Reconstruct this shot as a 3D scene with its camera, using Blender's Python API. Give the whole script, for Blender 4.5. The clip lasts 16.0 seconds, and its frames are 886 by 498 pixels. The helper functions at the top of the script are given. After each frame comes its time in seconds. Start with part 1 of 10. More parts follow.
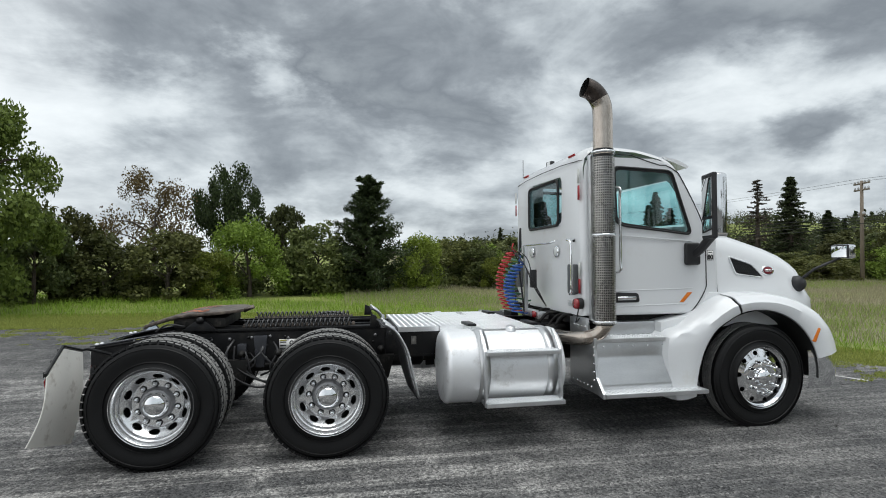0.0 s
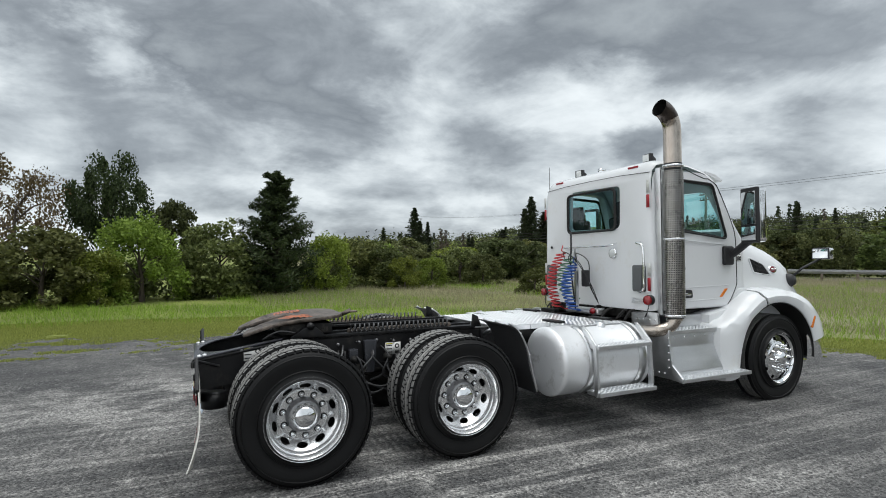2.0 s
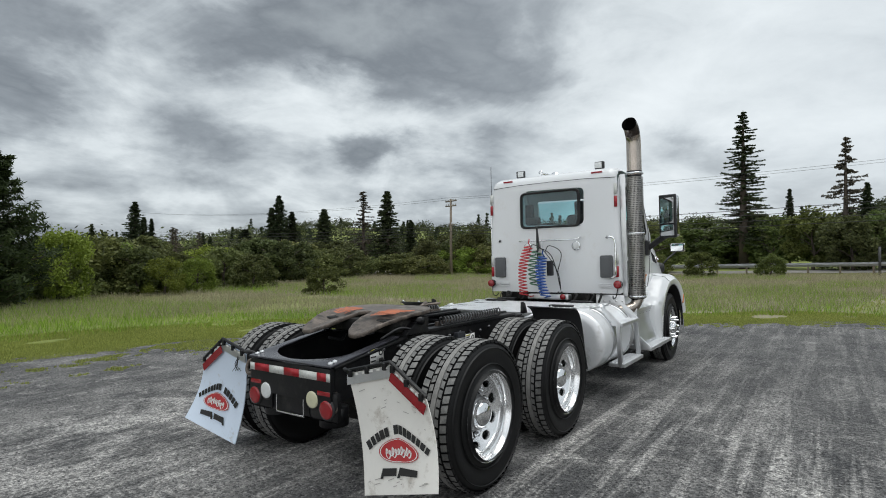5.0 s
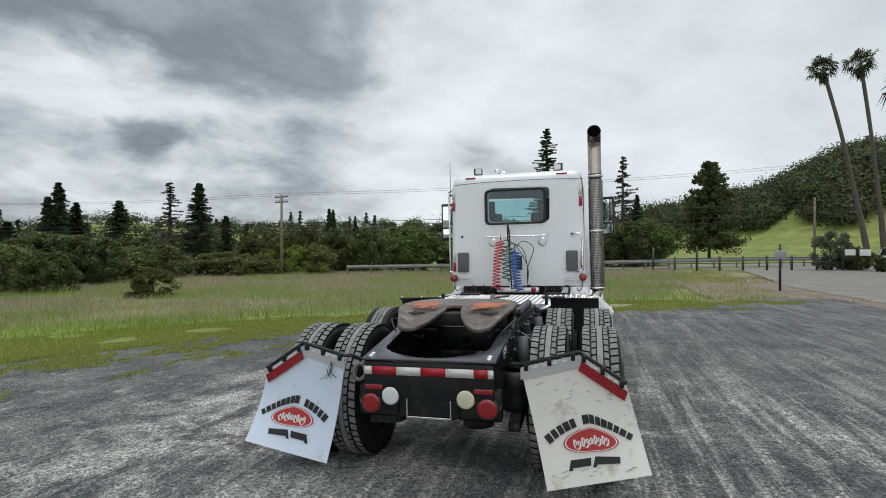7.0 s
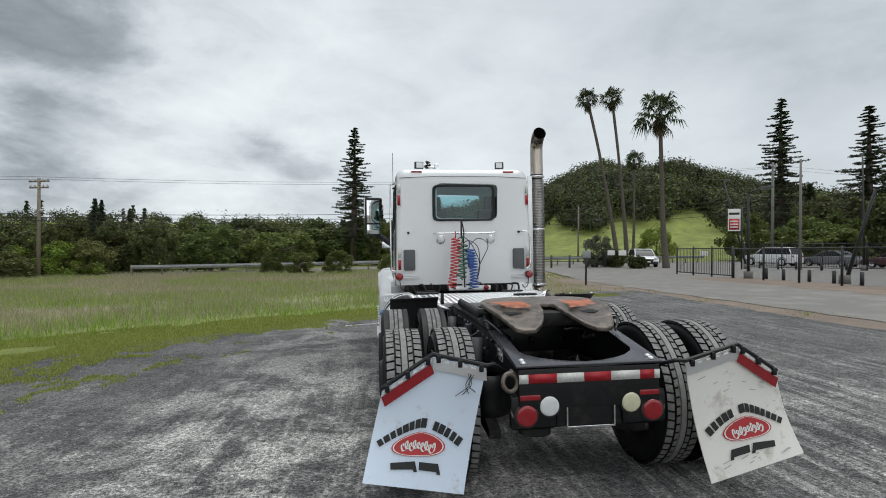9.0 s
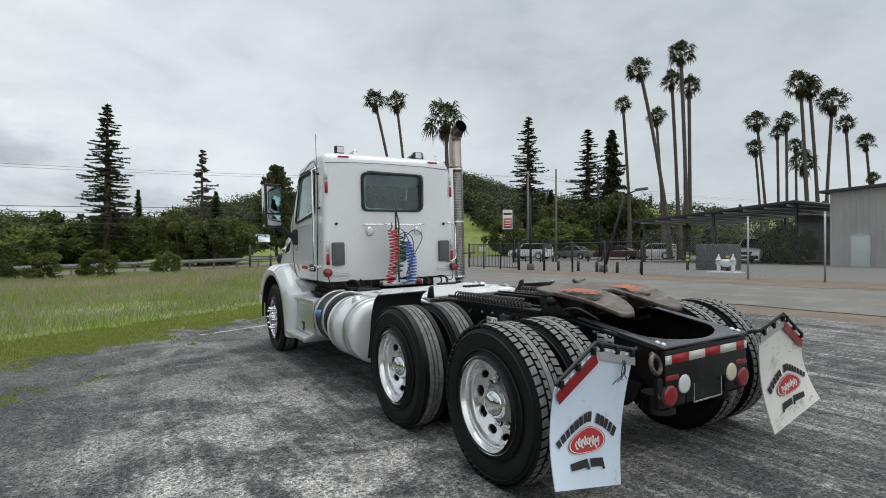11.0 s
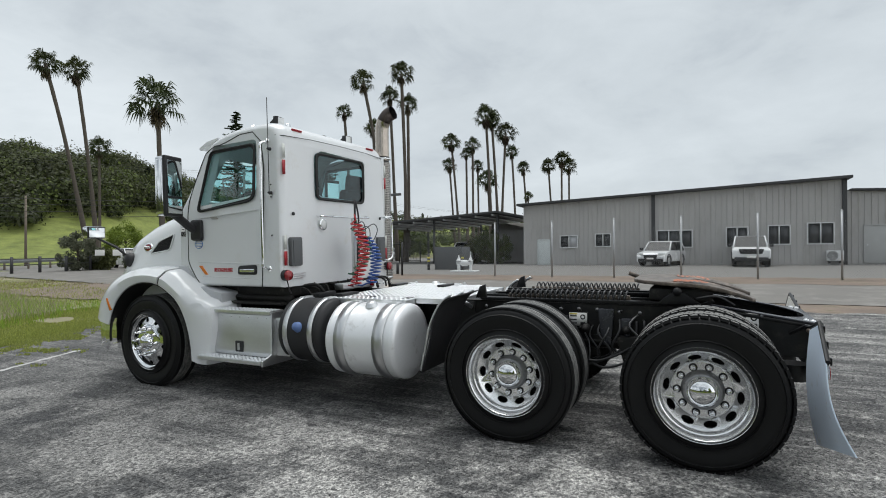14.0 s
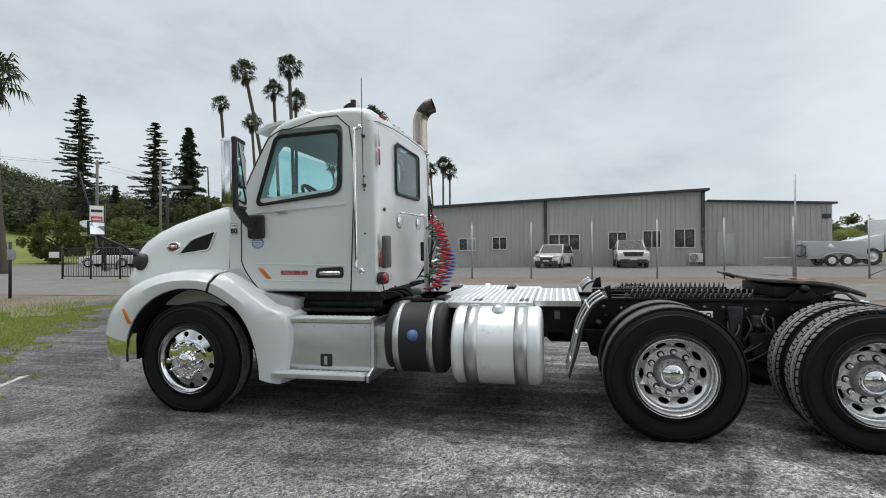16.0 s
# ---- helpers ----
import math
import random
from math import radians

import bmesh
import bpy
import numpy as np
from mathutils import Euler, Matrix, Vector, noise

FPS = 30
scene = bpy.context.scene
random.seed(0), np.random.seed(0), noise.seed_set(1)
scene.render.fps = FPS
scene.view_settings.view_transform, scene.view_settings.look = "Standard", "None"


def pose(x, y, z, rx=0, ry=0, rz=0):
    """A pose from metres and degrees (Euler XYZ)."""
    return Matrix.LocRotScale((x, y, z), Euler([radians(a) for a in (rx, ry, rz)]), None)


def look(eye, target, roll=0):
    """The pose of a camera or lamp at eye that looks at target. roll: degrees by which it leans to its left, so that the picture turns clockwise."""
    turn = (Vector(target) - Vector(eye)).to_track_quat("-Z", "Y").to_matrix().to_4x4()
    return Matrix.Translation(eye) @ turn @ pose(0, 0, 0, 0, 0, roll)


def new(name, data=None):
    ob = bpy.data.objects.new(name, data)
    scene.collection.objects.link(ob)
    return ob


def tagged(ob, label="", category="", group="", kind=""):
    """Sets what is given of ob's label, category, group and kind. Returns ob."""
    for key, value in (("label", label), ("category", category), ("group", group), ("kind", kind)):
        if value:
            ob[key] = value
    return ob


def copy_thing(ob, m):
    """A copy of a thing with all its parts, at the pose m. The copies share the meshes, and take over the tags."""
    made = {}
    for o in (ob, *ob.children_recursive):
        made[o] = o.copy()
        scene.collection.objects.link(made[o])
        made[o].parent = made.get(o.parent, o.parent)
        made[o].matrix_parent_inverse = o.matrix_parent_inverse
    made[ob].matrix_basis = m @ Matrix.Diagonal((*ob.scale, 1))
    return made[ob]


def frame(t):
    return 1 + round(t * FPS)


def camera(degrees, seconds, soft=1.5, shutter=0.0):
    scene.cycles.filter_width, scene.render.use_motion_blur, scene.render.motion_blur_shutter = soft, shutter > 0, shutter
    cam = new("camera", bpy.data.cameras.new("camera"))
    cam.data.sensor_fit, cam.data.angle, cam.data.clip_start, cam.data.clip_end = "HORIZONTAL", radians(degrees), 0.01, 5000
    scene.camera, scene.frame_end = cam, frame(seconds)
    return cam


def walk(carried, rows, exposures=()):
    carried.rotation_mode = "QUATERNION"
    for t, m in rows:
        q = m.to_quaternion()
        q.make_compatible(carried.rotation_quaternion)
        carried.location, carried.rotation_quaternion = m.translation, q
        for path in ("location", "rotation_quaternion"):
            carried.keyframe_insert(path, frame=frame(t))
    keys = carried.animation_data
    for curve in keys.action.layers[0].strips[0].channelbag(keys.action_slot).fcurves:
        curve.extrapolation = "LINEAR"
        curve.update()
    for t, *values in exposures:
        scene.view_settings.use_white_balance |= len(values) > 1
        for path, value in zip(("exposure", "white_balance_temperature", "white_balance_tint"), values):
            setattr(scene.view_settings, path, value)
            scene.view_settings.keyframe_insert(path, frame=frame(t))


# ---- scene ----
cam = camera(79.7, 16.0, soft=1.0)
# The truck stands on ground that leans a little; LEVEL carries its own frame into the upright world.
LEVEL = pose(0, 0, 0, -1.3, 0.5, 0)
PATH = [
    (0, (0.745, -5.658, 1.599), (1.132, -3.697, 1.651), -0.2),
    (0.5, (0.196, -5.574, 1.612), (0.7, -3.639, 1.664), -0.2),
    (1, (-0.357, -5.472, 1.628), (0.275, -3.575, 1.68), -0.3),
    (1.5, (-0.892, -5.298, 1.628), (-0.149, -3.442, 1.677), -0.4),
    (2, (-1.413, -5.13, 1.628), (-0.561, -3.321, 1.677), -0.4),
    (2.5, (-1.876, -4.862, 1.622), (-0.9, -3.117, 1.666), -0.5),
    (3, (-2.335, -4.604, 1.637), (-1.209, -2.952, 1.681), -0.5),
    (5.5, (-4.087, -2.579, 1.545), (-2.367, -1.56, 1.585), -1.1),
    (6, (-4.355, -2.074, 1.553), (-2.55, -1.214, 1.589), -1.1),
    (6.5, (-4.51, -1.555, 1.541), (-2.634, -0.86, 1.572), -1.1),
    (7, (-4.632, -1.012, 1.53), (-2.704, -0.482, 1.558), -1.1),
    (7.5, (-4.623, -0.455, 1.529), (-2.654, -0.105, 1.551), -1.0),
    (8, (-4.589, 0.12, 1.541), (-2.599, 0.309, 1.562), -0.9),
    (8.5, (-4.471, 0.673, 1.537), (-2.471, 0.648, 1.55), -0.9),
    (9, (-4.386, 1.234, 1.538), (-2.401, 0.985, 1.55), -0.9),
    (11.5, (-3.003, 3.542, 1.507), (-1.419, 2.322, 1.491), -1.5),
    (12, (-2.602, 3.887, 1.515), (-1.159, 2.502, 1.499), -1.5),
    (12.5, (-2.154, 4.18, 1.497), (-0.872, 2.646, 1.477), -1.5),
    (13, (-1.702, 4.482, 1.5), (-0.56, 2.841, 1.479), -1.4),
    (13.5, (-1.221, 4.718, 1.481), (-0.232, 2.981, 1.458), -1.3),
    (14, (-0.69, 4.909, 1.496), (0.197, 3.116, 1.471), -1.2),
    (14.5, (-0.158, 5.06, 1.495), (0.616, 3.216, 1.469), -1.1),
    (15, (0.366, 5.185, 1.504), (1.054, 3.307, 1.481), -1.1),
    (15.5, (0.925, 5.298, 1.496), (1.483, 3.378, 1.473), -1.0),
    (16, (1.489, 5.362, 1.506), (1.913, 3.407, 1.483), -0.9),
]
walk(cam, [(t, LEVEL @ look(eye, target, roll)) for t, eye, target, roll in PATH], exposures=[(0, 0.06), (2, 0.10), (3, 0.06), (5.5, -0.04), (9, -0.04), (11.5, -0.05), (13, 0.03), (16, 0.09)])

# ---- sky and light: heavy broken overcast ----
world = bpy.data.worlds.new("overcast_sky")
scene.world = world
world.use_nodes = True
wn, wl = world.node_tree.nodes, world.node_tree.links
wn.clear()


def wnode(kind, **sets):
    n = wn.new(kind)
    for k, v in sets.items():
        if k in n.inputs:
            n.inputs[k].default_value = v
    return n


def wmath(op, a, b=None):
    n = wn.new("ShaderNodeMath")
    n.operation = op
    for i, v in enumerate((a, b)):
        if v is None:
            continue
        if isinstance(v, (int, float)):
            n.inputs[i].default_value = v
        else:
            wl.new(v, n.inputs[i])
    return n.outputs[0]


def wramp(fac, stops):
    n = wn.new("ShaderNodeValToRGB")
    el = n.color_ramp.elements
    while len(el) < len(stops):
        el.new(0.5)
    for e, (p, c) in zip(el, stops):
        e.position, e.color = p, (c[0] * 0.965, c[1], c[2] * 1.005, 1)
    wl.new(fac, n.inputs[0])
    return n.outputs[0]


def wmix(fac, a, b):
    n = wn.new("ShaderNodeMix")
    n.data_type = "RGBA"
    for sock, v in ((n.inputs[0], fac), (n.inputs[6], a), (n.inputs[7], b)):
        if isinstance(v, (int, float)):
            sock.default_value = v
        elif isinstance(v, tuple):
            sock.default_value = (*v, 1)
        else:
            wl.new(v, sock)
    return n.outputs[2]


tc = wn.new("ShaderNodeTexCoord")
sep = wn.new("ShaderNodeSeparateXYZ")
wl.new(tc.outputs["Generated"], sep.inputs[0])
# A cloud deck seen in perspective: the view direction carried to a flat layer overhead.
lift = wmath("ADD", wmath("MAXIMUM", sep.outputs[2], 0.0), 0.30)
deck = wn.new("ShaderNodeCombineXYZ")
wl.new(wmath("DIVIDE", sep.outputs[0], lift), deck.inputs[0])
wl.new(wmath("DIVIDE", sep.outputs[1], lift), deck.inputs[1])
deck.inputs[2].default_value = 3.7


def wnoise(scale, detail, rough, distort=0.0):
    n = wnode("ShaderNodeTexNoise", Scale=scale, Detail=detail, Roughness=rough, Distortion=distort)
    wl.new(deck.outputs[0], n.inputs["Vector"])
    return n.outputs[0]


big, small = wnoise(0.80, 2.0, 0.5, 0.0), wnoise(2.2, 8.0, 0.56, 0.12)
# The deck is thick and dark towards +y, thin and pale towards -y.
# billows of even size all round the sky
tall = wn.new("ShaderNodeVectorMath")
tall.operation = "MULTIPLY"
wl.new(tc.outputs["Generated"], tall.inputs[0])
tall.inputs[1].default_value = (1.0, 1.0, 2.1)
puff = wnode("ShaderNodeTexNoise", Scale=4.6, Detail=9.0, Roughness=0.60, Distortion=0.55)
wl.new(tall.outputs[0], puff.inputs["Vector"])
side = wmath("MULTIPLY_ADD", sep.outputs[1], 0.5)
side.node.inputs[2].default_value = 0.5
cover = wmath("ADD", wmath("MULTIPLY", big, 0.50), wmath("MULTIPLY", small, 0.46))
cover = wmath("ADD", cover, wmath("MULTIPLY", wmath("SUBTRACT", puff.outputs[0], 0.5), 0.34))
# Cloud masses and gaps of this sky, in the deck's own plane, with ragged edges.
ragged = wn.new("ShaderNodeTexNoise")
ragged.inputs["Scale"].default_value, ragged.inputs["Detail"].default_value, ragged.inputs["Roughness"].default_value = 2.4, 8.0, 0.6
wl.new(deck.outputs[0], ragged.inputs["Vector"])
bent = wn.new("ShaderNodeVectorMath")
bent.operation = "MULTIPLY_ADD"
wl.new(ragged.outputs["Color"], bent.inputs[0])
bent.inputs[1].default_value = (0.75, 0.75, 0.0)
wl.new(deck.outputs[0], bent.inputs[2])
for cx, cy, reach, weight in ((-0.42, 1.33, 0.22, 0.09), (0.25, 1.42, 0.34, 0.17), (0.45, 1.90, 0.25, 0.13), (0.85, 1.12, 0.28, 0.14), (1.15, 0.90, 0.25, 0.10), (1.90, 1.05, 0.26, 0.11), (1.50, 1.40, 0.16, 0.11), (2.10, 0.36, 0.16, 0.10), (-0.75, 1.75, 0.34, -0.16), (-0.16, 1.62, 0.14, -0.12), (1.12, 1.38, 0.18, -0.04), (1.10, 1.85, 0.35, 0.07), (0.95, 2.60, 0.5, 0.03), (1.55, 0.25, 0.5, -0.10), (0.15, 2.90, 0.5, -0.03)):
    far = wn.new("ShaderNodeVectorMath")
    far.operation = "DISTANCE"
    wl.new(bent.outputs[0], far.inputs[0])
    far.inputs[1].default_value = (cx + 0.375, cy + 0.375, 3.7)
    mass = wn.new("ShaderNodeMapRange")
    mass.interpolation_type = "SMOOTHSTEP"
    mass.inputs[1].default_value, mass.inputs[2].default_value = reach * 0.35, reach * 1.5
    mass.inputs[3].default_value, mass.inputs[4].default_value = weight, 0.0
    wl.new(far.outputs["Value"], mass.inputs[0])
    cover = wmath("ADD", cover, mass.outputs[0])
cloud_dark = wramp(cover, [(0.30, (0.84, 0.865, 0.885)), (0.42, (0.66, 0.69, 0.715)), (0.50, (0.45, 0.48, 0.51)), (0.57, (0.285, 0.308, 0.337)), (0.64, (0.205, 0.224, 0.25)), (0.76, (0.33, 0.355, 0.38)), (0.84, (0.24, 0.26, 0.285))])
cloud_pale = wramp(cover, [(0.35, (0.60, 0.63, 0.66)), (0.52, (0.52, 0.55, 0.58)), (0.66, (0.40, 0.43, 0.47))])
cloud_bright = wramp(cover, [(0.33, (0.80, 0.825, 0.85)), (0.50, (0.68, 0.71, 0.74)), (0.60, (0.55, 0.58, 0.61)), (0.70, (0.40, 0.43, 0.47))])
# thinnest over +x
ahead = wmath("MULTIPLY_ADD", sep.outputs[0], 0.5)
ahead.node.inputs[2].default_value = 0.5
cloud_pale = wmix(wramp(ahead, [(0.88, (0, 0, 0)), (1.0, (1, 1, 1))]), cloud_pale, cloud_bright)
clouds = wmix(wramp(side, [(0.42, (0, 0, 0)), (0.80, (1, 1, 1))]), cloud_pale, cloud_dark)
# the deck thins again behind, over -x
clouds = wmix(wramp(ahead, [(0.05, (1, 1, 1)), (0.34, (0, 0, 0))]), clouds, (0.93, 0.96, 0.98))
sky = wn.new("ShaderNodeTexSky")
sky.sky_type, sky.sun_disc = "NISHITA", False
sky.sun_elevation, sky.sun_rotation = radians(52), radians(150)
air = wn.new("ShaderNodeBackground")
wl.new(sky.outputs[0], air.inputs[0])
air.inputs[1].default_value = 0.05
veil = wn.new("ShaderNodeBackground")
wl.new(clouds, veil.inputs[0])
veil.inputs[1].default_value = 1.2
both = wn.new("ShaderNodeMixShader")
both.inputs[0].default_value = 0.93
wl.new(air.outputs[0], both.inputs[1])
wl.new(veil.outputs[0], both.inputs[2])
wout = wn.new("ShaderNodeOutputWorld")
wl.new(both.outputs[0], wout.inputs[0])

sun = new("sun", bpy.data.lights.new("sun", "SUN"))
sun.data.energy, sun.data.angle, sun.data.color = 1.9, radians(50), (0.97, 0.975, 0.95)
# Brightest part of the cloud lies over -y, high up.
sun.matrix_world = look((6, -9, 50), (0, 0, 0))
scene.view_settings.exposure = 0.0

# ---- materials ----


def shader(name):
    m = bpy.data.materials.new(name)
    m.use_nodes = True
    return m, m.node_tree.nodes, m.node_tree.links, m.node_tree.nodes["Principled BSDF"]


def lerp3(c, k):
    return tuple(max(0.0, min(1.0, v * k)) for v in c)


def surface(name, base, rough=0.5, metal=0.0, var=0.15, scale=3.0, fine=40.0, bump=0.05, coat=0.0, dirt=None, dirt_amount=0.0, per_object=0.0, stretch=(1, 1, 1), spec=0.5, glow=None, island=0.0):
    """Two scales of variation in colour and gloss, fine relief, and dirt with a shape of its own."""
    m, n, l, p = shader(name)
    co = n.new("ShaderNodeTexCoord")
    mp = n.new("ShaderNodeMapping")
    mp.inputs["Scale"].default_value = stretch
    l.new(co.outputs["Object"], mp.inputs[0])

    def nz(s, d=4.0, r=0.55):
        t = n.new("ShaderNodeTexNoise")
        t.inputs["Scale"].default_value, t.inputs["Detail"].default_value, t.inputs["Roughness"].default_value = s, d, r
        l.new(mp.outputs[0], t.inputs["Vector"])
        return t.outputs[0]

    large, tiny = nz(scale), nz(fine, 3.0)
    add = n.new("ShaderNodeMath")
    add.operation = "MULTIPLY_ADD"
    l.new(tiny, add.inputs[0])
    add.inputs[1].default_value = 0.45
    l.new(large, add.inputs[2])
    ramp = n.new("ShaderNodeValToRGB")
    ramp.color_ramp.elements[0].position, ramp.color_ramp.elements[1].position = 0.42, 1.02
    ramp.color_ramp.elements[0].color = (*lerp3(base, 1 - var), 1)
    ramp.color_ramp.elements[1].color = (*lerp3(base, 1 + var), 1)
    l.new(add.outputs[0], ramp.inputs[0])
    colour = ramp.outputs[0]
    if dirt is not None:
        spot = nz(scale * 2.3, 6.0, 0.7)
        dr = n.new("ShaderNodeValToRGB")
        dr.color_ramp.elements[0].position = 0.62 - 0.25 * dirt_amount
        dr.color_ramp.elements[1].position = 0.80 - 0.12 * dirt_amount
        l.new(spot, dr.inputs[0])
        mx = n.new("ShaderNodeMix")
        mx.data_type = "RGBA"
        l.new(dr.outputs[0], mx.inputs[0])
        l.new(colour, mx.inputs[6])
        mx.inputs[7].default_value = (*dirt, 1)
        colour = mx.outputs[2]
    if per_object or island:
        src = n.new("ShaderNodeObjectInfo").outputs["Random"] if per_object else n.new("ShaderNodeNewGeometry").outputs["Random Per Island"]
        amount = per_object or island
        mr = n.new("ShaderNodeMapRange")
        mr.inputs[3].default_value, mr.inputs[4].default_value = 1 - amount, 1 + amount
        l.new(src, mr.inputs[0])
        hs = n.new("ShaderNodeHueSaturation")
        l.new(mr.outputs[0], hs.inputs["Value"])
        l.new(colour, hs.inputs["Color"])
        colour = hs.outputs[0]
    l.new(colour, p.inputs["Base Color"])
    rr = n.new("ShaderNodeMapRange")
    rr.inputs[1].default_value, rr.inputs[2].default_value = 0.3, 1.1
    rr.inputs[3].default_value, rr.inputs[4].default_value = max(0.02, rough * 0.8), min(1.0, rough * 1.25)
    l.new(add.outputs[0], rr.inputs[0])
    l.new(rr.outputs[0], p.inputs["Roughness"])
    p.inputs["Metallic"].default_value = metal
    p.inputs["Specular IOR Level"].default_value = spec
    p.inputs["Coat Weight"].default_value = coat
    p.inputs["Coat Roughness"].default_value = 0.06
    if bump:
        b = n.new("ShaderNodeBump")
        b.inputs["Strength"].default_value, b.inputs["Distance"].default_value = bump, 0.02
        l.new(add.outputs[0], b.inputs["Height"])
        l.new(b.outputs[0], p.inputs["Normal"])
    if glow:
        p.inputs["Emission Color"].default_value = (*base, 1)
        p.inputs["Emission Strength"].default_value = glow
    return m


def glass(name, tint, rough=0.0, clear=0.85):
    """Thin pane: mostly see-through, with the gloss of glass."""
    m, n, l, p = shader(name)
    n.remove(p)
    t = n.new("ShaderNodeBsdfTransparent")
    t.inputs[0].default_value = (*tint, 1)
    g = n.new("ShaderNodeBsdfGlossy")
    g.inputs["Roughness"].default_value = 0.02 + rough
    lw = n.new("ShaderNodeLayerWeight")
    lw.inputs[0].default_value = 0.5
    pw = n.new("ShaderNodeMath")
    pw.operation = "POWER"
    l.new(lw.outputs["Facing"], pw.inputs[0])
    pw.inputs[1].default_value = 5.0
    f = n.new("ShaderNodeMath")
    f.operation = "MULTIPLY_ADD"
    l.new(pw.outputs[0], f.inputs[0])
    f.inputs[1].default_value, f.inputs[2].default_value = 0.94, 0.05
    mx = n.new("ShaderNodeMixShader")
    l.new(f.outputs[0], mx.inputs[0])
    l.new(t.outputs[0], mx.inputs[1])
    l.new(g.outputs[0], mx.inputs[2])
    l.new(mx.outputs[0], n["Material Output"].inputs[0])
    return m


M = {}
M["white"] = surface("white_truck_paint", (0.775, 0.79, 0.805), 0.22, 0, 0.03, 1.2, 90, 0.01, coat=0.5, dirt=(0.70, 0.69, 0.66), dirt_amount=0.10)
M["chrome"] = surface("chrome", (0.86, 0.87, 0.88), 0.06, 1, 0.03, 4, 60, 0.0)
M["alu"] = surface("brushed_aluminium", (0.70, 0.71, 0.72), 0.36, 1.0, 0.12, 2.5, 55, 0.03, stretch=(1, 1, 3))
M["polished"] = surface("polished_aluminium_wheel", (0.93, 0.935, 0.94), 0.20, 0.88, 0.04, 3, 30, 0.01)
M["hub_grey"] = surface("dull_cast_hub", (0.34, 0.34, 0.35), 0.38, 0.85, 0.2, 8, 50, 0.03, dirt=(0.10, 0.095, 0.09), dirt_amount=0.4)
M["tank"] = surface("dull_aluminium_tank", (0.88, 0.89, 0.905), 0.36, 0.40, 0.05, 2.0, 50, 0.02, dirt=(0.5, 0.49, 0.47), dirt_amount=0.2)
M["tread_plate"] = surface("bright_tread_plate", (0.78, 0.79, 0.80), 0.34, 1, 0.12, 6, 70, 0.12)
M["steel"] = surface("stainless_heat_stained", (0.46, 0.41, 0.36), 0.22, 1, 0.25, 2.2, 25, 0.02, dirt=(0.28, 0.20, 0.14), dirt_amount=0.35, stretch=(1, 1, 0.4))
M["soot"] = surface("sooty_heat_blued_steel", (0.115, 0.095, 0.085), 0.30, 0.9, 0.45, 2.5, 30, 0.02, dirt=(0.018, 0.016, 0.015), dirt_amount=0.9, stretch=(1, 1, 0.5))
M["rubber"] = surface("tyre_rubber", (0.006, 0.006, 0.0065), 0.5, 0, 0.25, 5, 60, 0.08, spec=0.3)
M["tread"] = surface("dusty_tread_rubber", (0.15, 0.15, 0.147), 0.85, 0, 0.35, 9, 60, 0.12, dirt=(0.30, 0.29, 0.275), dirt_amount=0.6)
M["strap"] = surface("bright_tank_strap", (0.62, 0.63, 0.64), 0.34, 1, 0.05, 3, 40, 0.0)
M["rib"] = surface("pale_dusty_tread_rib", (0.24, 0.235, 0.225), 0.9, 0, 0.3, 9, 60, 0.10, dirt=(0.14, 0.138, 0.135), dirt_amount=0.4)
M["shield"] = surface("dull_stainless_shield", (0.36, 0.35, 0.335), 0.27, 1, 0.25, 3.0, 30, 0.02, dirt=(0.26, 0.24, 0.21), dirt_amount=0.4)
M["frame"] = surface("black_chassis_paint", (0.008, 0.008, 0.009), 0.36, 0, 0.35, 4, 40, 0.08, dirt=(0.035, 0.033, 0.030), dirt_amount=0.35, spec=0.35)
# black paint; the sky's greyish sheen on it is put into the base colour
M["sheen_black"] = surface("black_paint_with_sheen", (0.055, 0.055, 0.066), 0.24, 0.25, 0.2, 3, 40, 0.03, dirt=(0.03, 0.029, 0.028), dirt_amount=0.3)
M["hanger"] = surface("dark_glossy_casting", (0.045, 0.047, 0.055), 0.25, 0.2, 0.2, 6, 60, 0.05)
M["coil"] = surface("worn_black_coil", (0.09, 0.09, 0.092), 0.32, 0.6, 0.3, 20, 60, 0.0)
M["bolt"] = surface("dull_zinc_bolt", (0.20, 0.20, 0.205), 0.4, 0.8, 0.2, 20, 60, 0.0)
M["plastic"] = surface("black_plastic", (0.028, 0.028, 0.030), 0.48, 0, 0.15, 5, 120, 0.06, spec=0.35)
M["vent_grey"] = surface("dark_grey_plastic_vent", (0.10, 0.105, 0.11), 0.55, 0, 0.10, 5, 90, 0.05)
M["seal"] = surface("black_rubber_seal", (0.012, 0.012, 0.012), 0.6, 0, 0.1, 5, 60, 0.0)
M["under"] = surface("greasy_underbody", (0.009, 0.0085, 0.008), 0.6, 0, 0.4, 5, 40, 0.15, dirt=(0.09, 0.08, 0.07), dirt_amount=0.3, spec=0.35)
M["grease"] = surface("worn_greasy_steel", (0.19, 0.155, 0.13), 0.42, 0.35, 0.5, 5, 38, 0.14, dirt=(0.028, 0.025, 0.023), dirt_amount=0.9)
M["orange_scrape"] = surface("orange_grease_marks", (0.42, 0.12, 0.05), 0.55, 0, 0.4, 12, 60, 0.10, dirt=(0.16, 0.10, 0.08), dirt_amount=0.5)
M["red"] = surface("red_lens", (0.27, 0.010, 0.015), 0.16, 0, 0.15, 20, 120, 0.08, coat=0.6)
M["clear_lens"] = surface("clear_lens", (0.70, 0.72, 0.72), 0.15, 0, 0.10, 20, 140, 0.08, coat=0.6)
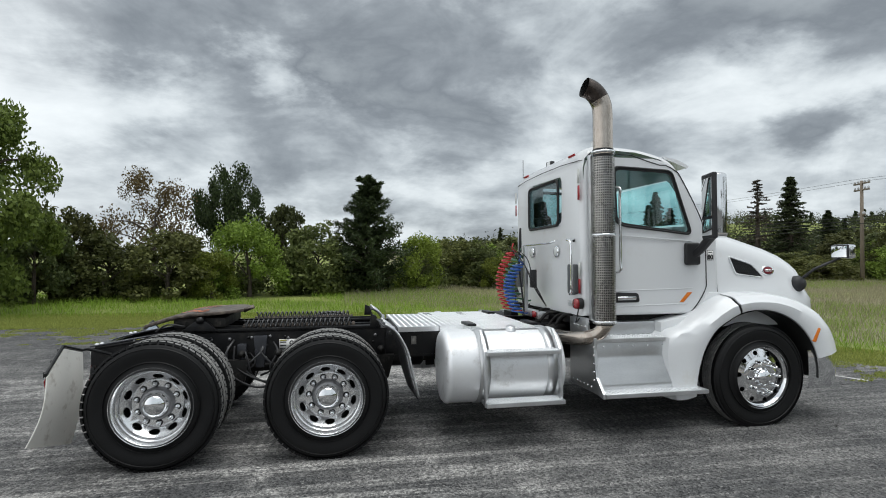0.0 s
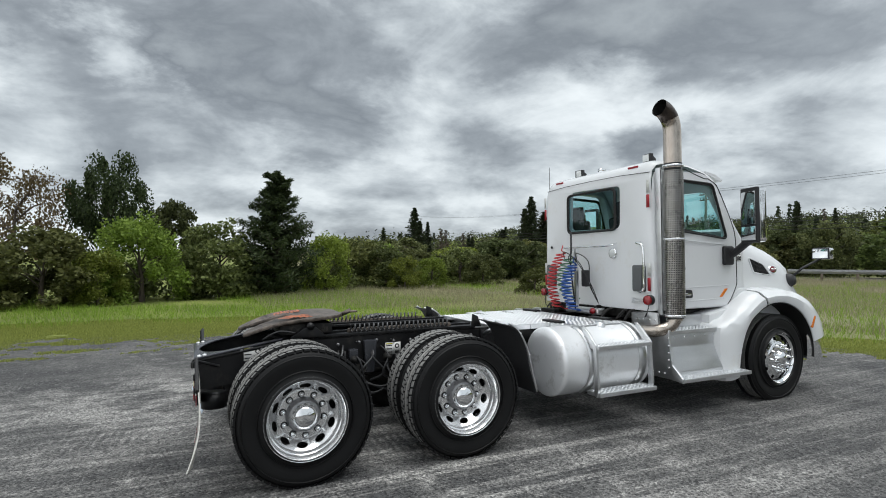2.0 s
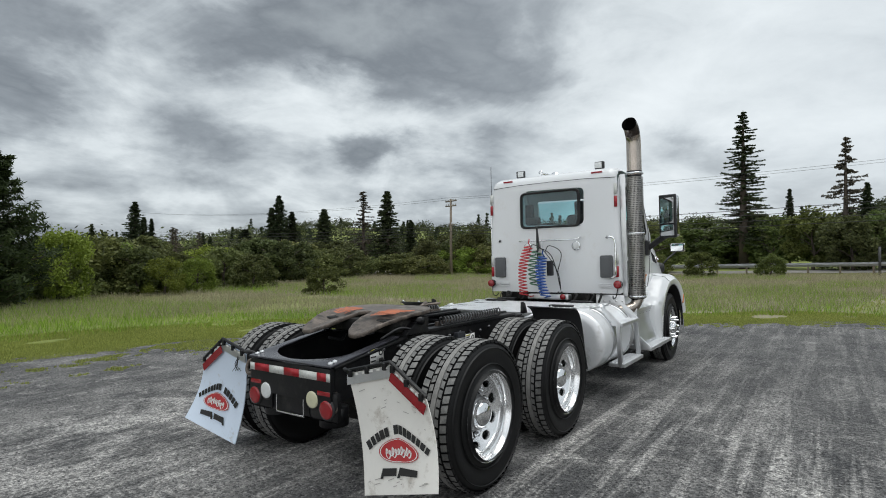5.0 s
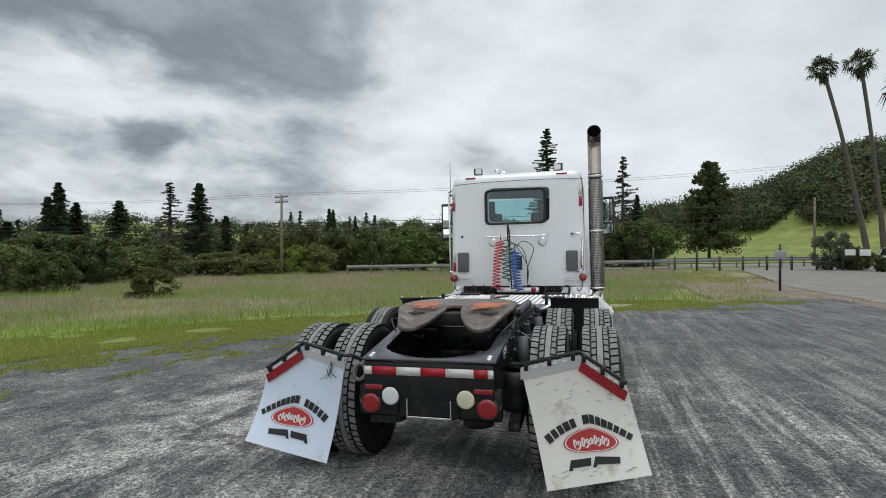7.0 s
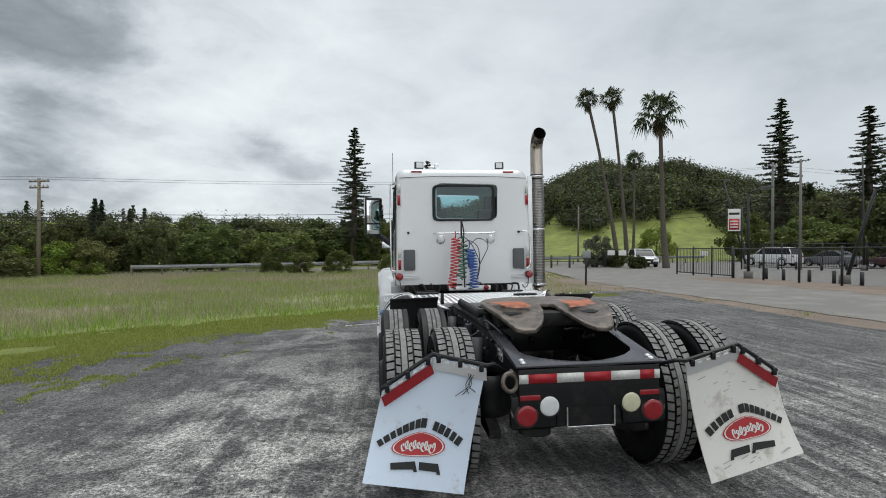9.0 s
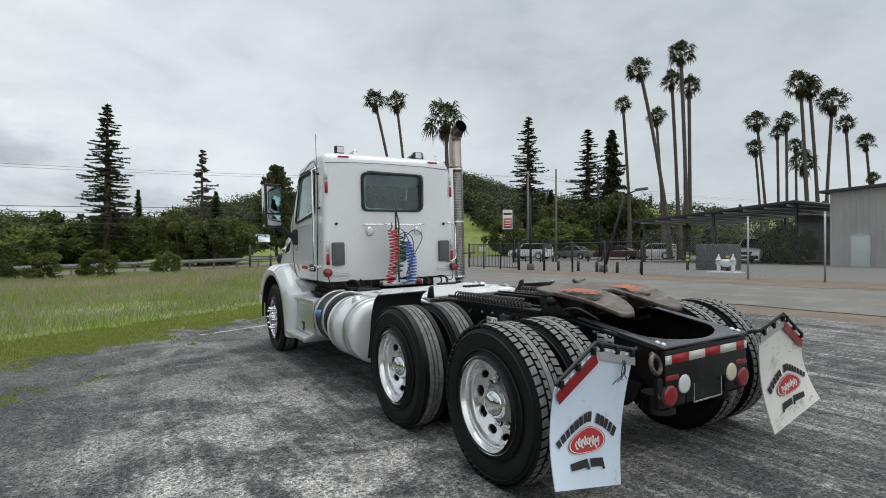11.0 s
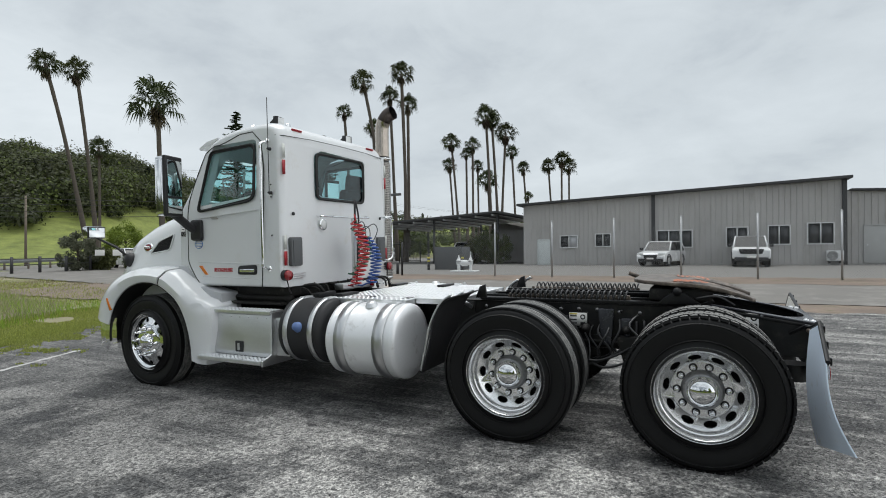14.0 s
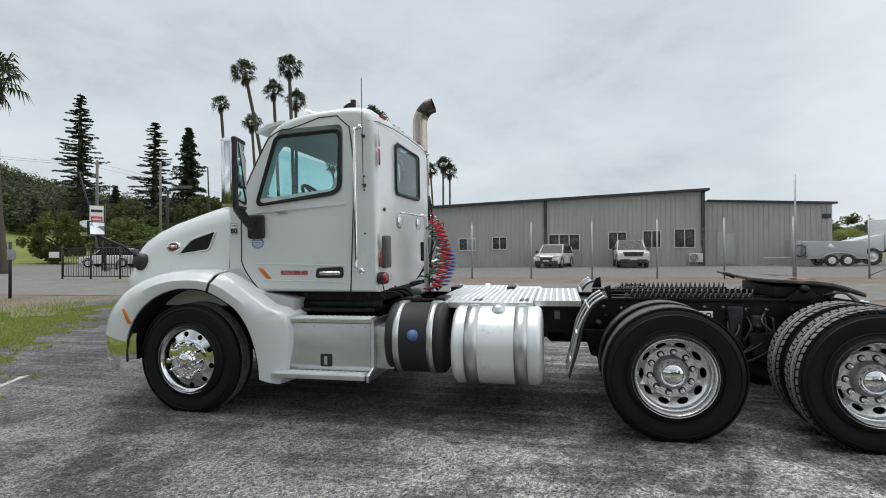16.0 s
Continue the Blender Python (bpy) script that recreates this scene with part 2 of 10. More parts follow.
M["yellow_lens"] = surface("yellowed_lens", (0.62, 0.60, 0.42), 0.18, 0, 0.10, 20, 140, 0.08, coat=0.6)
M["amber"] = surface("amber_lens", (0.75, 0.20, 0.02), 0.2, 0, 0.12, 20, 120, 0.05, coat=0.5)
M["tape_red"] = surface("red_reflective_tape", (0.36, 0.014, 0.022), 0.35, 0, 0.2, 25, 140, 0.04)
M["tape_white"] = surface("white_reflective_tape", (0.62, 0.63, 0.60), 0.35, 0, 0.12, 25, 140, 0.04, dirt=(0.3, 0.28, 0.25), dirt_amount=0.3)
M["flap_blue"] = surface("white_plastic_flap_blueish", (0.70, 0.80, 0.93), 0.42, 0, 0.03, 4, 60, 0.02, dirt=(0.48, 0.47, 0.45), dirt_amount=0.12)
M["flap_cream"] = surface("worn_white_plastic_flap", (0.84, 0.82, 0.77), 0.5, 0, 0.04, 3, 50, 0.03, dirt=(0.42, 0.37, 0.31), dirt_amount=0.28)
M["ink"] = surface("black_print", (0.02, 0.02, 0.02), 0.6, 0, 0.2, 30, 90, 0.0)
M["oval_red"] = surface("red_print", (0.46, 0.035, 0.04), 0.5, 0, 0.12, 30, 90, 0.0)
M["emblem"] = surface("dark_red_enamel", (0.17, 0.012, 0.022), 0.2, 0, 0.1, 30, 90, 0.0, coat=0.5)
M["print_white"] = surface("white_print", (0.78, 0.77, 0.75), 0.5, 0, 0.06, 30, 90, 0.0)
M["hose_red"] = surface("red_air_hose", (0.48, 0.03, 0.035), 0.35, 0, 0.15, 15, 60, 0.0)
M["hose_blue"] = surface("blue_air_hose", (0.03, 0.10, 0.36), 0.35, 0, 0.15, 15, 60, 0.0)
M["hose_green"] = surface("green_electric_cable", (0.07, 0.17, 0.10), 0.4, 0, 0.15, 15, 60, 0.0)
M["interior"] = surface("grey_cab_trim", (0.055, 0.055, 0.06), 0.7, 0, 0.2, 6, 60, 0.08)
M["seat_cloth"] = surface("dark_seat_cloth", (0.03, 0.03, 0.033), 0.85, 0, 0.25, 8, 90, 0.1)
M["window"] = glass("green_tinted_glass", (0.80, 0.945, 0.94))
M["window_dark"] = glass("smoked_rear_glass", (0.66, 0.78, 0.80))
M["windscreen"] = glass("windscreen_glass", (0.62, 0.88, 0.90))
M["mirror"] = surface("mirror_glass", (0.92, 0.93, 0.94), 0.03, 1, 0.0, 5, 60, 0.0)
M["decal_yellow"] = surface("yellow_label", (0.62, 0.55, 0.08), 0.4, 0, 0.1, 20, 60, 0.0)
M["decal_grey"] = surface("grey_label", (0.42, 0.40, 0.37), 0.45, 0, 0.1, 20, 60, 0.0)
M["decal_blue"] = surface("blue_label", (0.16, 0.28, 0.55), 0.45, 0, 0.1, 20, 60, 0.0)
M["cap_blue"] = surface("blue_plastic_cap", (0.12, 0.20, 0.42), 0.4, 0, 0.1, 20, 60, 0.0)
M["print_red"] = surface("red_lettering", (0.45, 0.03, 0.04), 0.5, 0, 0.1, 20, 60, 0.0)
M["cowl_grey"] = surface("grey_painted_plastic", (0.45, 0.46, 0.48), 0.4, 0, 0.05, 4, 90, 0.02)

# ---- mesh helpers ----


def part(name, bm, material, parent=None, label="", smooth=True, mats=()):
    me = bpy.data.meshes.new(name)
    if smooth:
        for f in bm.faces:
            f.smooth = True
        for e in bm.edges:
            if len(e.link_faces) == 2 and e.calc_face_angle(0) > 0.6:
                e.smooth = False
    bm.to_mesh(me)
    bm.free()
    for m in (material, *mats):
        me.materials.append(m)
    ob = new(name, me)
    if parent is not None:
        ob.parent = parent
    return tagged(ob, label)


def thing(name, label, category, group="", kind="", m=None):
    ob = tagged(new(name), label, category, group, kind)
    if m is not None:
        ob.matrix_world = m
    return ob


def solid(name, bm, material, label, category, group="", kind="", m=None, smooth=True, mats=()):
    ob = part(name, bm, material, None, label, smooth, mats)
    tagged(ob, "", category, group, kind)
    if m is not None:
        ob.matrix_world = m
    return ob


def box(bm, lo, hi, bevel=0.0, seg=2, mat=0):
    lo, hi = Vector(lo), Vector(hi)
    vs = [bm.verts.new((x, y, z)) for x in (lo.x, hi.x) for y in (lo.y, hi.y) for z in (lo.z, hi.z)]
    fs = [bm.faces.new([vs[i] for i in q]) for q in ((0, 1, 3, 2), (4, 6, 7, 5), (0, 4, 5, 1), (2, 3, 7, 6), (0, 2, 6, 4), (1, 5, 7, 3))]
    for f in fs:
        f.material_index = mat
    if bevel:
        r = bmesh.ops.bevel(bm, geom=list({e for f in fs for e in f.edges}), offset=bevel, segments=seg, affect="EDGES", profile=0.6)
        for f in r["faces"]:
            f.material_index = mat
        return [v for v in {v for f in r["faces"] for v in f.verts}]
    return vs


def obox(bm, m, size, bevel=0.0, seg=2, mat=0):
    """A box of that size about the pose m."""
    s = Vector(size) / 2
    start = set(bm.verts)
    box(bm, -s, s, bevel, seg, mat)
    for v in set(bm.verts) - start:
        v.co = m @ v.co


def frame_at(axis):
    a = Vector(axis).normalized()
    u = a.orthogonal().normalized()
    return u, a.cross(u), a


def ring(bm, c, u, v, r, seg, r2=None):
    r2 = r if r2 is None else r2
    return [bm.verts.new(Vector(c) + u * (r * math.cos(2 * math.pi * k / seg)) + v * (r2 * math.sin(2 * math.pi * k / seg))) for k in range(seg)]


def bridge(bm, a, b, mat=0, closed=True):
    n = len(a)
    for k in range(n if closed else n - 1):
        f = bm.faces.new((a[k], a[(k + 1) % n], b[(k + 1) % n], b[k]))
        f.material_index = mat


def cap(bm, r, mat=0, flip=False):
    f = bm.faces.new(r[::-1] if flip else r)
    f.material_index = mat


def cyl(bm, p0, p1, r, seg=16, r1=None, mat=0, ends=True):
    p0, p1 = Vector(p0), Vector(p1)
    u, v, _ = frame_at(p1 - p0)
    a, b = ring(bm, p0, u, v, r, seg), ring(bm, p1, u, v, r if r1 is None else r1, seg)
    bridge(bm, a, b, mat)
    if ends:
        cap(bm, a, mat, True)
        cap(bm, b, mat)


def lathe(bm, origin, axis, prof, seg=32, mat=0, u=None, closed=False):
    """prof: (distance along the axis, radius)."""
    o = Vector(origin)
    uu, vv, a = frame_at(axis)
    last = None
    first = None
    for d, r in prof:
        if r < 1e-5:
            cur = [bm.verts.new(o + a * d)]
        else:
            cur = ring(bm, o + a * d, uu, vv, r, seg)
        if last is not None:
            if len(last) == 1 and len(cur) > 1:
                for k in range(seg):
                    bm.faces.new((last[0], cur[(k + 1) % seg], cur[k])).material_index = mat
            elif len(cur) == 1 and len(last) > 1:
                for k in range(seg):
                    bm.faces.new((last[k], last[(k + 1) % seg], cur[0])).material_index = mat
            else:
                bridge(bm, last, cur, mat)
        first = first or cur
        last = cur
    if closed:
        bridge(bm, last, first, mat)


def tube(bm, pts, r, seg=8, mat=0, closed=False, ends=True, taper=None):
    pts = [Vector(p) for p in pts]
    n = len(pts)
    rings = []
    u = None
    for i, p in enumerate(pts):
        a = pts[(i + 1) % n] if (closed or i < n - 1) else p
        b = pts[i - 1] if (closed or i > 0) else p
        d = (a - b).normalized()
        if u is None:
            u = d.orthogonal().normalized()
        else:
            u = (u - d * u.dot(d)).normalized()
        v = d.cross(u)
        rr = r if taper is None else r * taper[i]
        rings.append(ring(bm, p, u, v, rr, seg))
    for i in range(n - 1):
        bridge(bm, rings[i], rings[i + 1], mat)
    if closed:
        bridge(bm, rings[-1], rings[0], mat)
    elif ends:
        cap(bm, rings[0], mat, True)
        cap(bm, rings[-1], mat)


def smooth_path(pts, n=6):
    """A Catmull-Rom line through pts."""
    P = [Vector(p) for p in pts]
    out = []
    for i in range(len(P) - 1):
        a, b, c, d = P[max(i - 1, 0)], P[i], P[i + 1], P[min(i + 2, len(P) - 1)]
        for k in range(n):
            t = k / n
            out.append(0.5 * ((2 * b) + (c - a) * t + (2 * a - 5 * b + 4 * c - d) * t * t + (3 * b - a - 3 * c + d) * t ** 3))
    return out + [P[-1]]


def prism(bm, pts, axis, lo, hi, bevel=0.0, mat=0, seg=2):
    """A polygon in the plane across axis, given as its two other coordinates, carried from lo to hi."""
    def at(p, v):
        return {"x": (v, p[0], p[1]), "y": (p[0], v, p[1]), "z": (p[0], p[1], v)}[axis]
    a, b = [bm.verts.new(at(p, lo)) for p in pts], [bm.verts.new(at(p, hi)) for p in pts]
    fs = [bm.faces.new(a), bm.faces.new(b[::-1])]
    n = len(pts)
    for k in range(n):
        fs.append(bm.faces.new((a[k], b[k], b[(k + 1) % n], a[(k + 1) % n])))
    for f in fs:
        f.material_index = mat
    bmesh.ops.recalc_face_normals(bm, faces=fs)
    if bevel:
        bmesh.ops.bevel(bm, geom=list({e for f in fs for e in f.edges}), offset=bevel, segments=seg, affect="EDGES", profile=0.6)


def rounded(pts, r, n=4):
    """A polygon with its corners rounded."""
    out, k = [], len(pts)
    for i in range(k):
        p, a, b = (Vector((*q, 0)) for q in (pts[i], pts[i - 1], pts[(i + 1) % k]))
        ra = min(r, (a - p).length * 0.45)
        rb = min(r, (b - p).length * 0.45)
        s, e = p + (a - p).normalized() * ra, p + (b - p).normalized() * rb
        for j in range(n + 1):
            t = j / n
            q = s * (1 - t) ** 2 + p * 2 * t * (1 - t) + e * t * t
            out.append((q.x, q.y))
    return out


def carve(ob, cutters):
    """Cuts closed meshes out of ob."""
    made = []
    for bm in cutters:
        me = bpy.data.meshes.new("cutter")
        bm.to_mesh(me)
        bm.free()
        c = new("cutter", me)
        md = ob.modifiers.new("cut", "BOOLEAN")
        md.operation, md.object, md.solver = "DIFFERENCE", c, "EXACT"
        made.append(c)
    bpy.context.view_layer.update()
    me = bpy.data.meshes.new_from_object(ob.evaluated_get(bpy.context.evaluated_depsgraph_get()))
    old = ob.data
    ob.modifiers.clear()
    ob.data = me
    me.name = old.name
    bpy.data.meshes.remove(old)
    for c in made:
        d = c.data
        bpy.data.objects.remove(c)
        bpy.data.meshes.remove(d)
    return ob


def ground_z(x, y):
    """The yard leans down towards +x and +y and levels off far out."""
    return -0.0087 * 60 * math.tanh(x / 60) - 0.0227 * 28 * math.tanh(y / 28)



# ---- ground ----


def sheet(xs, ys, z_of, keep=None):
    bm = bmesh.new()
    g = {}
    for i, x in enumerate(xs):
        for j, y in enumerate(ys):
            g[i, j] = bm.verts.new((x, y, z_of(x, y)))
    for i in range(len(xs) - 1):
        for j in range(len(ys) - 1):
            bm.faces.new((g[i, j], g[i + 1, j], g[i + 1, j + 1], g[i, j + 1]))
    return bm


def hill_z(x, y):
    """Far hills: one broad wooded hill over +x -y, low ridges elsewhere."""
    d = math.hypot(x, y)
    a = math.degrees(math.atan2(y, x))
    z = 0.0
    for ac, wd, dist, depth, top in ((-25.5, 9.0, 190, 70, 26.5), (-36, 8, 220, 80, 12.0), (-49, 12, 240, 90, 17.0), (-11, 9, 230, 80, 13.0), (15, 22, 260, 90, 13.0), (48, 18, 330, 100, 15.0), (-72, 16, 300, 90, 16.0)):
        z += top * math.exp(-((a - ac) / wd) ** 2) * math.exp(-((d - dist) / depth) ** 2)
    return z * min(1.0, max(0.0, (d - 75) / 60)) + 2.0 * noise.noise((x * 0.02, y * 0.02, 0)) * min(1.0, max(0, (d - 90) / 100))


def terrain(x, y):
    return ground_z(x, y) + hill_z(x, y)


lines = [-2000, -1200, -800, -600, -480] + [-400 + 20 * k for k in range(18)] + [-48, -40, -34, -28] + [-22 + 2 * k for k in range(23)] + [28, 34, 40, 48] + [60 + 20 * k for k in range(18)] + [480, 600, 800, 1200, 2000]
bm = sheet(lines, lines, lambda x, y: terrain(x, y) - 0.06)


def ground_material():
    """Meadow: fresh green grass with dry, straw-coloured and mauve-brown stands further out."""
    m, n, l, p = shader("meadow_grass_ground")
    co = n.new("ShaderNodeTexCoord")

    def nz(s, d=5.0, r=0.6):
        t = n.new("ShaderNodeTexNoise")
        t.inputs["Scale"].default_value, t.inputs["Detail"].default_value, t.inputs["Roughness"].default_value = s, d, r
        l.new(co.outputs["Object"], t.inputs["Vector"])
        return t.outputs[0]

    r1 = n.new("ShaderNodeValToRGB")
    e = r1.color_ramp.elements
    e[0].position, e[0].color = 0.30, (0.125, 0.155, 0.030, 1)
    e[1].position, e[1].color = 0.75, (0.29, 0.335, 0.075, 1)
    l.new(nz(0.35), r1.inputs[0])
    r2 = n.new("ShaderNodeValToRGB")
    e = r2.color_ramp.elements
    e[0].position, e[0].color = 0.35, (0.6, 0.6, 0.6, 1)
    e[1].position, e[1].color = 0.7, (1.25, 1.25, 1.25, 1)
    l.new(nz(9.0, 6, 0.75), r2.inputs[0])
    mx = n.new("ShaderNodeMix")
    mx.data_type, mx.blend_type = "RGBA", "MULTIPLY"
    mx.inputs[0].default_value = 1.0
    l.new(r1.outputs[0], mx.inputs[6])
    l.new(r2.outputs[0], mx.inputs[7])
    # dry straw stands beyond the truck, out to the far road
    sp = n.new("ShaderNodeSeparateXYZ")
    l.new(co.outputs["Object"], sp.inputs[0])
    reach = None
    for a, b, c, d in ((7.0, 13.0, 0.0, 1.0), (46.0, 54.0, 1.0, 0.0)):
        mr = n.new("ShaderNodeMapRange")
        mr.inputs[1].default_value, mr.inputs[2].default_value, mr.inputs[3].default_value, mr.inputs[4].default_value = a, b, c, d
        l.new(sp.outputs[0], mr.inputs[0])
        if reach is None:
            reach = mr.outputs[0]
        else:
            k = n.new("ShaderNodeMath")
            k.operation = "MULTIPLY"
            l.new(reach, k.inputs[0])
            l.new(mr.outputs[0], k.inputs[1])
            reach = k.outputs[0]
    dry = n.new("ShaderNodeMath")
    dry.operation = "MULTIPLY"
    pt = n.new("ShaderNodeValToRGB")
    pt.color_ramp.elements[0].position, pt.color_ramp.elements[1].position = 0.38, 0.55
    l.new(nz(0.22), pt.inputs[0])
    l.new(pt.outputs[0], dry.inputs[0])
    l.new(reach, dry.inputs[1])
    m3 = n.new("ShaderNodeMix")
    m3.data_type = "RGBA"
    l.new(dry.outputs[0], m3.inputs[0])
    l.new(mx.outputs[2], m3.inputs[6])
    m3.inputs[7].default_value = (0.28, 0.25, 0.165, 1)
    l.new(m3.outputs[2], p.inputs["Base Color"])
    p.inputs["Roughness"].default_value = 0.9
    b = n.new("ShaderNodeBump")
    b.inputs["Strength"].default_value, b.inputs["Distance"].default_value = 0.6, 0.06
    l.new(nz(14.0, 6, 0.8), b.inputs["Height"])
    l.new(b.outputs[0], p.inputs["Normal"])
    return m


M["meadow"] = ground_material()
solid("ground", bm, M["meadow"], "green and straw meadow ground reaching wooded hills", "ground", kind="structure")


def gravel_material():
    """Dark compacted gravel with pale dusty tyre streaks along x, curved scuffs and single stones."""
    m, n, l, p = shader("dark_gravel_with_dusty_tracks")
    co = n.new("ShaderNodeTexCoord")

    def nz(s, d=5.0, r=0.6, vec=None, dist=0.0):
        t = n.new("ShaderNodeTexNoise")
        t.inputs["Scale"].default_value, t.inputs["Detail"].default_value, t.inputs["Roughness"].default_value = s, d, r
        t.inputs["Distortion"].default_value = dist
        l.new(vec or co.outputs["Object"], t.inputs["Vector"])
        return t.outputs[0]

    def mapped(sx, sy, turn):
        mp = n.new("ShaderNodeMapping")
        mp.inputs["Scale"].default_value = (sx, sy, 1)
        mp.inputs["Rotation"].default_value = (0, 0, radians(turn))
        l.new(co.outputs["Object"], mp.inputs[0])
        return mp.outputs[0]

    def ramp(v, a, b, ca=(0, 0, 0), cb=(1, 1, 1)):
        r = n.new("ShaderNodeValToRGB")
        r.color_ramp.elements[0].position, r.color_ramp.elements[1].position = a, b
        r.color_ramp.elements[0].color, r.color_ramp.elements[1].color = (*ca, 1), (*cb, 1)
        l.new(v, r.inputs[0])
        return r.outputs[0]

    def mul(a, b, op="MULTIPLY"):
        k = n.new("ShaderNodeMath")
        k.operation = op
        k.use_clamp = True
        for s, v in zip(k.inputs, (a, b)):
            if isinstance(v, float):
                s.default_value = v
            else:
                l.new(v, s)
        return k.outputs[0]

    base = ramp(nz(0.6, 8, 0.68), 0.3, 0.75, (0.052, 0.053, 0.057), (0.125, 0.124, 0.123))
    brk = ramp(nz(30.0, 8, 0.85), 0.42, 0.55, (0.22, 0.22, 0.22))
    streak = mul(ramp(nz(1.0, 10, 0.68, mapped(0.26, 4.6, 3), 0.25), 0.49, 0.585), ramp(nz(0.30, 4, 0.6), 0.36, 0.52))
    streak2 = mul(ramp(nz(1.0, 10, 0.70, mapped(0.30, 5.2, -18), 0.25), 0.515, 0.61), ramp(nz(0.35, 3, 0.6, mapped(1, 1, 40)), 0.40, 0.54))
    blot = ramp(nz(0.95, 14, 0.76, None, 0.3), 0.455, 0.565)
    fleck = mul(ramp(nz(2.6, 10, 0.75), 0.55, 0.66), 0.6)
    # cleated tread prints: fine bars inside some of the streaks
    wv = n.new("ShaderNodeTexWave")
    wv.inputs["Scale"].default_value, wv.inputs["Distortion"].default_value, wv.inputs["Detail"].default_value = 4.2, 3.5, 3.0
    l.new(mapped(1.0, 0.30, 12), wv.inputs["Vector"])
    cleat = ramp(wv.outputs[1], 0.25, 0.8, (0.3, 0.3, 0.3), (1, 1, 1))
    printed = n.new("ShaderNodeMix")
    l.new(ramp(nz(0.7, 3, 0.5, mapped(0.5, 1.2, 8)), 0.59, 0.65), printed.inputs[0])
    printed.inputs[2].default_value = 1.0
    l.new(cleat, printed.inputs[3])
    # dust lies in drifts on the truck's left and in wheel lines elsewhere
    sq = n.new("ShaderNodeSeparateXYZ")
    l.new(co.outputs["Object"], sq.inputs[0])
    drift = n.new("ShaderNodeMapRange")
    drift.inputs[1].default_value, drift.inputs[2].default_value = 0.0, 2.0
    drift.inputs[3].default_value, drift.inputs[4].default_value = 0.26, 1.0
    l.new(sq.outputs[1], drift.inputs[0])
    fade = n.new("ShaderNodeMapRange")
    fade.inputs[1].default_value, fade.inputs[2].default_value = 0.5, 3.0
    fade.inputs[3].default_value, fade.inputs[4].default_value = 0.54, 0.34
    l.new(sq.outputs[1], fade.inputs[0])
    thin = n.new("ShaderNodeMapRange")
    thin.inputs[1].default_value, thin.inputs[2].default_value = 2.6, 4.0
    thin.inputs[3].default_value, thin.inputs[4].default_value = 1.0, 0.25
    l.new(sq.outputs[1], thin.inputs[0])
    blot = mul(blot, thin.outputs[0])
    lines_ = mul(mul(streak, streak2, "ADD"), fade.outputs[0])
    lines_ = mul(lines_, mul(thin.outputs[0], 0.35, "MAXIMUM"))
    pale = mul(mul(mul(mul(lines_, mul(blot, drift.outputs[0]), "ADD"), printed.outputs[0]), fleck, "ADD"), brk)
    # less dust lies where fewer wheels turn, towards the truck's front
    sp = n.new("ShaderNodeSeparateXYZ")
    l.new(co.outputs["Object"], sp.inputs[0])
    worn = n.new("ShaderNodeMapRange")
    worn.inputs[1].default_value, worn.inputs[2].default_value = 0.4, 3.4
    worn.inputs[3].default_value, worn.inputs[4].default_value = 1.0, 0.42
    l.new(sp.outputs[0], worn.inputs[0])
    tail = n.new("ShaderNodeMapRange")
    tail.inputs[1].default_value, tail.inputs[2].default_value = -3.5, 0.3
    tail.inputs[3].default_value, tail.inputs[4].default_value = 0.45, 1.0
    l.new(sp.outputs[0], tail.inputs[0])
    mx = n.new("ShaderNodeMix")
    mx.data_type = "RGBA"
    nearside = n.new("ShaderNodeMapRange")
    nearside.inputs[1].default_value, nearside.inputs[2].default_value = -3.2, -1.8
    nearside.inputs[3].default_value, nearside.inputs[4].default_value = 1.0, 0.0
    l.new(sp.outputs[1], nearside.inputs[0])
    l.new(mul(mul(pale, worn.outputs[0]), mul(tail.outputs[0], nearside.outputs[0], "MAXIMUM")), mx.inputs[0])
    l.new(base, mx.inputs[6])
    mx.inputs[7].default_value = (0.60, 0.585, 0.565, 1)
    stones = n.new("ShaderNodeTexVoronoi")
    stones.inputs["Scale"].default_value = 58.0
    l.new(co.outputs["Object"], stones.inputs["Vector"])
    grit = ramp(stones.outputs["Color"], 0.1, 0.95, (0.38, 0.38, 0.39), (1.75, 1.74, 1.70))
    chips = n.new("ShaderNodeTexVoronoi")
    chips.inputs["Scale"].default_value = 24.0
    l.new(co.outputs["Object"], chips.inputs["Vector"])
    lone = ramp(chips.outputs["Distance"], 0.16, 0.22, (1, 1, 1), (0, 0, 0))
    pick = mul(lone, ramp(chips.outputs["Color"], 0.62, 0.66))
    m2 = n.new("ShaderNodeMix")
    m2.data_type, m2.blend_type = "RGBA", "MULTIPLY"
    m2.inputs[0].default_value = 0.9
    l.new(mx.outputs[2], m2.inputs[6])
    l.new(grit, m2.inputs[7])
    m4 = n.new("ShaderNodeMix")
    m4.data_type = "RGBA"
    l.new(mul(pick, 0.75), m4.inputs[0])
    l.new(m2.outputs[2], m4.inputs[6])
    m4.inputs[7].default_value = (0.33, 0.325, 0.31, 1)
    l.new(m4.outputs[2], p.inputs["Base Color"])
    p.inputs["Roughness"].default_value = 0.88
    p.inputs["Specular IOR Level"].default_value = 0.3
    hgt = mul(stones.outputs["Distance"], nz(160, 3), "ADD")
    b = n.new("ShaderNodeBump")
    b.inputs["Strength"].default_value, b.inputs["Distance"].default_value = 1.0, 0.02
    l.new(hgt, b.inputs["Height"])
    l.new(b.outputs[0], p.inputs["Normal"])
    return m


M["gravel"] = gravel_material()


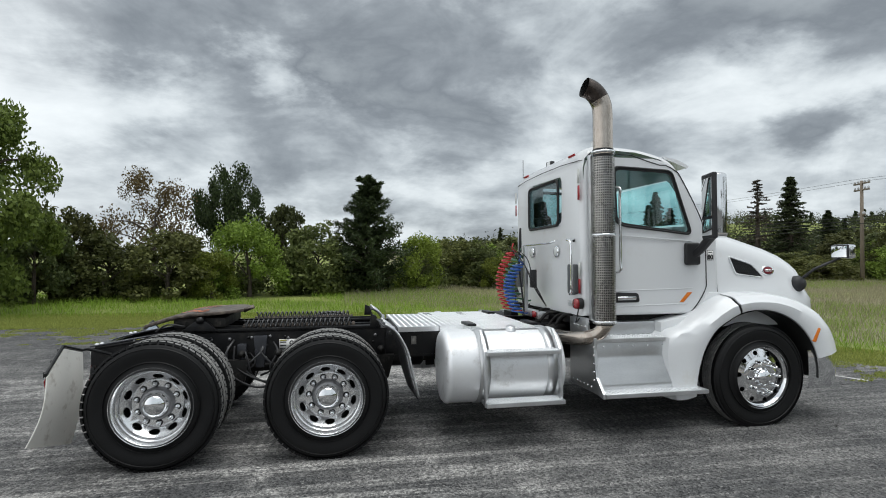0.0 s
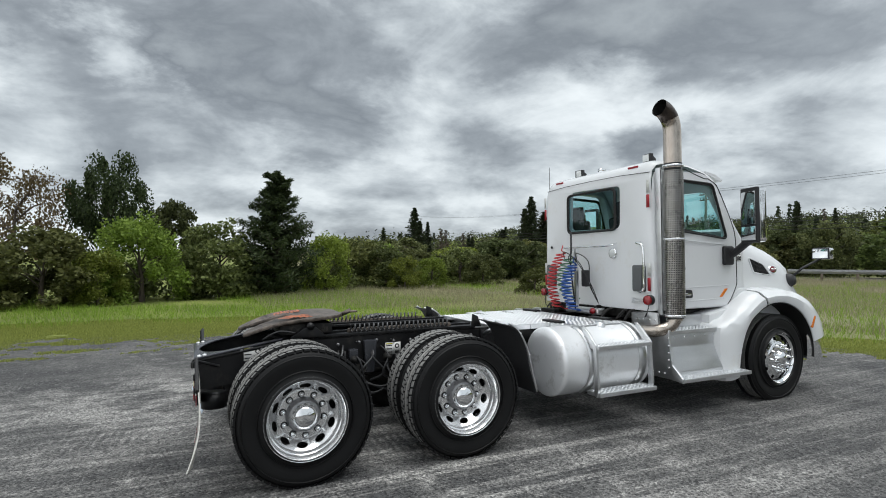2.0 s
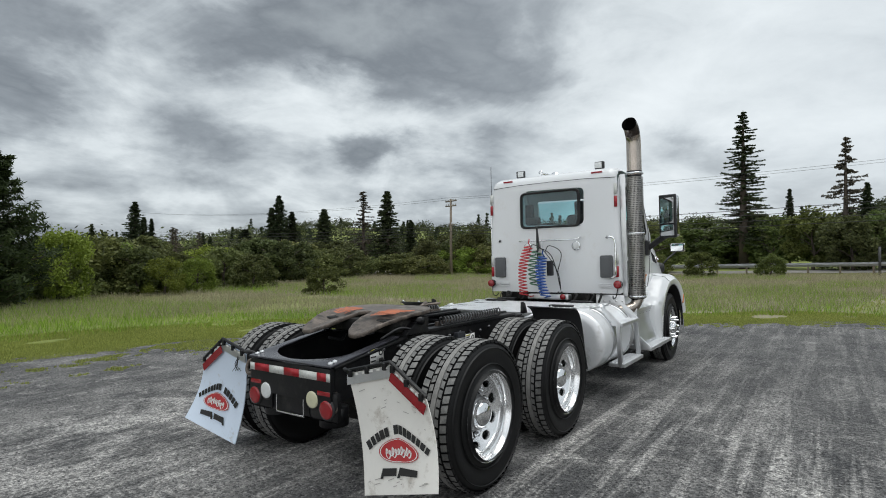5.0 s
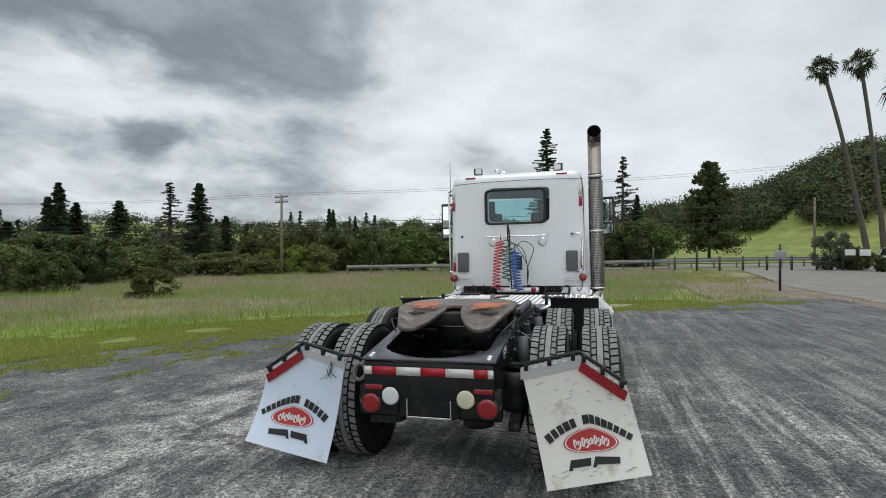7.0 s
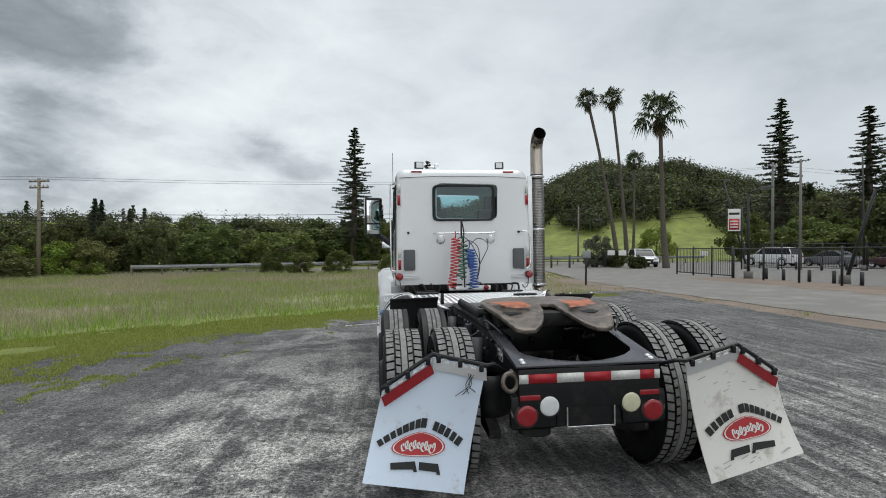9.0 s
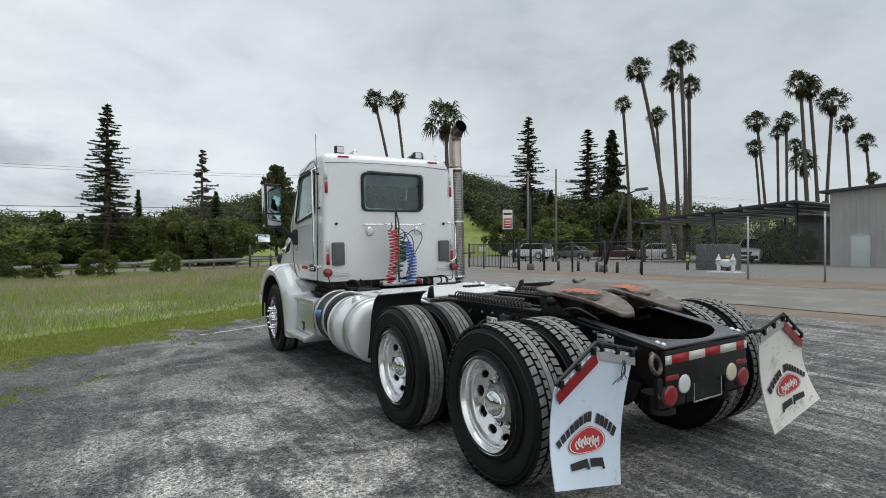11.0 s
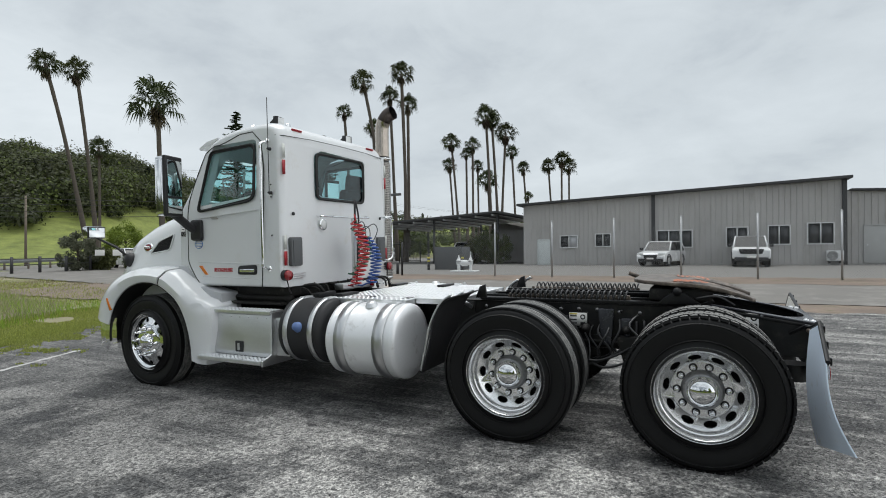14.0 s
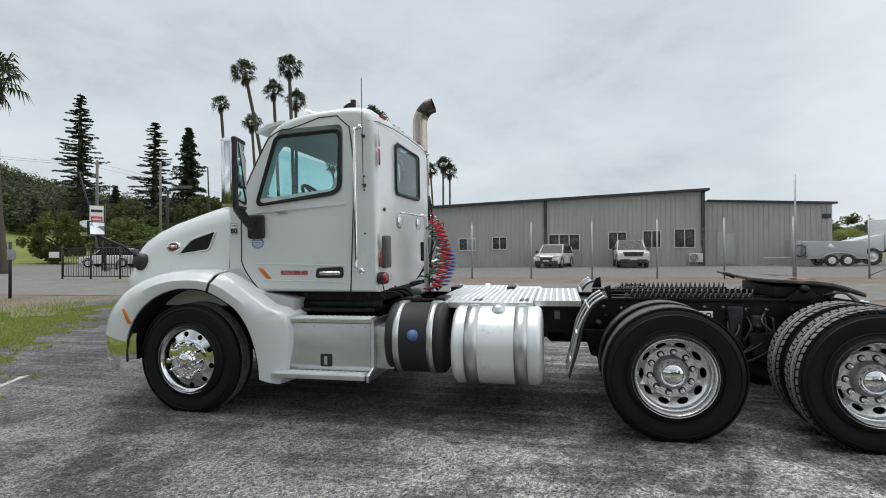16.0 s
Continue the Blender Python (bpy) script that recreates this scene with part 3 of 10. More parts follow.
def edge_far(x):
    """How far the gravel reaches towards +y at x."""
    pts = [(-40, 13.5), (-16, 10.2), (-7.5, 9.3), (-3.4, 8.9), (0, 8.1), (2.7, 7.2), (5.6, 5.4), (8.0, 2.6), (9.2, 0.6), (10.3, -1.6), (11.4, -3.4), (13.0, -5.4), (14.5, -6.6)]
    for (a, p), (b, q) in zip(pts, pts[1:]):
        if a <= x <= b:
            return p + (q - p) * (x - a) / (b - a)
    return pts[0][1] if x < pts[0][0] else pts[-1][1]


def edge_near(x):
    """Where the gravel ends towards the road."""
    return -7.6 - 0.05 * x


def band(x0, x1, dx, lo, hi, rows, lift, wob=0.0):
    """A strip of ground between two edge lines, laid just above the sheet."""
    bm = bmesh.new()
    n = int((x1 - x0) / dx)
    last = None
    for i in range(n + 1):
        x = x0 + (x1 - x0) * i / n
        a, b = lo(x), hi(x)
        a += wob * (noise.noise((x * 1.3, 3.1, 0)) + 0.5 * noise.noise((x * 4.1, 7, 0)))
        b += wob * (noise.noise((x * 1.3, 9.4, 0)) + 0.5 * noise.noise((x * 4.1, 1, 0)))
        row = []
        for j in range(rows + 1):
            y = a + (b - a) * j / rows
            row.append(bm.verts.new((x, y, ground_z(x, y) + lift)))
        if last:
            bridge(bm, last, row, closed=False)
        last = row
    bmesh.ops.recalc_face_normals(bm, faces=bm.faces)
    for f in bm.faces:
        if f.normal.z < 0:
            f.normal_flip()
    return bm


solid("gravel_yard", band(-40, 14.4, 0.25, edge_near, lambda x: max(edge_far(x), edge_near(x) + 0.05), 40, 0.0, 0.35), M["gravel"], "dark gravel yard with pale dusty tyre tracks", "yard", kind="structure")
M["asphalt"] = surface("pale_worn_asphalt", (0.175, 0.165, 0.152), 0.85, 0, 0.18, 0.4, 30, 0.25, dirt=(0.27, 0.255, 0.235), dirt_amount=0.5)
M["dirt"] = surface("brown_dirt_verge", (0.190, 0.146, 0.116), 0.95, 0, 0.35, 0.8, 14, 0.6, dirt=(0.10, 0.11, 0.04), dirt_amount=0.25)
M["concrete"] = surface("grey_paved_yard", (0.175, 0.168, 0.158), 0.85, 0, 0.15, 0.5, 30, 0.15, dirt=(0.17, 0.165, 0.155), dirt_amount=0.5)
road_lo, road_hi = (lambda x: -15.6 - (0.0 if x < 16 else 0.35 * (x - 16))), (lambda x: -9.0 - (0.0 if x < 20 else 0.16 * (x - 20)))
solid("access_road", band(-60, 46, 0.5, road_lo, road_hi, 14, -0.012, 0.15), M["asphalt"], "pale worn asphalt access road", "road", kind="structure")
solid("dirt_verge", band(-60, 22, 0.25, lambda x: -18.0, lambda x: -14.7, 6, -0.006, 0.40), M["dirt"], "brown dirt verge along the fence", "verge", kind="structure")
solid("dirt_patch", band(-40, 24, 0.25, lambda x: -9.4 - (0.0 if x < 12 else 0.05 * (x - 12)), lambda x: -7.2 - 0.05 * x + (0.0 if x < 6 else min(3.2, (x - 6) * 0.55)), 6, -0.025, 0.6), M["dirt"], "bare brown dirt between gravel and road", "verge", kind="structure")
solid("paved_yard", band(-60, 60, 1.0, lambda x: -70.0, lambda x: -17.2, 12, -0.03, 0.0), M["concrete"], "grey paved yard round the metal building", "pavement", kind="structure")

# loose pebbles on the gravel, past counting
r = np.random.default_rng(12)
k = 26000
rad = 1.2 + 7.5 * np.sqrt(r.random(k))
ang = r.uniform(0, 2 * math.pi, k)
px, py = 0.6 + rad * np.cos(ang) * 1.05, rad * np.sin(ang) * 0.95
ok = np.array([edge_near(a) + 0.3 < b < edge_far(a) - 0.4 for a, b in zip(px, py)])
px, py = px[ok], py[ok]
k = len(px)
pz = np.array([ground_z(a, b) for a, b in zip(px, py)])
sz = 0.004 + 0.009 * r.random(k) ** 3
tips = np.array([(1, 0, 0), (-1, 0, 0), (0, 1, 0), (0, -1, 0), (0, 0, 0.75), (0, 0, -0.6)])
tw = r.uniform(0, math.pi, k)
V = tips[None] * sz[:, None, None] * (0.7 + 0.6 * r.random((k, 6, 1)))
V = np.stack([V[:, :, 0] * np.cos(tw)[:, None] - V[:, :, 1] * np.sin(tw)[:, None], V[:, :, 0] * np.sin(tw)[:, None] + V[:, :, 1] * np.cos(tw)[:, None], V[:, :, 2]], 2)
V += np.stack([px, py, pz + sz * 0.3], 1)[:, None]
Q = np.array([(0, 2, 4), (2, 1, 4), (1, 3, 4), (3, 0, 4), (2, 0, 5), (1, 2, 5), (3, 1, 5), (0, 3, 5)])
me = bpy.data.meshes.new("pebbles")
me.from_pydata(V.reshape(-1, 3).tolist(), [], (Q[None] + 6 * np.arange(k)[:, None, None]).reshape(-1, 3).tolist())
me.materials.append(surface("loose_grey_pebbles", (0.20, 0.198, 0.195), 0.85, 0, 0.2, 4, 60, 0.1, island=0.6))
tagged(new("pebbles", me), "loose grey pebbles scattered on the gravel", "pebbles", kind="stuff")

# a pale chalky scrape across the gravel by the truck's nose
random.seed(4)
bm = bmesh.new()
last = None
for k in range(41):
    t = k / 40
    x, y = 7.05 + 0.65 * t + 0.03 * noise.noise((t * 9, 1, 0)), 2.0 - 1.75 * t
    w = 0.035 + 0.03 * noise.noise((t * 14, 5, 0))
    row = [bm.verts.new((x + q * w, y + q * w * 0.4, ground_z(x + q * w, y) + 0.004)) for q in (-1, 1)]
    if last and noise.noise((t * 11, 9, 2)) > -0.35:
        bridge(bm, last, row, closed=False)
    last = row
bmesh.ops.recalc_face_normals(bm, faces=bm.faces)
for f in bm.faces:
    if f.normal.z < 0:
        f.normal_flip()
solid("chalk_streak", bm, surface("pale_chalky_dust", (0.52, 0.51, 0.50), 0.95, 0, 0.2, 6, 60, 0.2, dirt=(0.14, 0.14, 0.14), dirt_amount=0.55), "pale chalky scrape across the dark gravel", "streak", kind="structure")

# ---- the truck: x ahead, y to its left, z up from the ground under the rear axles ----
truck = thing("semi_truck", "white day-cab semi truck tractor with bare chassis parked on gravel", "truck", m=LEVEL)


def lump():
    return bmesh.new()


def mirror_y(bm):
    for v in bm.verts:
        v.co.y = -v.co.y
    bmesh.ops.reverse_faces(bm, faces=bm.faces)


# -- wheels --
R_TYRE, W_TYRE = 0.508, 0.275


def tyre_mesh(drive):
    """Carcass by turning, tread blocks or ribs standing proud. Lies along +y, outer face at y = 0."""
    bm = lump()
    r, w = R_TYRE, W_TYRE
    base = r - (0.016 if drive else 0.010)
    prof = [(-0.02, 0.287), (0.0, 0.293), (0.012, 0.305), (0.020, 0.335), (0.021, 0.36), (0.016, 0.385), (0.010, 0.42), (0.010, 0.443), (0.018, 0.470), (0.032, base - 0.006), (0.045, base)]
    full = prof + [(-w - d, q) for d, q in [(-x[0], x[1]) for x in prof][::-1]]
    full = [(-d if i < len(prof) else d, q) for i, (d, q) in enumerate(full)]
    full = [(-d0, r0) for d0, r0 in ([(p[0], p[1]) for p in prof] + [(w - p[0], p[1]) for p in prof[::-1]])]
    lathe(bm, (0, 0, 0), (0, 1, 0), full, 64)
    # raised rings and marks on the side wall
    for rr, hgt in ((0.345, 0.002), (0.452, 0.003)):
        lathe(bm, (0, 0, 0), (0, 1, 0), [(-0.014, rr - 0.006), (-0.008 + hgt, rr), (-0.014, rr + 0.006)], 64)
    n = 54 if drive else 4
    if drive:
        cols = [(0.020, 0.076, 0.0), (0.080, 0.116, 0.5), (0.159, 0.195, 0.0), (0.199, 0.255, 0.5)]
        start = set(bm.faces)
        # a worn middle rib runs right round
        lathe(bm, (0, 0, 0), (0, 1, 0), [(-0.118, base - 0.003), (-0.120, r), (-0.155, r), (-0.157, base - 0.003)], 92)
        for f in set(bm.faces) - start:
            f.material_index = 2
        for y0, y1, ph in cols:
            for k in range(n):
                a0, a1 = 2 * math.pi * (k + ph + 0.05) / n, 2 * math.pi * (k + ph + 0.90) / n
                edge = y0 < 0.03 or y1 > 0.24
                ro = r - (0.003 if edge else 0)
                vs = []
                for rad in (base - 0.004, ro):
                    sh = 0.004 if rad == ro else 0.0
                    for a in (a0 + sh, (a0 + a1) / 2, a1 - sh):
                        for y in (y0 + sh, y1 - sh):
                            skew = 0.012 * (1 if int(ph * 2) else -1) * (y - (y0 + y1) / 2) / 0.03
                            vs.append(bm.verts.new((rad * math.cos(a + skew), -y, rad * math.sin(a + skew))))
                g = lambda l, i, j: vs[l * 6 + i * 2 + j]
                for i in (0, 1):
                    bm.faces.new((g(1, i, 0), g(1, i + 1, 0), g(1, i + 1, 1), g(1, i, 1))).material_index = 1
                    for j in (0, 1):
                        bm.faces.new((g(0, i, j), g(0, i + 1, j), g(1, i + 1, j), g(1, i, j)))
                for i in (0, 2):
                    bm.faces.new((g(0, i, 0), g(0, i, 1), g(1, i, 1), g(1, i, 0)))
    else:
        for y0, y1 in ((0.026, 0.070), (0.077, 0.116), (0.123, 0.152), (0.159, 0.198), (0.205, 0.249)):
            start = set(bm.faces)
            lathe(bm, (0, 0, 0), (0, 1, 0), [(-y0, base - 0.003), (-y0 - 0.002, r - 0.001), (-y1 + 0.002, r - 0.001), (-y1, base - 0.003)], 64)
            for f in set(bm.faces) - start:
                f.material_index = 1 if 0.07 < y0 < 0.2 else 0
    bmesh.ops.recalc_face_normals(bm, faces=bm.faces)
    return bm


def holed_disc(bm, r0, r1, depth0, depth1, n, rc, hr, ha, y_of):
    """A dished ring between two radii with n oval holes at radius rc (radial half-size hr, half-width ha)."""
    m = 24
    for k in range(n):
        ac = 2 * math.pi * (k + 0.5) / n
        half = math.pi / n
        inner, back, outer = [], [], []
        for j in range(m):
            t = 2 * math.pi * j / m
            ca, cr = math.cos(t), math.sin(t)
            da, dr = ca * ha / rc, cr * hr
            s = max(abs(ca) / half * 0.25, abs(cr) / ((r1 - rc) if cr > 0 else (rc - r0)) * 0.25, 1e-6)
            oa, orr = ca * 0.25 / s, cr * 0.25 / s
            for lst, a, q, dy in ((inner, ac + da, rc + dr, 0.0), (back, ac + da * 0.93, rc + dr * 0.93, 0.012), (outer, ac + oa, rc + orr, 0.0)):
                y = y_of(q) - dy
                lst.append(bm.verts.new((q * math.cos(a), y, q * math.sin(a))))
        for cs in (1, -1):
            for q in (r0, r1):
                a = ac + cs * half
                corner = Vector((q * math.cos(a), y_of(q), q * math.sin(a)))
                min(outer, key=lambda v: (v.co - corner).length).co = corner
        bridge(bm, inner, outer)
        bridge(bm, back, inner)


def rear_wheel():
    """Deep-dished outer wheel of a pair. Outer face at y = 0, axle along y."""
    bm = lump()
    dish = lambda q: -0.156 + 0.064 * max(0.0, min(1.0, (q - 0.185) / 0.067))
    lathe(bm, (0, 0, 0), (0, 1, 0), [(-0.016, 0.286), (-0.002, 0.300), (0.000, 0.306), (-0.004, 0.300), (-0.006, 0.290), (-0.024, 0.276), (-0.050, 0.270), (-0.056, 0.263), (-0.078, 0.260), (-0.088, 0.256), (-0.092, 0.252)], 72)
    holed_disc(bm, 0.185, 0.252, 0, 0, 10, 0.2200, 0.0195, 0.041, dish)
    lathe(bm, (0, 0, 0), (0, 1, 0), [(-0.156, 0.185), (-0.155, 0.182), (-0.148, 0.178), (-0.148, 0.150), (-0.149, 0.124)], 48)
    lathe(bm, (0, 0, 0), (0, 1, 0), [(-0.02, 0.291), (-0.06, 0.286), (-0.26, 0.286)], 48)
    bmesh.ops.remove_doubles(bm, verts=bm.verts, dist=0.0008)
    bmesh.ops.recalc_face_normals(bm, faces=bm.faces)
    return bm


def hub_ring():
    """Cast hub collar that carries the chrome cap."""
    bm = lump()
    lathe(bm, (0, 0, 0), (0, 1, 0), [(-0.150, 0.132), (-0.138, 0.130), (-0.134, 0.121), (-0.096, 0.117), (-0.090, 0.111), (-0.088, 0.095)], 40)
    return bm


def hub_dome(rad, y0, h):
    bm = lump()
    prof = [(y0 - 0.02, rad + 0.008), (y0 + 0.006, rad + 0.008), (y0 + 0.010, rad)]
    prof += [(y0 + 0.010 + h * math.sin(a), rad * math.cos(a)) for a in (0.2, 0.45, 0.7, 0.95, 1.2, 1.4)] + [(y0 + 0.010 + h, 0)]
    lathe(bm, (0, 0, 0), (0, 1, 0), prof, 36)
    return bm


def nut_mesh(long):
    bm = lump()
    if long:
        lathe(bm, (0, 0, 0), (0, 1, 0), [(0, 0.021), (0.010, 0.020), (0.014, 0.0155), (0.060, 0.0145), (0.070, 0.010), (0.073, 0)], 10)
    else:
        lathe(bm, (0, 0, 0), (0, 1, 0), [(0, 0.027), (0.004, 0.026), (0.006, 0.018)], 12, 1)
        lathe(bm, (0, 0, 0), (0, 1, 0), [(0.005, 0.0190), (0.030, 0.0178), (0.037, 0.013), (0.041, 0)], 8)
    return bm


def front_wheel():
    """Steer wheel whose disc bulges outwards, with round hand holes."""
    bm = lump()
    face = lambda q: -0.002 - 0.030 * max(0.0, (q - 0.14) / 0.13)
    lathe(bm, (0, 0, 0), (0, 1, 0), [(-0.016, 0.286), (-0.002, 0.300), (0.0, 0.306), (-0.004, 0.300), (-0.008, 0.290), (-0.024, 0.280), (-0.030, 0.270), (-0.0325, 0.272)], 72)
    holed_disc(bm, 0.190, 0.272, 0, 0, 10, 0.232, 0.0235, 0.0235, face)
    lathe(bm, (0, 0, 0), (0, 1, 0), [(-0.0135, 0.190), (-0.004, 0.176), (0.002, 0.14), (0.004, 0.09)], 48)
    lathe(bm, (0, 0, 0), (0, 1, 0), [(-0.02, 0.291), (-0.06, 0.286), (-0.26, 0.286)], 48)
    bmesh.ops.remove_doubles(bm, verts=bm.verts, dist=0.0008)
    bmesh.ops.recalc_face_normals(bm, faces=bm.faces)
    return bm


def drum_mesh():
    bm = lump()
    lathe(bm, (0, 0, 0), (0, 1, 0), [(-0.29, 0.0), (-0.29, 0.245), (-0.20, 0.245), (-0.198, 0.18), (-0.19, 0.0)], 40)
    return bm


def wheel(name, rim_bm, rim_mat, tyre_bm, dome_bm, nut_y, nut_r, nut_bm, rim_label):
    rim = part(name, rim_bm, rim_mat, truck, rim_label)
    part("tyre", tyre_bm, M["rubber"], rim, "black rubber tyre with dusty tread", mats=(M["tread"], M["rib"]))
    if dome_bm is not None:
        part("hub_cap", dome_bm, M["chrome"], rim, "domed chrome hub cap")
        if not nut_y > -0.05:
            part("hub_collar", hub_ring(), M["hub_grey"], rim, "dull grey hub collar")
        part("brake_drum", drum_mesh(), M["under"], rim, "dark brake drum behind the wheel holes")
        me = None
        for k in range(10):
            a = 2 * math.pi * (k + 0.25) / 10
            if me is None:
                nut = part("lug_nut", nut_bm, M["chrome"], rim, mats=(M["seal"],))
                me = nut.data
            else:
                nut = new("lug_nut", me)
                nut.parent = rim
            nut.matrix_basis = Matrix.Translation((nut_r * math.cos(a), nut_y, nut_r * math.sin(a)))
    return rim


def put_wheel(w, x, y, side, spin):
    c = copy_thing(w, Matrix.Translation((x, y, 0.495 if x < 2 else 0.482)) @ Matrix.Rotation(0 if side > 0 else math.pi, 4, "Z") @ Matrix.Rotation(radians(spin), 4, "Y"))
    c.parent = truck
    return c


AXLE_3, AXLE_2, AXLE_1 = -0.66, 0.66, 4.785
outer = wheel("rear_wheel", rear_wheel(), M["polished"], tyre_mesh(True), hub_dome(0.098, -0.098, 0.066), -0.148, 0.154, nut_mesh(False), "dished polished aluminium rear wheel")
outer.matrix_basis = Matrix.Translation((AXLE_3, 1.205, 0.495)) @ Matrix.Rotation(0.2, 4, "Y")
put_wheel(outer, AXLE_3, -1.205, -1, 33)
put_wheel(outer, AXLE_2, -1.205, -1, 5)


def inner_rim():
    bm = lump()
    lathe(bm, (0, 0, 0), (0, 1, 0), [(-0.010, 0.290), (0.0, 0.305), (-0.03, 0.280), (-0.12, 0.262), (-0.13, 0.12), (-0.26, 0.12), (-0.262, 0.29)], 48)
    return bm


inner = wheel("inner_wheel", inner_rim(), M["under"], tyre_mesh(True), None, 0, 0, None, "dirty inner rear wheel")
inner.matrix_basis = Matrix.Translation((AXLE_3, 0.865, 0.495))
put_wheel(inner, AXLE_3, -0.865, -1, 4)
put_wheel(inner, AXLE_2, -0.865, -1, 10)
ribbed = wheel("rear_wheel", rear_wheel(), M["polished"], tyre_mesh(False), hub_dome(0.098, -0.098, 0.066), -0.148, 0.154, nut_mesh(False), "dished polished wheel with a rib-tread tyre")
ribbed.matrix_basis = Matrix.Translation((AXLE_2, 1.205, 0.495)) @ Matrix.Rotation(0.35, 4, "Y")
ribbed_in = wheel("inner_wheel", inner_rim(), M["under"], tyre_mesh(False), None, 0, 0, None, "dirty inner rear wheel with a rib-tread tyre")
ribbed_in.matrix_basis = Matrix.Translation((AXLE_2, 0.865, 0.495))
steer = wheel("front_wheel", front_wheel(), M["chrome"], tyre_mesh(False), hub_dome(0.080, 0.010, 0.050), -0.002, 0.150, nut_mesh(True), "polished front wheel with ten round holes")
steer.matrix_basis = Matrix.Translation((AXLE_1, 1.165, 0.482)) @ Matrix.Rotation(0.1, 4, "Y")
put_wheel(steer, AXLE_1, -1.165, -1, 12)

# -- chassis --
for s in (1, -1):
    bm = lump()
    prof = [(-1.36, 0.62), (-0.95, 0.66), (4.70, 0.70), (5.30, 0.62), (5.30, 0.80), (4.70, 0.96), (-0.72, 0.968), (-1.36, 0.853)]
    prism(bm, prof, "y", s * 0.425, s * 0.435, 0.0)
    for z0, z1 in ((0.955, 0.967), (0.70, 0.712)):
        box(bm, (-0.60, min(s * 0.35, s * 0.435), z0), (4.70, max(s * 0.35, s * 0.435), z1))
    cyl(bm, (-0.62, s * 0.43, 0.965), (-1.36, s * 0.43, 0.855), 0.016, 10)
    # bolt rows along the web
    for k in range(34):
        x = -0.9 + k * 0.165
        for z in (0.91, 0.76) if k % 2 else (0.835,):
            cyl(bm, (x, s * 0.435, z), (x, s * 0.449, z), 0.013, 6)
    part("frame_rail", bm, M["frame"], truck, "black steel chassis rail with bolt heads")
    bm = lump()
    box(bm, (1.20, min(s * 0.44, s * 0.452), 0.70), (3.0, max(s * 0.44, s * 0.452), 0.955), 0.004)
    part("rail_reinforcement", bm, M["frame"], truck)
for x in (-0.15, 1.25, 2.3, 3.3):
    bm = lump()
    box(bm, (x - 0.06, -0.425, 0.72), (x + 0.06, 0.425, 0.93), 0.02)
    for y in (-0.25, 0, 0.25):
        cyl(bm, (x - 0.075, y, 0.82), (x + 0.075, y, 0.82), 0.03, 10)
    part("crossmember", bm, M["frame"], truck)
# rear crossmember with cut-out top plate
bm = lump()
box(bm, (-1.40, -0.43, 0.62), (-1.345, 0.43, 0.853), 0.008)
part("rear_crossmember", bm, M["frame"], truck, "black rear crossmember under the tape")
bm = lump()
half = [(-1.405, -0.445), (-0.72, -0.445), (-0.72, -0.375), (-1.16, -0.365), (-1.215, -0.340)]
arc = [(-1.362 + 0.125 * (y / 0.335) ** 2, y) for y in (-0.27, -0.18, -0.09, 0.0, 0.09, 0.18, 0.27)]
pts = half + arc + [(x, -y) for x, y in half[::-1]]
prism(bm, pts, "z", 0.0, 0.012, 0.003)
for v in bm.verts:
    v.co.z += 0.862 + (v.co.x + 1.40) * 0.165
part("rear_top_plate", bm, M["sheen_black"], truck, "black rear plate with a curved cut-out")
for s in (1, -1):
    for x in (-1.365, -1.325):
        bm = lump()
        z = 0.874 + (x + 1.40) * 0.165
        lathe(bm, (x, s * 0.395, z), (0, 0, 1), [(0, 0.018), (0.010, 0.017), (0.012, 0.010), (0.018, 0)], 10)
        part("bolt", bm, M["alu"], truck)
# reflective tape across the back, one piece after the other
spans = [(0.43, 0.375, 1), (0.375, 0.205, 0), (0.205, 0.04, 1), (0.04, -0.125, 0), (-0.125, -0.305, 1), (-0.305, -0.395, 0), (-0.395, -0.43, 1)]
for y0, y1, white in spans:
    bm = lump()
    box(bm, (-1.4045, y1, 0.770), (-1.4012, y0, 0.823), 0.0)
    part("reflective_tape", bm, M["tape_white" if white else "tape_red"], truck)
# tail lamps and number frame, which holds no plate
bm = lump()
box(bm, (-1.372, -0.40, 0.50), (-1.350, 0.40, 0.70), 0.01)
for s in (1, -1):
    box(bm, (-1.385, s * 0.34 - 0.14, 0.50), (-1.352, s * 0.34 + 0.14, 0.70), 0.03)
    cyl(bm, (-1.25, s * 0.30, 0.44), (-1.25, s * 0.30, 0.56), 0.10, 20)
part("tail_panel", bm, M["frame"], truck, "black tail panel")
for s in (1, -1):
    for y, r, mt, nm, z in ((0.385, 0.062, "red", "tail_lamp", 0.583), (0.250, 0.058, "clear_lens" if s > 0 else "yellow_lens", "reversing_lamp", 0.634)):
        bm = lump()
        lathe(bm, (-1.385, s * y, z), (-1, 0, 0), [(0, r + 0.012), (0.012, r + 0.010), (0.014, r)], 28, 1)
        lathe(bm, (-1.385, s * y, z), (-1, 0, 0), [(0.013, r), (0.018, r * 0.97), (0.021, r * 0.90), (0.0228, r * 0.72), (0.0238, r * 0.45), (0.0242, r * 0.2), (0.0243, 0)], 36)
        part(nm, bm, M[mt], truck, "round " + ("red tail lamp" if mt == "red" else "reversing lamp"), mats=(M["plastic"],))
    bm = lump()
    box(bm, (-1.402, s * 0.365 - 0.062, 0.672), (-1.385, s * 0.365 + 0.062, 0.704), 0.006)
    part("red_reflector", bm, M["red"], truck)
bm = lump()
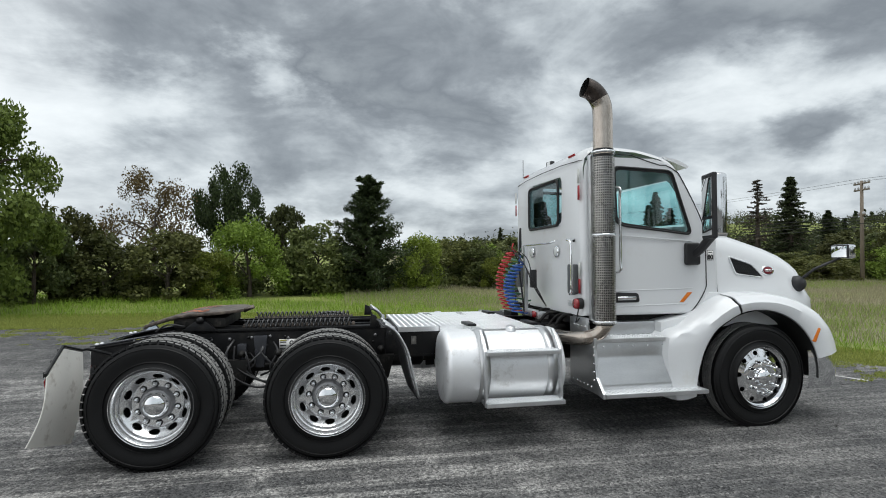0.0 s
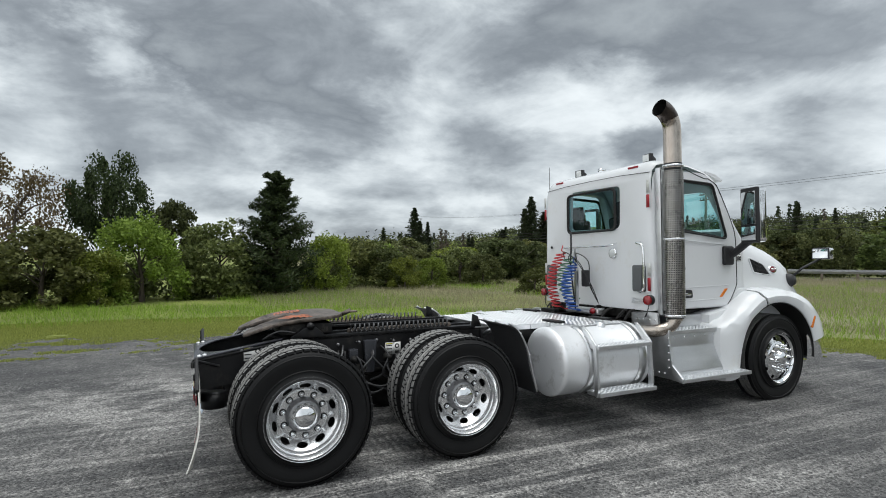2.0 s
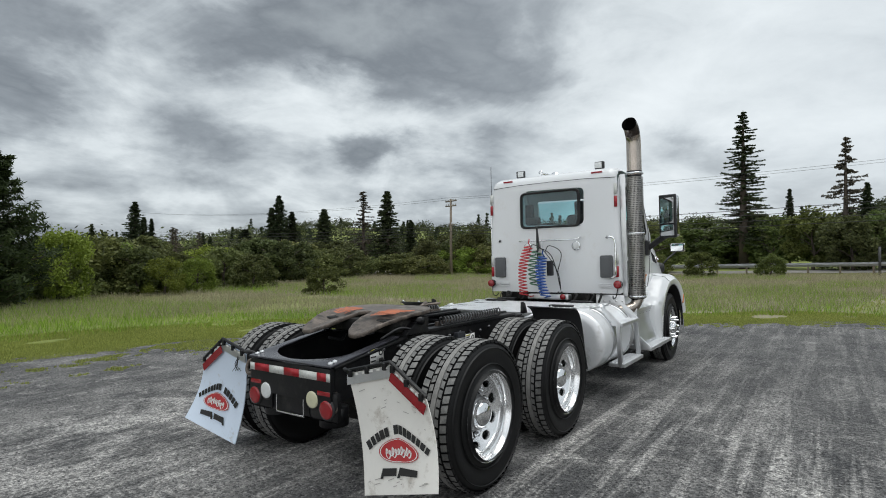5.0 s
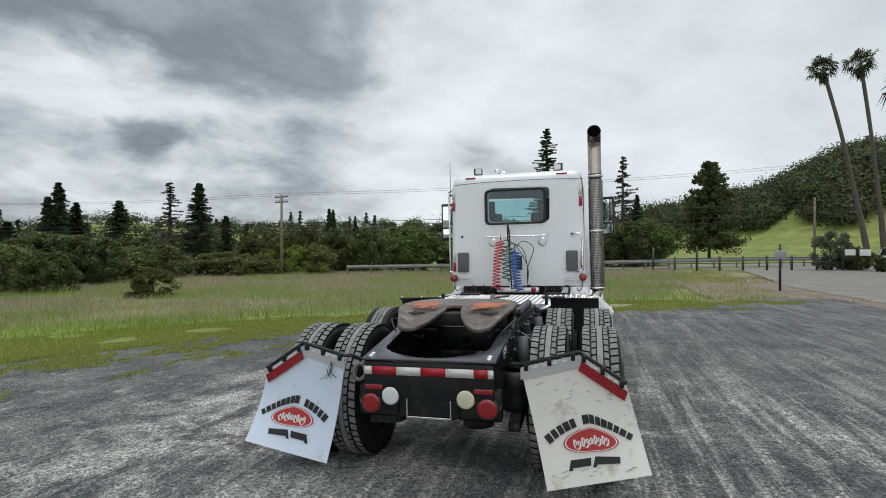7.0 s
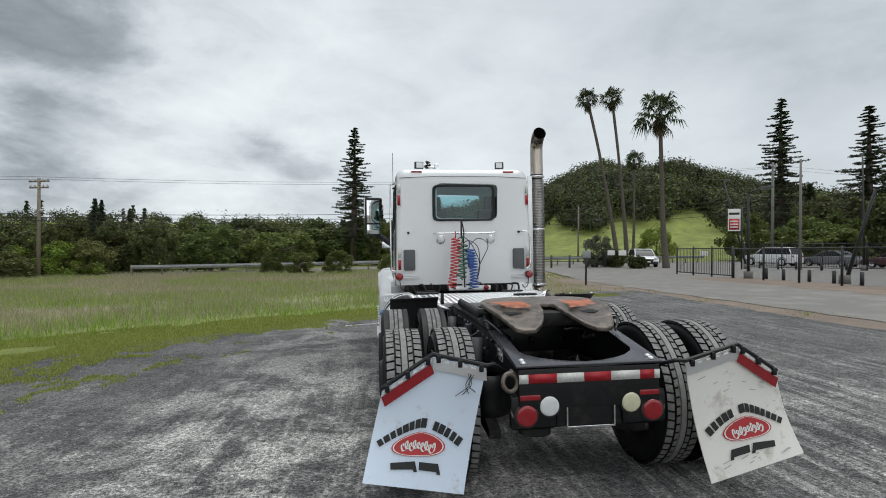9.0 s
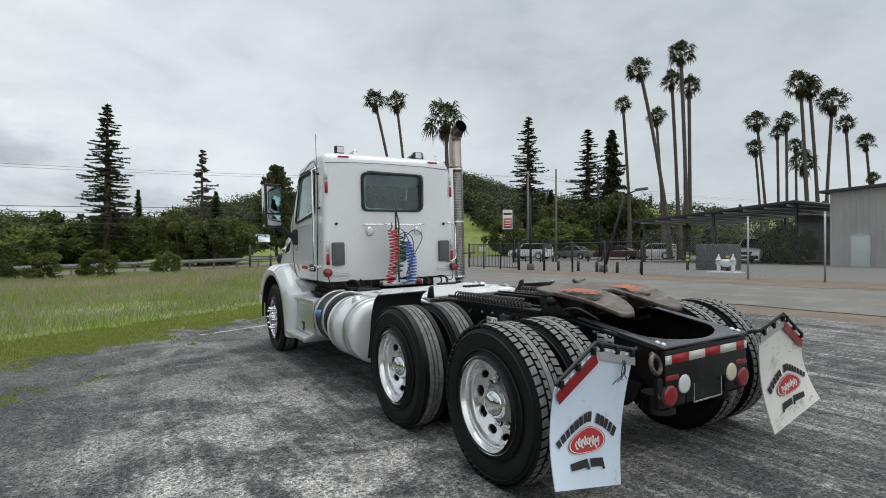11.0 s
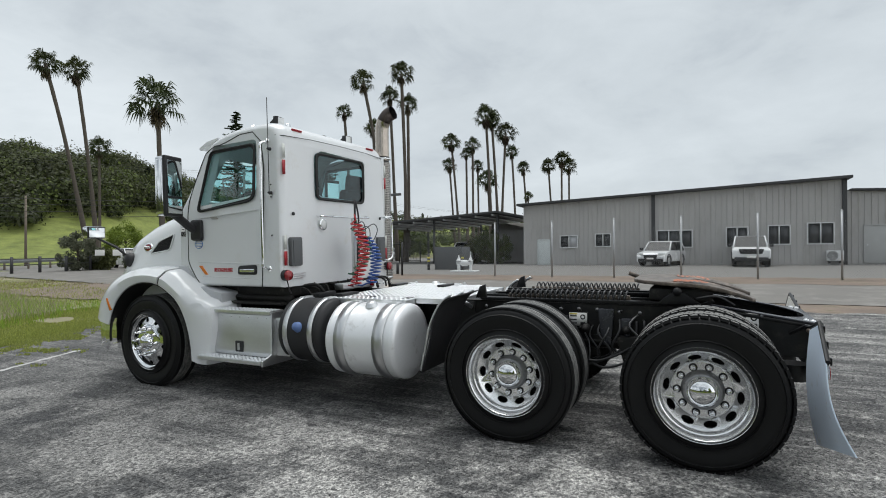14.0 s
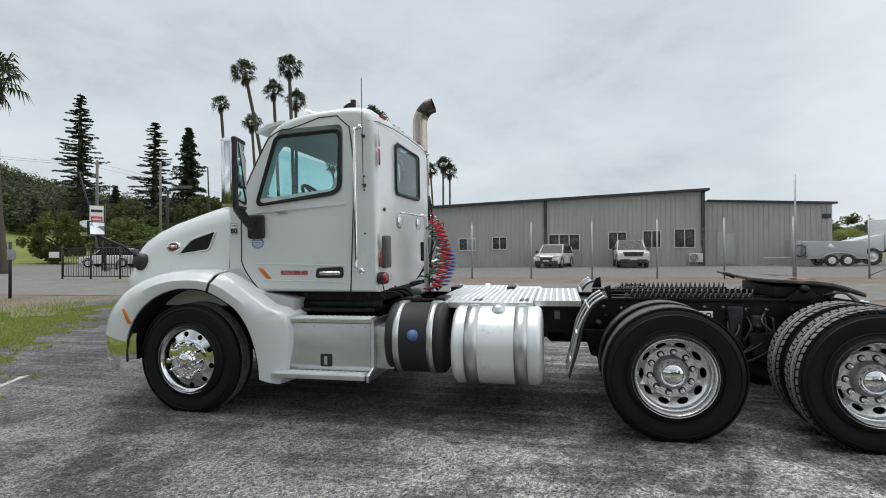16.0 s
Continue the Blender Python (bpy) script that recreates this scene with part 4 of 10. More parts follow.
y0, y1, z0, z1 = -0.155, 0.145, 0.496, 0.642
for a, b in (((y0, z0), (y1, z0 + 0.012)), ((y0, z1 - 0.012), (y1, z1)), ((y0, z0), (y0 + 0.010, z1)), ((y1 - 0.010, z0), (y1, z1))):
    box(bm, (-1.392, a[0], a[1]), (-1.384, b[0], b[1]), 0.003)
part("number_frame", bm, M["chrome"], truck, "empty chrome number plate frame")
# pintle and air fittings at the rear left corner
bm = lump()
ring_c = Vector((-1.37, 0.475, 0.775))
tube(bm, [ring_c + Vector((0.012 * math.sin(a), 0.042 * math.cos(a), 0.050 * math.sin(a))) for a in [2 * math.pi * k / 18 for k in range(18)]], 0.014, 8, closed=True)
cyl(bm, (-1.36, 0.43, 0.80), (-1.33, 0.47, 0.83), 0.020, 10)
part("tow_eye", bm, M["grease"], truck, "rusty tow eye at the rear corner")
for s in (1, -1):
    bm = lump()
    tube(bm, smooth_path([(-1.36, s * 0.44, 0.70), (-1.37, s * 0.47, 0.62), (-1.38, s * 0.46, 0.575), (-1.37, s * 0.44, 0.62)], 5), 0.007, 6)
    part("safety_chain_hook", bm, M["grease"], truck)

# -- axles, suspension and drive line --
for x in (AXLE_3, AXLE_2):
    bm = lump()
    cyl(bm, (x, -0.80, 0.5), (x, 0.80, 0.5), 0.075, 16)
    lathe(bm, (x, 0.05, 0.5), (0, 1, 0), [(-0.22, 0.09), (-0.16, 0.16), (-0.05, 0.22), (0.05, 0.22), (0.14, 0.15), (0.2, 0.09)], 24)
    lathe(bm, (x + 0.1, 0.0, 0.53), (1, 0, 0), [(0, 0.17), (0.12, 0.15), (0.22, 0.09), (0.26, 0.05)], 20)
    part("drive_axle", bm, M["under"], truck, "greasy black drive axle")
    for s in (1, -1):
        bm = lump()
        px = x - 0.28
        lathe(bm, (px, s * 0.50, 0.46), (0, 0, 1), [(0, 0.08), (0.02, 0.12), (0.08, 0.13), (0.13, 0.115), (0.18, 0.13), (0.25, 0.12), (0.27, 0.07)], 24)
        part("air_spring", bm, M["rubber"], truck, "black rubber air spring")
        bm = lump()
        cyl(bm, (x + 0.12, s * 0.52, 0.42), (x + 0.16, s * 0.50, 0.90), 0.032, 14)
        cyl(bm, (x + 0.13, s * 0.52, 0.58), (x + 0.16, s * 0.50, 0.90), 0.042, 14)
        part("shock_absorber", bm, M["vent_grey"], truck)
        bm = lump()
        prism(bm, [(x + 0.62, 0.72), (x + 0.40, 0.72), (x + 0.36, 0.60), (x - 0.40, 0.40), (x - 0.40, 0.34), (x + 0.10, 0.36), (x + 0.56, 0.50)], "y", s * 0.46, s * 0.54, 0.01)
        part("trailing_arm", bm, M["under"], truck)
        bm = lump()
        lathe(bm, (x + 0.2, s * 0.62, 0.55), (0.55, 0, 0.2), [(-0.12, 0.03), (-0.10, 0.085), (0.0, 0.09), (0.02, 0.095), (0.10, 0.085), (0.12, 0.02)], 18)
        part("brake_chamber", bm, M["under"], truck)
bm = lump()
cyl(bm, (AXLE_3 + 0.3, 0, 0.55), (AXLE_2 - 0.2, 0, 0.58), 0.05, 14)
cyl(bm, (AXLE_2 + 0.3, 0, 0.58), (4.0, 0, 0.72), 0.055, 14)
part("drive_shaft", bm, M["under"], truck)
bm = lump()
cyl(bm, (AXLE_1, -0.95, 0.46), (AXLE_1, 0.95, 0.46), 0.06, 14)
box(bm, (AXLE_1 - 0.08, -0.7, 0.40), (AXLE_1 + 0.08, 0.7, 0.50), 0.02)
part("steer_axle", bm, M["under"], truck)
bm = lump()
box(bm, (3.95, -0.36, 0.50), (5.35, 0.36, 1.30), 0.06)
box(bm, (2.9, -0.25, 0.55), (3.95, 0.25, 0.95), 0.08)
part("engine", bm, M["under"], truck, "dark engine and gearbox under the cab")
# grey stiffener posts with hanging lines between the axles
for s in (1, -1):
    bm = lump()
    prism(bm, [(-0.02, 0.93), (0.10, 0.93), (0.075, 0.64), (0.0, 0.64)], "y", s * 0.452, s * 0.50, 0.008)
    part("suspension_hanger", bm, M["hanger"], truck, "dark glossy suspension hanger on the rail")
    for k, (dx, dz) in enumerate(((0.0, 0.0), (0.06, 0.05), (0.14, 0.02))):
        bm = lump()
        tube(bm, smooth_path([(-0.25 + dx, s * 0.47, 0.84), (-0.22 + dx, s * 0.53, 0.60 + dz), (0.05 + dx, s * 0.56, 0.47 + dz), (0.24 + dx, s * 0.54, 0.60), (0.30, s * 0.46, 0.78)], 6), 0.010, 6)
        part("air_line", bm, M["plastic"], truck)
    for x in (-0.12, 0.2, 1.15):
        bm = lump()
        lathe(bm, (x, s * 0.47, 0.77), (0, s, 0), [(0, 0.035), (0.05, 0.035), (0.055, 0.02), (0.09, 0.02), (0.09, 0)], 12)
        part("air_valve", bm, M["under"], truck)
    for k in range(7):
        bm = lump()
        x0 = -0.75 + 0.37 * k
        tube(bm, smooth_path([(x0, s * 0.30, 0.93), (x0 + 0.12, s * 0.27, 0.90), (x0 + 0.24, s * 0.33, 0.94), (x0 + 0.4, s * 0.29, 0.92)], 5), 0.013, 6)
        part("chassis_hose", bm, M["plastic"], truck)
# tangled lines and fittings on the rail between the axles
random.seed(23)
for s in (1, -1):
    for k in range(9):
        x0, z0 = -0.20 + 0.07 * k, random.uniform(0.70, 0.90)
        bm = lump()
        tube(bm, smooth_path([(x0, s * 0.445, z0), (x0 + random.uniform(-0.06, 0.06), s * random.uniform(0.50, 0.55), z0 - 0.08), (x0 + random.uniform(-0.10, 0.10), s * random.uniform(0.50, 0.58), z0 - 0.22), (x0 + random.uniform(-0.12, 0.12), s * 0.47, z0 - 0.30)], 4), random.uniform(0.006, 0.011), 6)
        part("brake_line", bm, M["coil" if k % 3 == 0 else "plastic"], truck)
    bm = lump()
    box(bm, (-0.16, min(s * 0.452, s * 0.52), 0.76), (-0.08, max(s * 0.452, s * 0.52), 0.86), 0.012)
    cyl(bm, (-0.12, s * 0.50, 0.70), (-0.12, s * 0.50, 0.78), 0.022, 10)
    part("levelling_valve", bm, M["hanger"], truck, "dark cast valve block on the rail")
# air reservoirs between the rails
for y in (-0.2, 0.2):
    bm = lump()
    lathe(bm, (0.95, y, 0.66), (1, 0, 0), [(-0.02, 0), (0.0, 0.08), (0.03, 0.11), (0.62, 0.11), (0.65, 0.08), (0.67, 0)], 24)
    part("air_reservoir", bm, M["frame"], truck)

# -- fifth wheel --
bm = lump()
plan = [(0.16, -0.22), (0.16, 0.22), (0.12, 0.31), (0.04, 0.39), (-0.08, 0.44), (-0.22, 0.462), (-0.38, 0.462), (-0.54, 0.44), (-0.68, 0.40), (-0.82, 0.365), (-0.90, 0.335), (-0.935, 0.28), (-0.925, 0.21), (-0.86, 0.155), (-0.74, 0.105), (-0.58, 0.068), (-0.42, 0.055), (-0.365, 0.03)]
plan = [(-0.15 + (x - 0.16) * 0.80, y) for x, y in plan]
plan = plan + [(x, -y) for x, y in plan[:1:-1]]
prism(bm, plan, "z", -0.03, 0.0, 0.010)
for v in bm.verts:
    x = v.co.x
    bend = max(0.0, -0.62 - x)
    v.co.z += 1.163 + (x + 0.15) * 0.04 - 0.12 * bend - 0.35 * bend ** 2
fifth = part("fifth_wheel_plate", bm, M["grease"], truck, "greasy worn fifth wheel plate with orange scrape marks", smooth=False)
for s in (1, -1):
    bm = lump()
    random.seed(4 + s)
    for k in range(9):
        x0 = -0.50 - 0.027 * k
        y0, y1 = s * (0.13 + 0.03 * random.random()), s * (0.36 + 0.05 * random.random() - 0.008 * k)
        zz = lambda x: 1.1675 + (x + 0.15) * 0.04 - 0.12 * max(0.0, -0.62 - x) - 0.35 * max(0.0, -0.62 - x) ** 2
        a = [Vector((x0 + 0.012 * math.sin(5 * t + k) + 0.05 * t, y0 + (y1 - y0) * t, zz(x0 + 0.05 * t))) for t in (0, 0.2, 0.4, 0.6, 0.8, 1.0)]
        wv = [0.004 + 0.011 * random.random() for _ in a]
        l = [bm.verts.new(p + Vector((q, 0, q * 0.17))) for p, q in zip(a, wv)]
        r = [bm.verts.new(p - Vector((q, 0, q * 0.17))) for p, q in zip(a, wv)]
        bridge(bm, l, r, closed=False)
    bmesh.ops.recalc_face_normals(bm, faces=bm.faces)
    part("grease_marks", bm, M["orange_scrape"], fifth, "orange grease scrapes")
    bm = lump()
    prism(bm, [(-0.66, 0.98), (-0.34, 0.98), (-0.44, 1.07), (-0.54, 1.07)], "y", s * 0.40, s * 0.46, 0.012)
    cyl(bm, (-0.49, s * 0.36, 1.08), (-0.49, s * 0.49, 1.08), 0.032, 14)
    part("pivot_bracket", bm, M["frame"], truck)
    bm = lump()
    box(bm, (-0.55, min(s * 0.25, s * 0.44), 0.97), (1.15, max(s * 0.25, s * 0.44), 0.995), 0.004)
    box(bm, (-0.45, min(s * 0.30, s * 0.33), 0.995), (1.15, max(s * 0.30, s * 0.33), 1.012), 0.003)
    part("slide_rail", bm, M["frame"], truck)
    bm = lump()
    for k in range(24):
        x = -0.14 + k * 0.044
        prism(bm, [(x, 0.995), (x + 0.040, 0.995), (x + 0.030, 1.030), (x + 0.010, 1.030)], "y", s * 0.345, s * 0.372, 0.003)
    tagged(part("slide_rack", bm, M["grease"], truck, "toothed fifth wheel slide rack"), kind="stuff")
    bm = lump()
    coil = [(-0.12 + 0.044 * (k / 8), s * 0.405 + 0.026 * math.sin(k * math.pi / 4), 1.032 + 0.036 * math.cos(k * math.pi / 4)) for k in range(180)]
    tube(bm, coil, 0.0075, 6)
    part("coiled_line", bm, M["coil"], truck, "black coiled air line on the rail")
    bm = lump()
    tube(bm, smooth_path([(-0.88, s * 0.40, 0.98), (-0.76, s * 0.475, 1.05), (-0.62, s * 0.475, 1.03)], 4), 0.008, 6)
    part("plate_wire", bm, M["plastic"], truck)
bm = lump()
tube(bm, [(-0.16, -0.20, 1.145), (-0.08, -0.24, 1.17), (-0.05, -0.34, 1.18)], 0.011, 8)
cyl(bm, (-0.16, -0.20, 1.14), (-0.06, -0.20, 1.18), 0.02, 10)
part("release_handle", bm, M["grease"], truck)
bm = lump()
box(bm, (-0.74, -0.40, 1.00), (-0.28, 0.40, 1.10), 0.03)
part("fifth_wheel_body", bm, M["under"], truck)

# -- mud flaps --


def flap(corners, material, marks_y, name_label):
    """corners: inner top, peak, outer top, outer bottom, inner bottom."""
    it, pk, ot, ob_, ib = [Vector(c) for c in corners]
    bm = lump()
    top = [it.lerp(pk, k / 6) for k in range(6)] + [pk.lerp(ot, k / 6) for k in range(7)]
    low = [ib.lerp(ob_, k / 12) for k in range(13)]
    rows = []
    n = 12
    for j in range(n + 1):
        t = j / n
        bulge = 0.030 * math.sin(math.pi * t) - 0.02 * t ** 3
        rows.append([a.lerp(b, t) + Vector((bulge, 0, 0)) for a, b in zip(top, low)])
    vs = [[bm.verts.new(p) for p in row] for row in rows]
    for j in range(n):
        for k in range(12):
            bm.faces.new((vs[j][k], vs[j][k + 1], vs[j + 1][k + 1], vs[j + 1][k]))
    bmesh.ops.recalc_face_normals(bm, faces=bm.faces)
    bmesh.ops.solidify(bm, geom=bm.faces[:], thickness=0.007)
    ob = part("mud_flap", bm, material, truck, name_label)

    def on(u, v, off=-0.006):
        """A spot on the flap: u across from the inner edge, v down from the top."""
        j, k = min(n - 1e-6, max(0, v * n)), min(12 - 1e-6, max(0, u * 12))
        j0, k0 = int(j), int(k)
        a = rows[j0][k0].lerp(rows[j0][k0 + 1], k - k0)
        b = rows[j0 + 1][k0].lerp(rows[j0 + 1][k0 + 1], k - k0)
        return a.lerp(b, j - j0) + Vector((off, 0, 0))
    return ob, on, (it, pk, ot)


def patch(bm, on, outline, off):
    """A flat printed shape laid on a flap."""
    f = bm.faces.new([bm.verts.new(on(u, v, off)) for u, v in outline])
    return f



# bolt heads along the outside of the rails
random.seed(17)
bm = lump()
lathe(bm, (0, 0, 0), (0, 1, 0), [(0, 0.017), (0.003, 0.017), (0.003, 0.012), (0.012, 0.0115), (0.014, 0.008), (0.014, 0)], 6)
first = None
for s in (1, -1):
    for x, z in [(-1.05 + 0.165 * k, 0.905) for k in range(20)] + [(-0.55 + 0.05 * k, 0.80) for k in range(3)] + [(0.36 + 0.06 * k, 0.76) for k in range(4)] + [(1.25 + 0.09 * k, 0.82) for k in range(8)] + [(-0.1 + 0.2 * k, 0.72) for k in range(4)]:
        if first is None:
            bolt = first = part("bolt", bm, M["bolt"], truck)
        else:
            bolt = new("bolt", first.data)
            bolt.parent = truck
        bolt.matrix_basis = Matrix.Translation((x + random.uniform(-0.02, 0.02), s * 0.433, z + random.uniform(-0.012, 0.012))) @ Matrix.Rotation(0 if s > 0 else math.pi, 4, "Z")

for corners, mat, side in (
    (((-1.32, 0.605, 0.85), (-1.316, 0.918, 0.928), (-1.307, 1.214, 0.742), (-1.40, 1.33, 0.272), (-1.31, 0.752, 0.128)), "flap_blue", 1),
    (((-1.40, -0.596, 0.845), (-1.385, -0.942, 0.93), (-1.38, -1.205, 0.757), (-1.43, -1.325, 0.284), (-1.395, -0.742, 0.122)), "flap_cream", -1),
):
    lab = "clean bluish white plastic mud flap with printed marks" if side > 0 else "scuffed white plastic mud flap with printed marks"
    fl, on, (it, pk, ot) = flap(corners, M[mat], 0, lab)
    # printed marks: an arc of block strokes, a red oval with a white stroke, a dark strip below
    uc = 0.52 if side > 0 else 0.50
    for k in range(14):
        if k == 5:
            continue
        t = (k - 6.5) / 6.5
        u0, v0 = uc + 0.385 * t, 0.512 + 0.095 * t * t
        th = math.atan(0.55 * t)
        bm = lump()
        quad = []
        for a, b in ((-1, -1), (1, -1), (1, 1), (-1, 1)):
            dx, dy = a * (0.0150 if k % 3 else 0.0175), b * 0.0265
            quad.append((u0 + (dx * math.cos(th) - dy * math.sin(th)) / 0.62, v0 + (dx * math.sin(th) + dy * math.cos(th)) / 0.72))
        patch(bm, on, quad, -0.0075)
        bmesh.ops.recalc_face_normals(bm, faces=bm.faces)
        part("printed_bar", bm, M["ink"], fl, smooth=False)
    for q0, q1 in ((-0.24, -0.03), (-0.01, 0.25)):
        bm = lump()
        patch(bm, on, [(uc + q0 + 0.02, 0.800), (uc + q1, 0.805), (uc + q1 - 0.01, 0.862), (uc + q0 + 0.03, 0.860), (uc + q0 + 0.02, 0.878), (uc + q0 - 0.015, 0.878)], -0.0075)
        bmesh.ops.recalc_face_normals(bm, faces=bm.faces)
        part("printed_bar", bm, M["ink"], fl, smooth=False)
    bm = lump()
    patch(bm, on, [(uc + 0.265 * math.cos(a), 0.672 + 0.092 * math.sin(a)) for a in [2 * math.pi * k / 32 for k in range(32)]], -0.0075)
    part("red_oval", bm, M["oval_red"], fl, "red printed oval", smooth=False)
    bm = lump()
    n = 32
    for r0, r1 in ((0.90, 0.95),):
        a = [bm.verts.new(on(uc + 0.265 * r0 * math.cos(q), 0.672 + 0.092 * r0 * math.sin(q), -0.0085)) for q in [2 * math.pi * k / n for k in range(n)]]
        b = [bm.verts.new(on(uc + 0.265 * r1 * math.cos(q), 0.672 + 0.092 * r1 * math.sin(q), -0.0085)) for q in [2 * math.pi * k / n for k in range(n)]]
        bridge(bm, a, b)
    up, dn = [], []
    for k in range(121):
        q = k / 120
        a = 2 * math.pi * 8.5 * q
        hgt = (0.040 if int(8.5 * q) in (0, 2, 5, 7) else 0.022)
        u, v = uc - 0.165 + 0.33 * q + 0.020 * math.cos(a), 0.682 - hgt * math.sin(a) - 0.02 * (q - 0.5)
        up.append(bm.verts.new(on(u - 0.007, v - 0.004, -0.0085)))
        dn.append(bm.verts.new(on(u + 0.007, v + 0.004, -0.0085)))
    bridge(bm, up, dn, closed=False)
    part("white_scroll", bm, M["print_white"], fl, "white printed scroll stroke", smooth=False)
    if side < 0:
        bm = lump()
        random.seed(11)
        for k in range(26):
            u, v, wd = random.uniform(0.04, 0.9), random.choice([random.uniform(0.15, 0.45), random.uniform(0.88, 0.94)]), random.uniform(0.01, 0.09)
            patch(bm, on, [(u, v), (u + wd, v - wd * 0.15), (u + wd, v - wd * 0.15 + 0.006), (u, v + 0.007)], -0.0072)
        bmesh.ops.recalc_face_normals(bm, faces=bm.faces)
        tagged(part("scuffs", bm, M["decal_grey"], fl, "brown scuff marks", smooth=False), kind="stuff")
    else:
        bm = lump()
        for q in range(4):
            tube(bm, smooth_path([on(0.10 + 0.02 * q, 0.06, -0.012), on(0.14 + 0.03 * math.sin(q * 2), 0.15, -0.03), on(0.06 + 0.06 * q, 0.20 + 0.02 * q, -0.02)], 4), 0.0025, 4)
        part("loose_wires", bm, M["plastic"], fl)
    # hanger bar, clamp strip with lamp slots, red reflector strip
    bm = lump()
    off = Vector((-0.004, 0, 0.02))
    root = Vector((-1.22, side * 0.46, 0.80))
    tube(bm, [root, it + Vector((0.02, -side * 0.05, 0.02)), it + off, pk + off, ot + off], 0.013, 8)
    for t in (0.1, 0.5, 0.9):
        for a, b in ((it, pk), (pk, ot)):
            p = a.lerp(b, t) + Vector((-0.016, 0, 0.0))
            obox(bm, Matrix.Translation(p), (0.024, 0.026, 0.045), 0.006)
    part("hanger", bm, M["frame"], fl, "black spring-steel flap hanger")
    bm = lump()
    d = (pk - it).normalized()
    down = Vector((0, 0, -1))
    a, b = it + Vector((-0.009, 0, -0.004)), pk + Vector((-0.009, 0, -0.004))
    vs = [bm.verts.new(p) for p in (a, b, b + down * 0.065, a + down * 0.065)]
    bm.faces.new(vs)
    bmesh.ops.recalc_face_normals(bm, faces=bm.faces)
    bmesh.ops.solidify(bm, geom=bm.faces[:], thickness=0.003)
    strip = part("clamp_strip", bm, M["alu"], fl, "bare aluminium clamp strip")
    bm = lump()
    for a0, b0, nn in ((it, pk, 6), (pk, ot, 7)):
        for k in range(nn):
            c = a0.lerp(b0, (k + 0.5) / nn) + Vector((-0.013, 0, -0.012))
            dd = (b0 - a0).normalized()
            obox(bm, Matrix.Translation(c) @ dd.to_track_quat("Y", "Z").to_matrix().to_4x4(), (0.004, 0.032, 0.012), 0.003)
    tagged(part("slots", bm, M["print_white"], fl, "pale slots in the hanger"), kind="stuff")
    bm = lump()
    a, b = pk.lerp(ot, 0.05) + Vector((-0.013, 0, -0.025)), pk.lerp(ot, 1.02) + Vector((-0.013, 0, -0.025))
    vs = [bm.verts.new(p) for p in (a, b, b + Vector((0, -side * 0.02, -0.055)), a + Vector((0, -side * 0.02, -0.055)))]
    bm.faces.new(vs)
    bmesh.ops.recalc_face_normals(bm, faces=bm.faces)
    bmesh.ops.solidify(bm, geom=bm.faces[:], thickness=0.004)
    part("red_reflector_strip", bm, M["red"], fl, "red reflector strip")

# -- black quarter guards ahead of the drive wheels, with their tubular brackets --
for s in (1, -1):
    bm = lump()
    path = smooth_path([(1.10, 0, 1.075), (1.20, 0, 1.02), (1.285, 0, 0.86), (1.33, 0, 0.66), (1.40, 0, 0.44)], 5)
    half = [(0.60, 1.08)] * len(path)
    l = [bm.verts.new((p.x, s * 0.60, p.z)) for p in path]
    r = [bm.verts.new((p.x + 0.02, s * 1.10, p.z - 0.01)) for p in path]
    bridge(bm, l, r, closed=False)
    bmesh.ops.recalc_face_normals(bm, faces=bm.faces)
    bmesh.ops.solidify(bm, geom=bm.faces[:], thickness=0.008)
    part("quarter_guard", bm, M["plastic"], truck, "black rubber quarter guard ahead of the drive wheel")
    bm = lump()
    for y in (0.62, 0.84, 1.08):
        tube(bm, smooth_path([(1.14, s * y, 1.075), (1.24, s * y, 1.00), (1.33, s * y, 0.84), (1.375, s * y, 0.66), (1.43, s * y, 0.44)], 5), 0.011, 8)
    for z, x in ((0.98, 1.26), (0.78, 1.355), (0.56, 1.405)):
        tube(bm, [(x, s * 0.60, z), (x, s * 1.09, z)], 0.009, 6)
    tube(bm, [(1.24, s * 0.44, 0.90), (1.26, s * 0.62, 0.98)], 0.02, 8)
    part("guard_bracket", bm, M["alu"], truck, "bare aluminium guard bracket")
    bm = lump()
    prism(bm, [(1.04, 1.0), (1.14, 1.0), (1.10, 1.10), (1.05, 1.12)], "y", s * 0.55, s * 0.58, 0.004)
    part("guard_stay", bm, M["frame"], truck)

# -- fuel tanks --


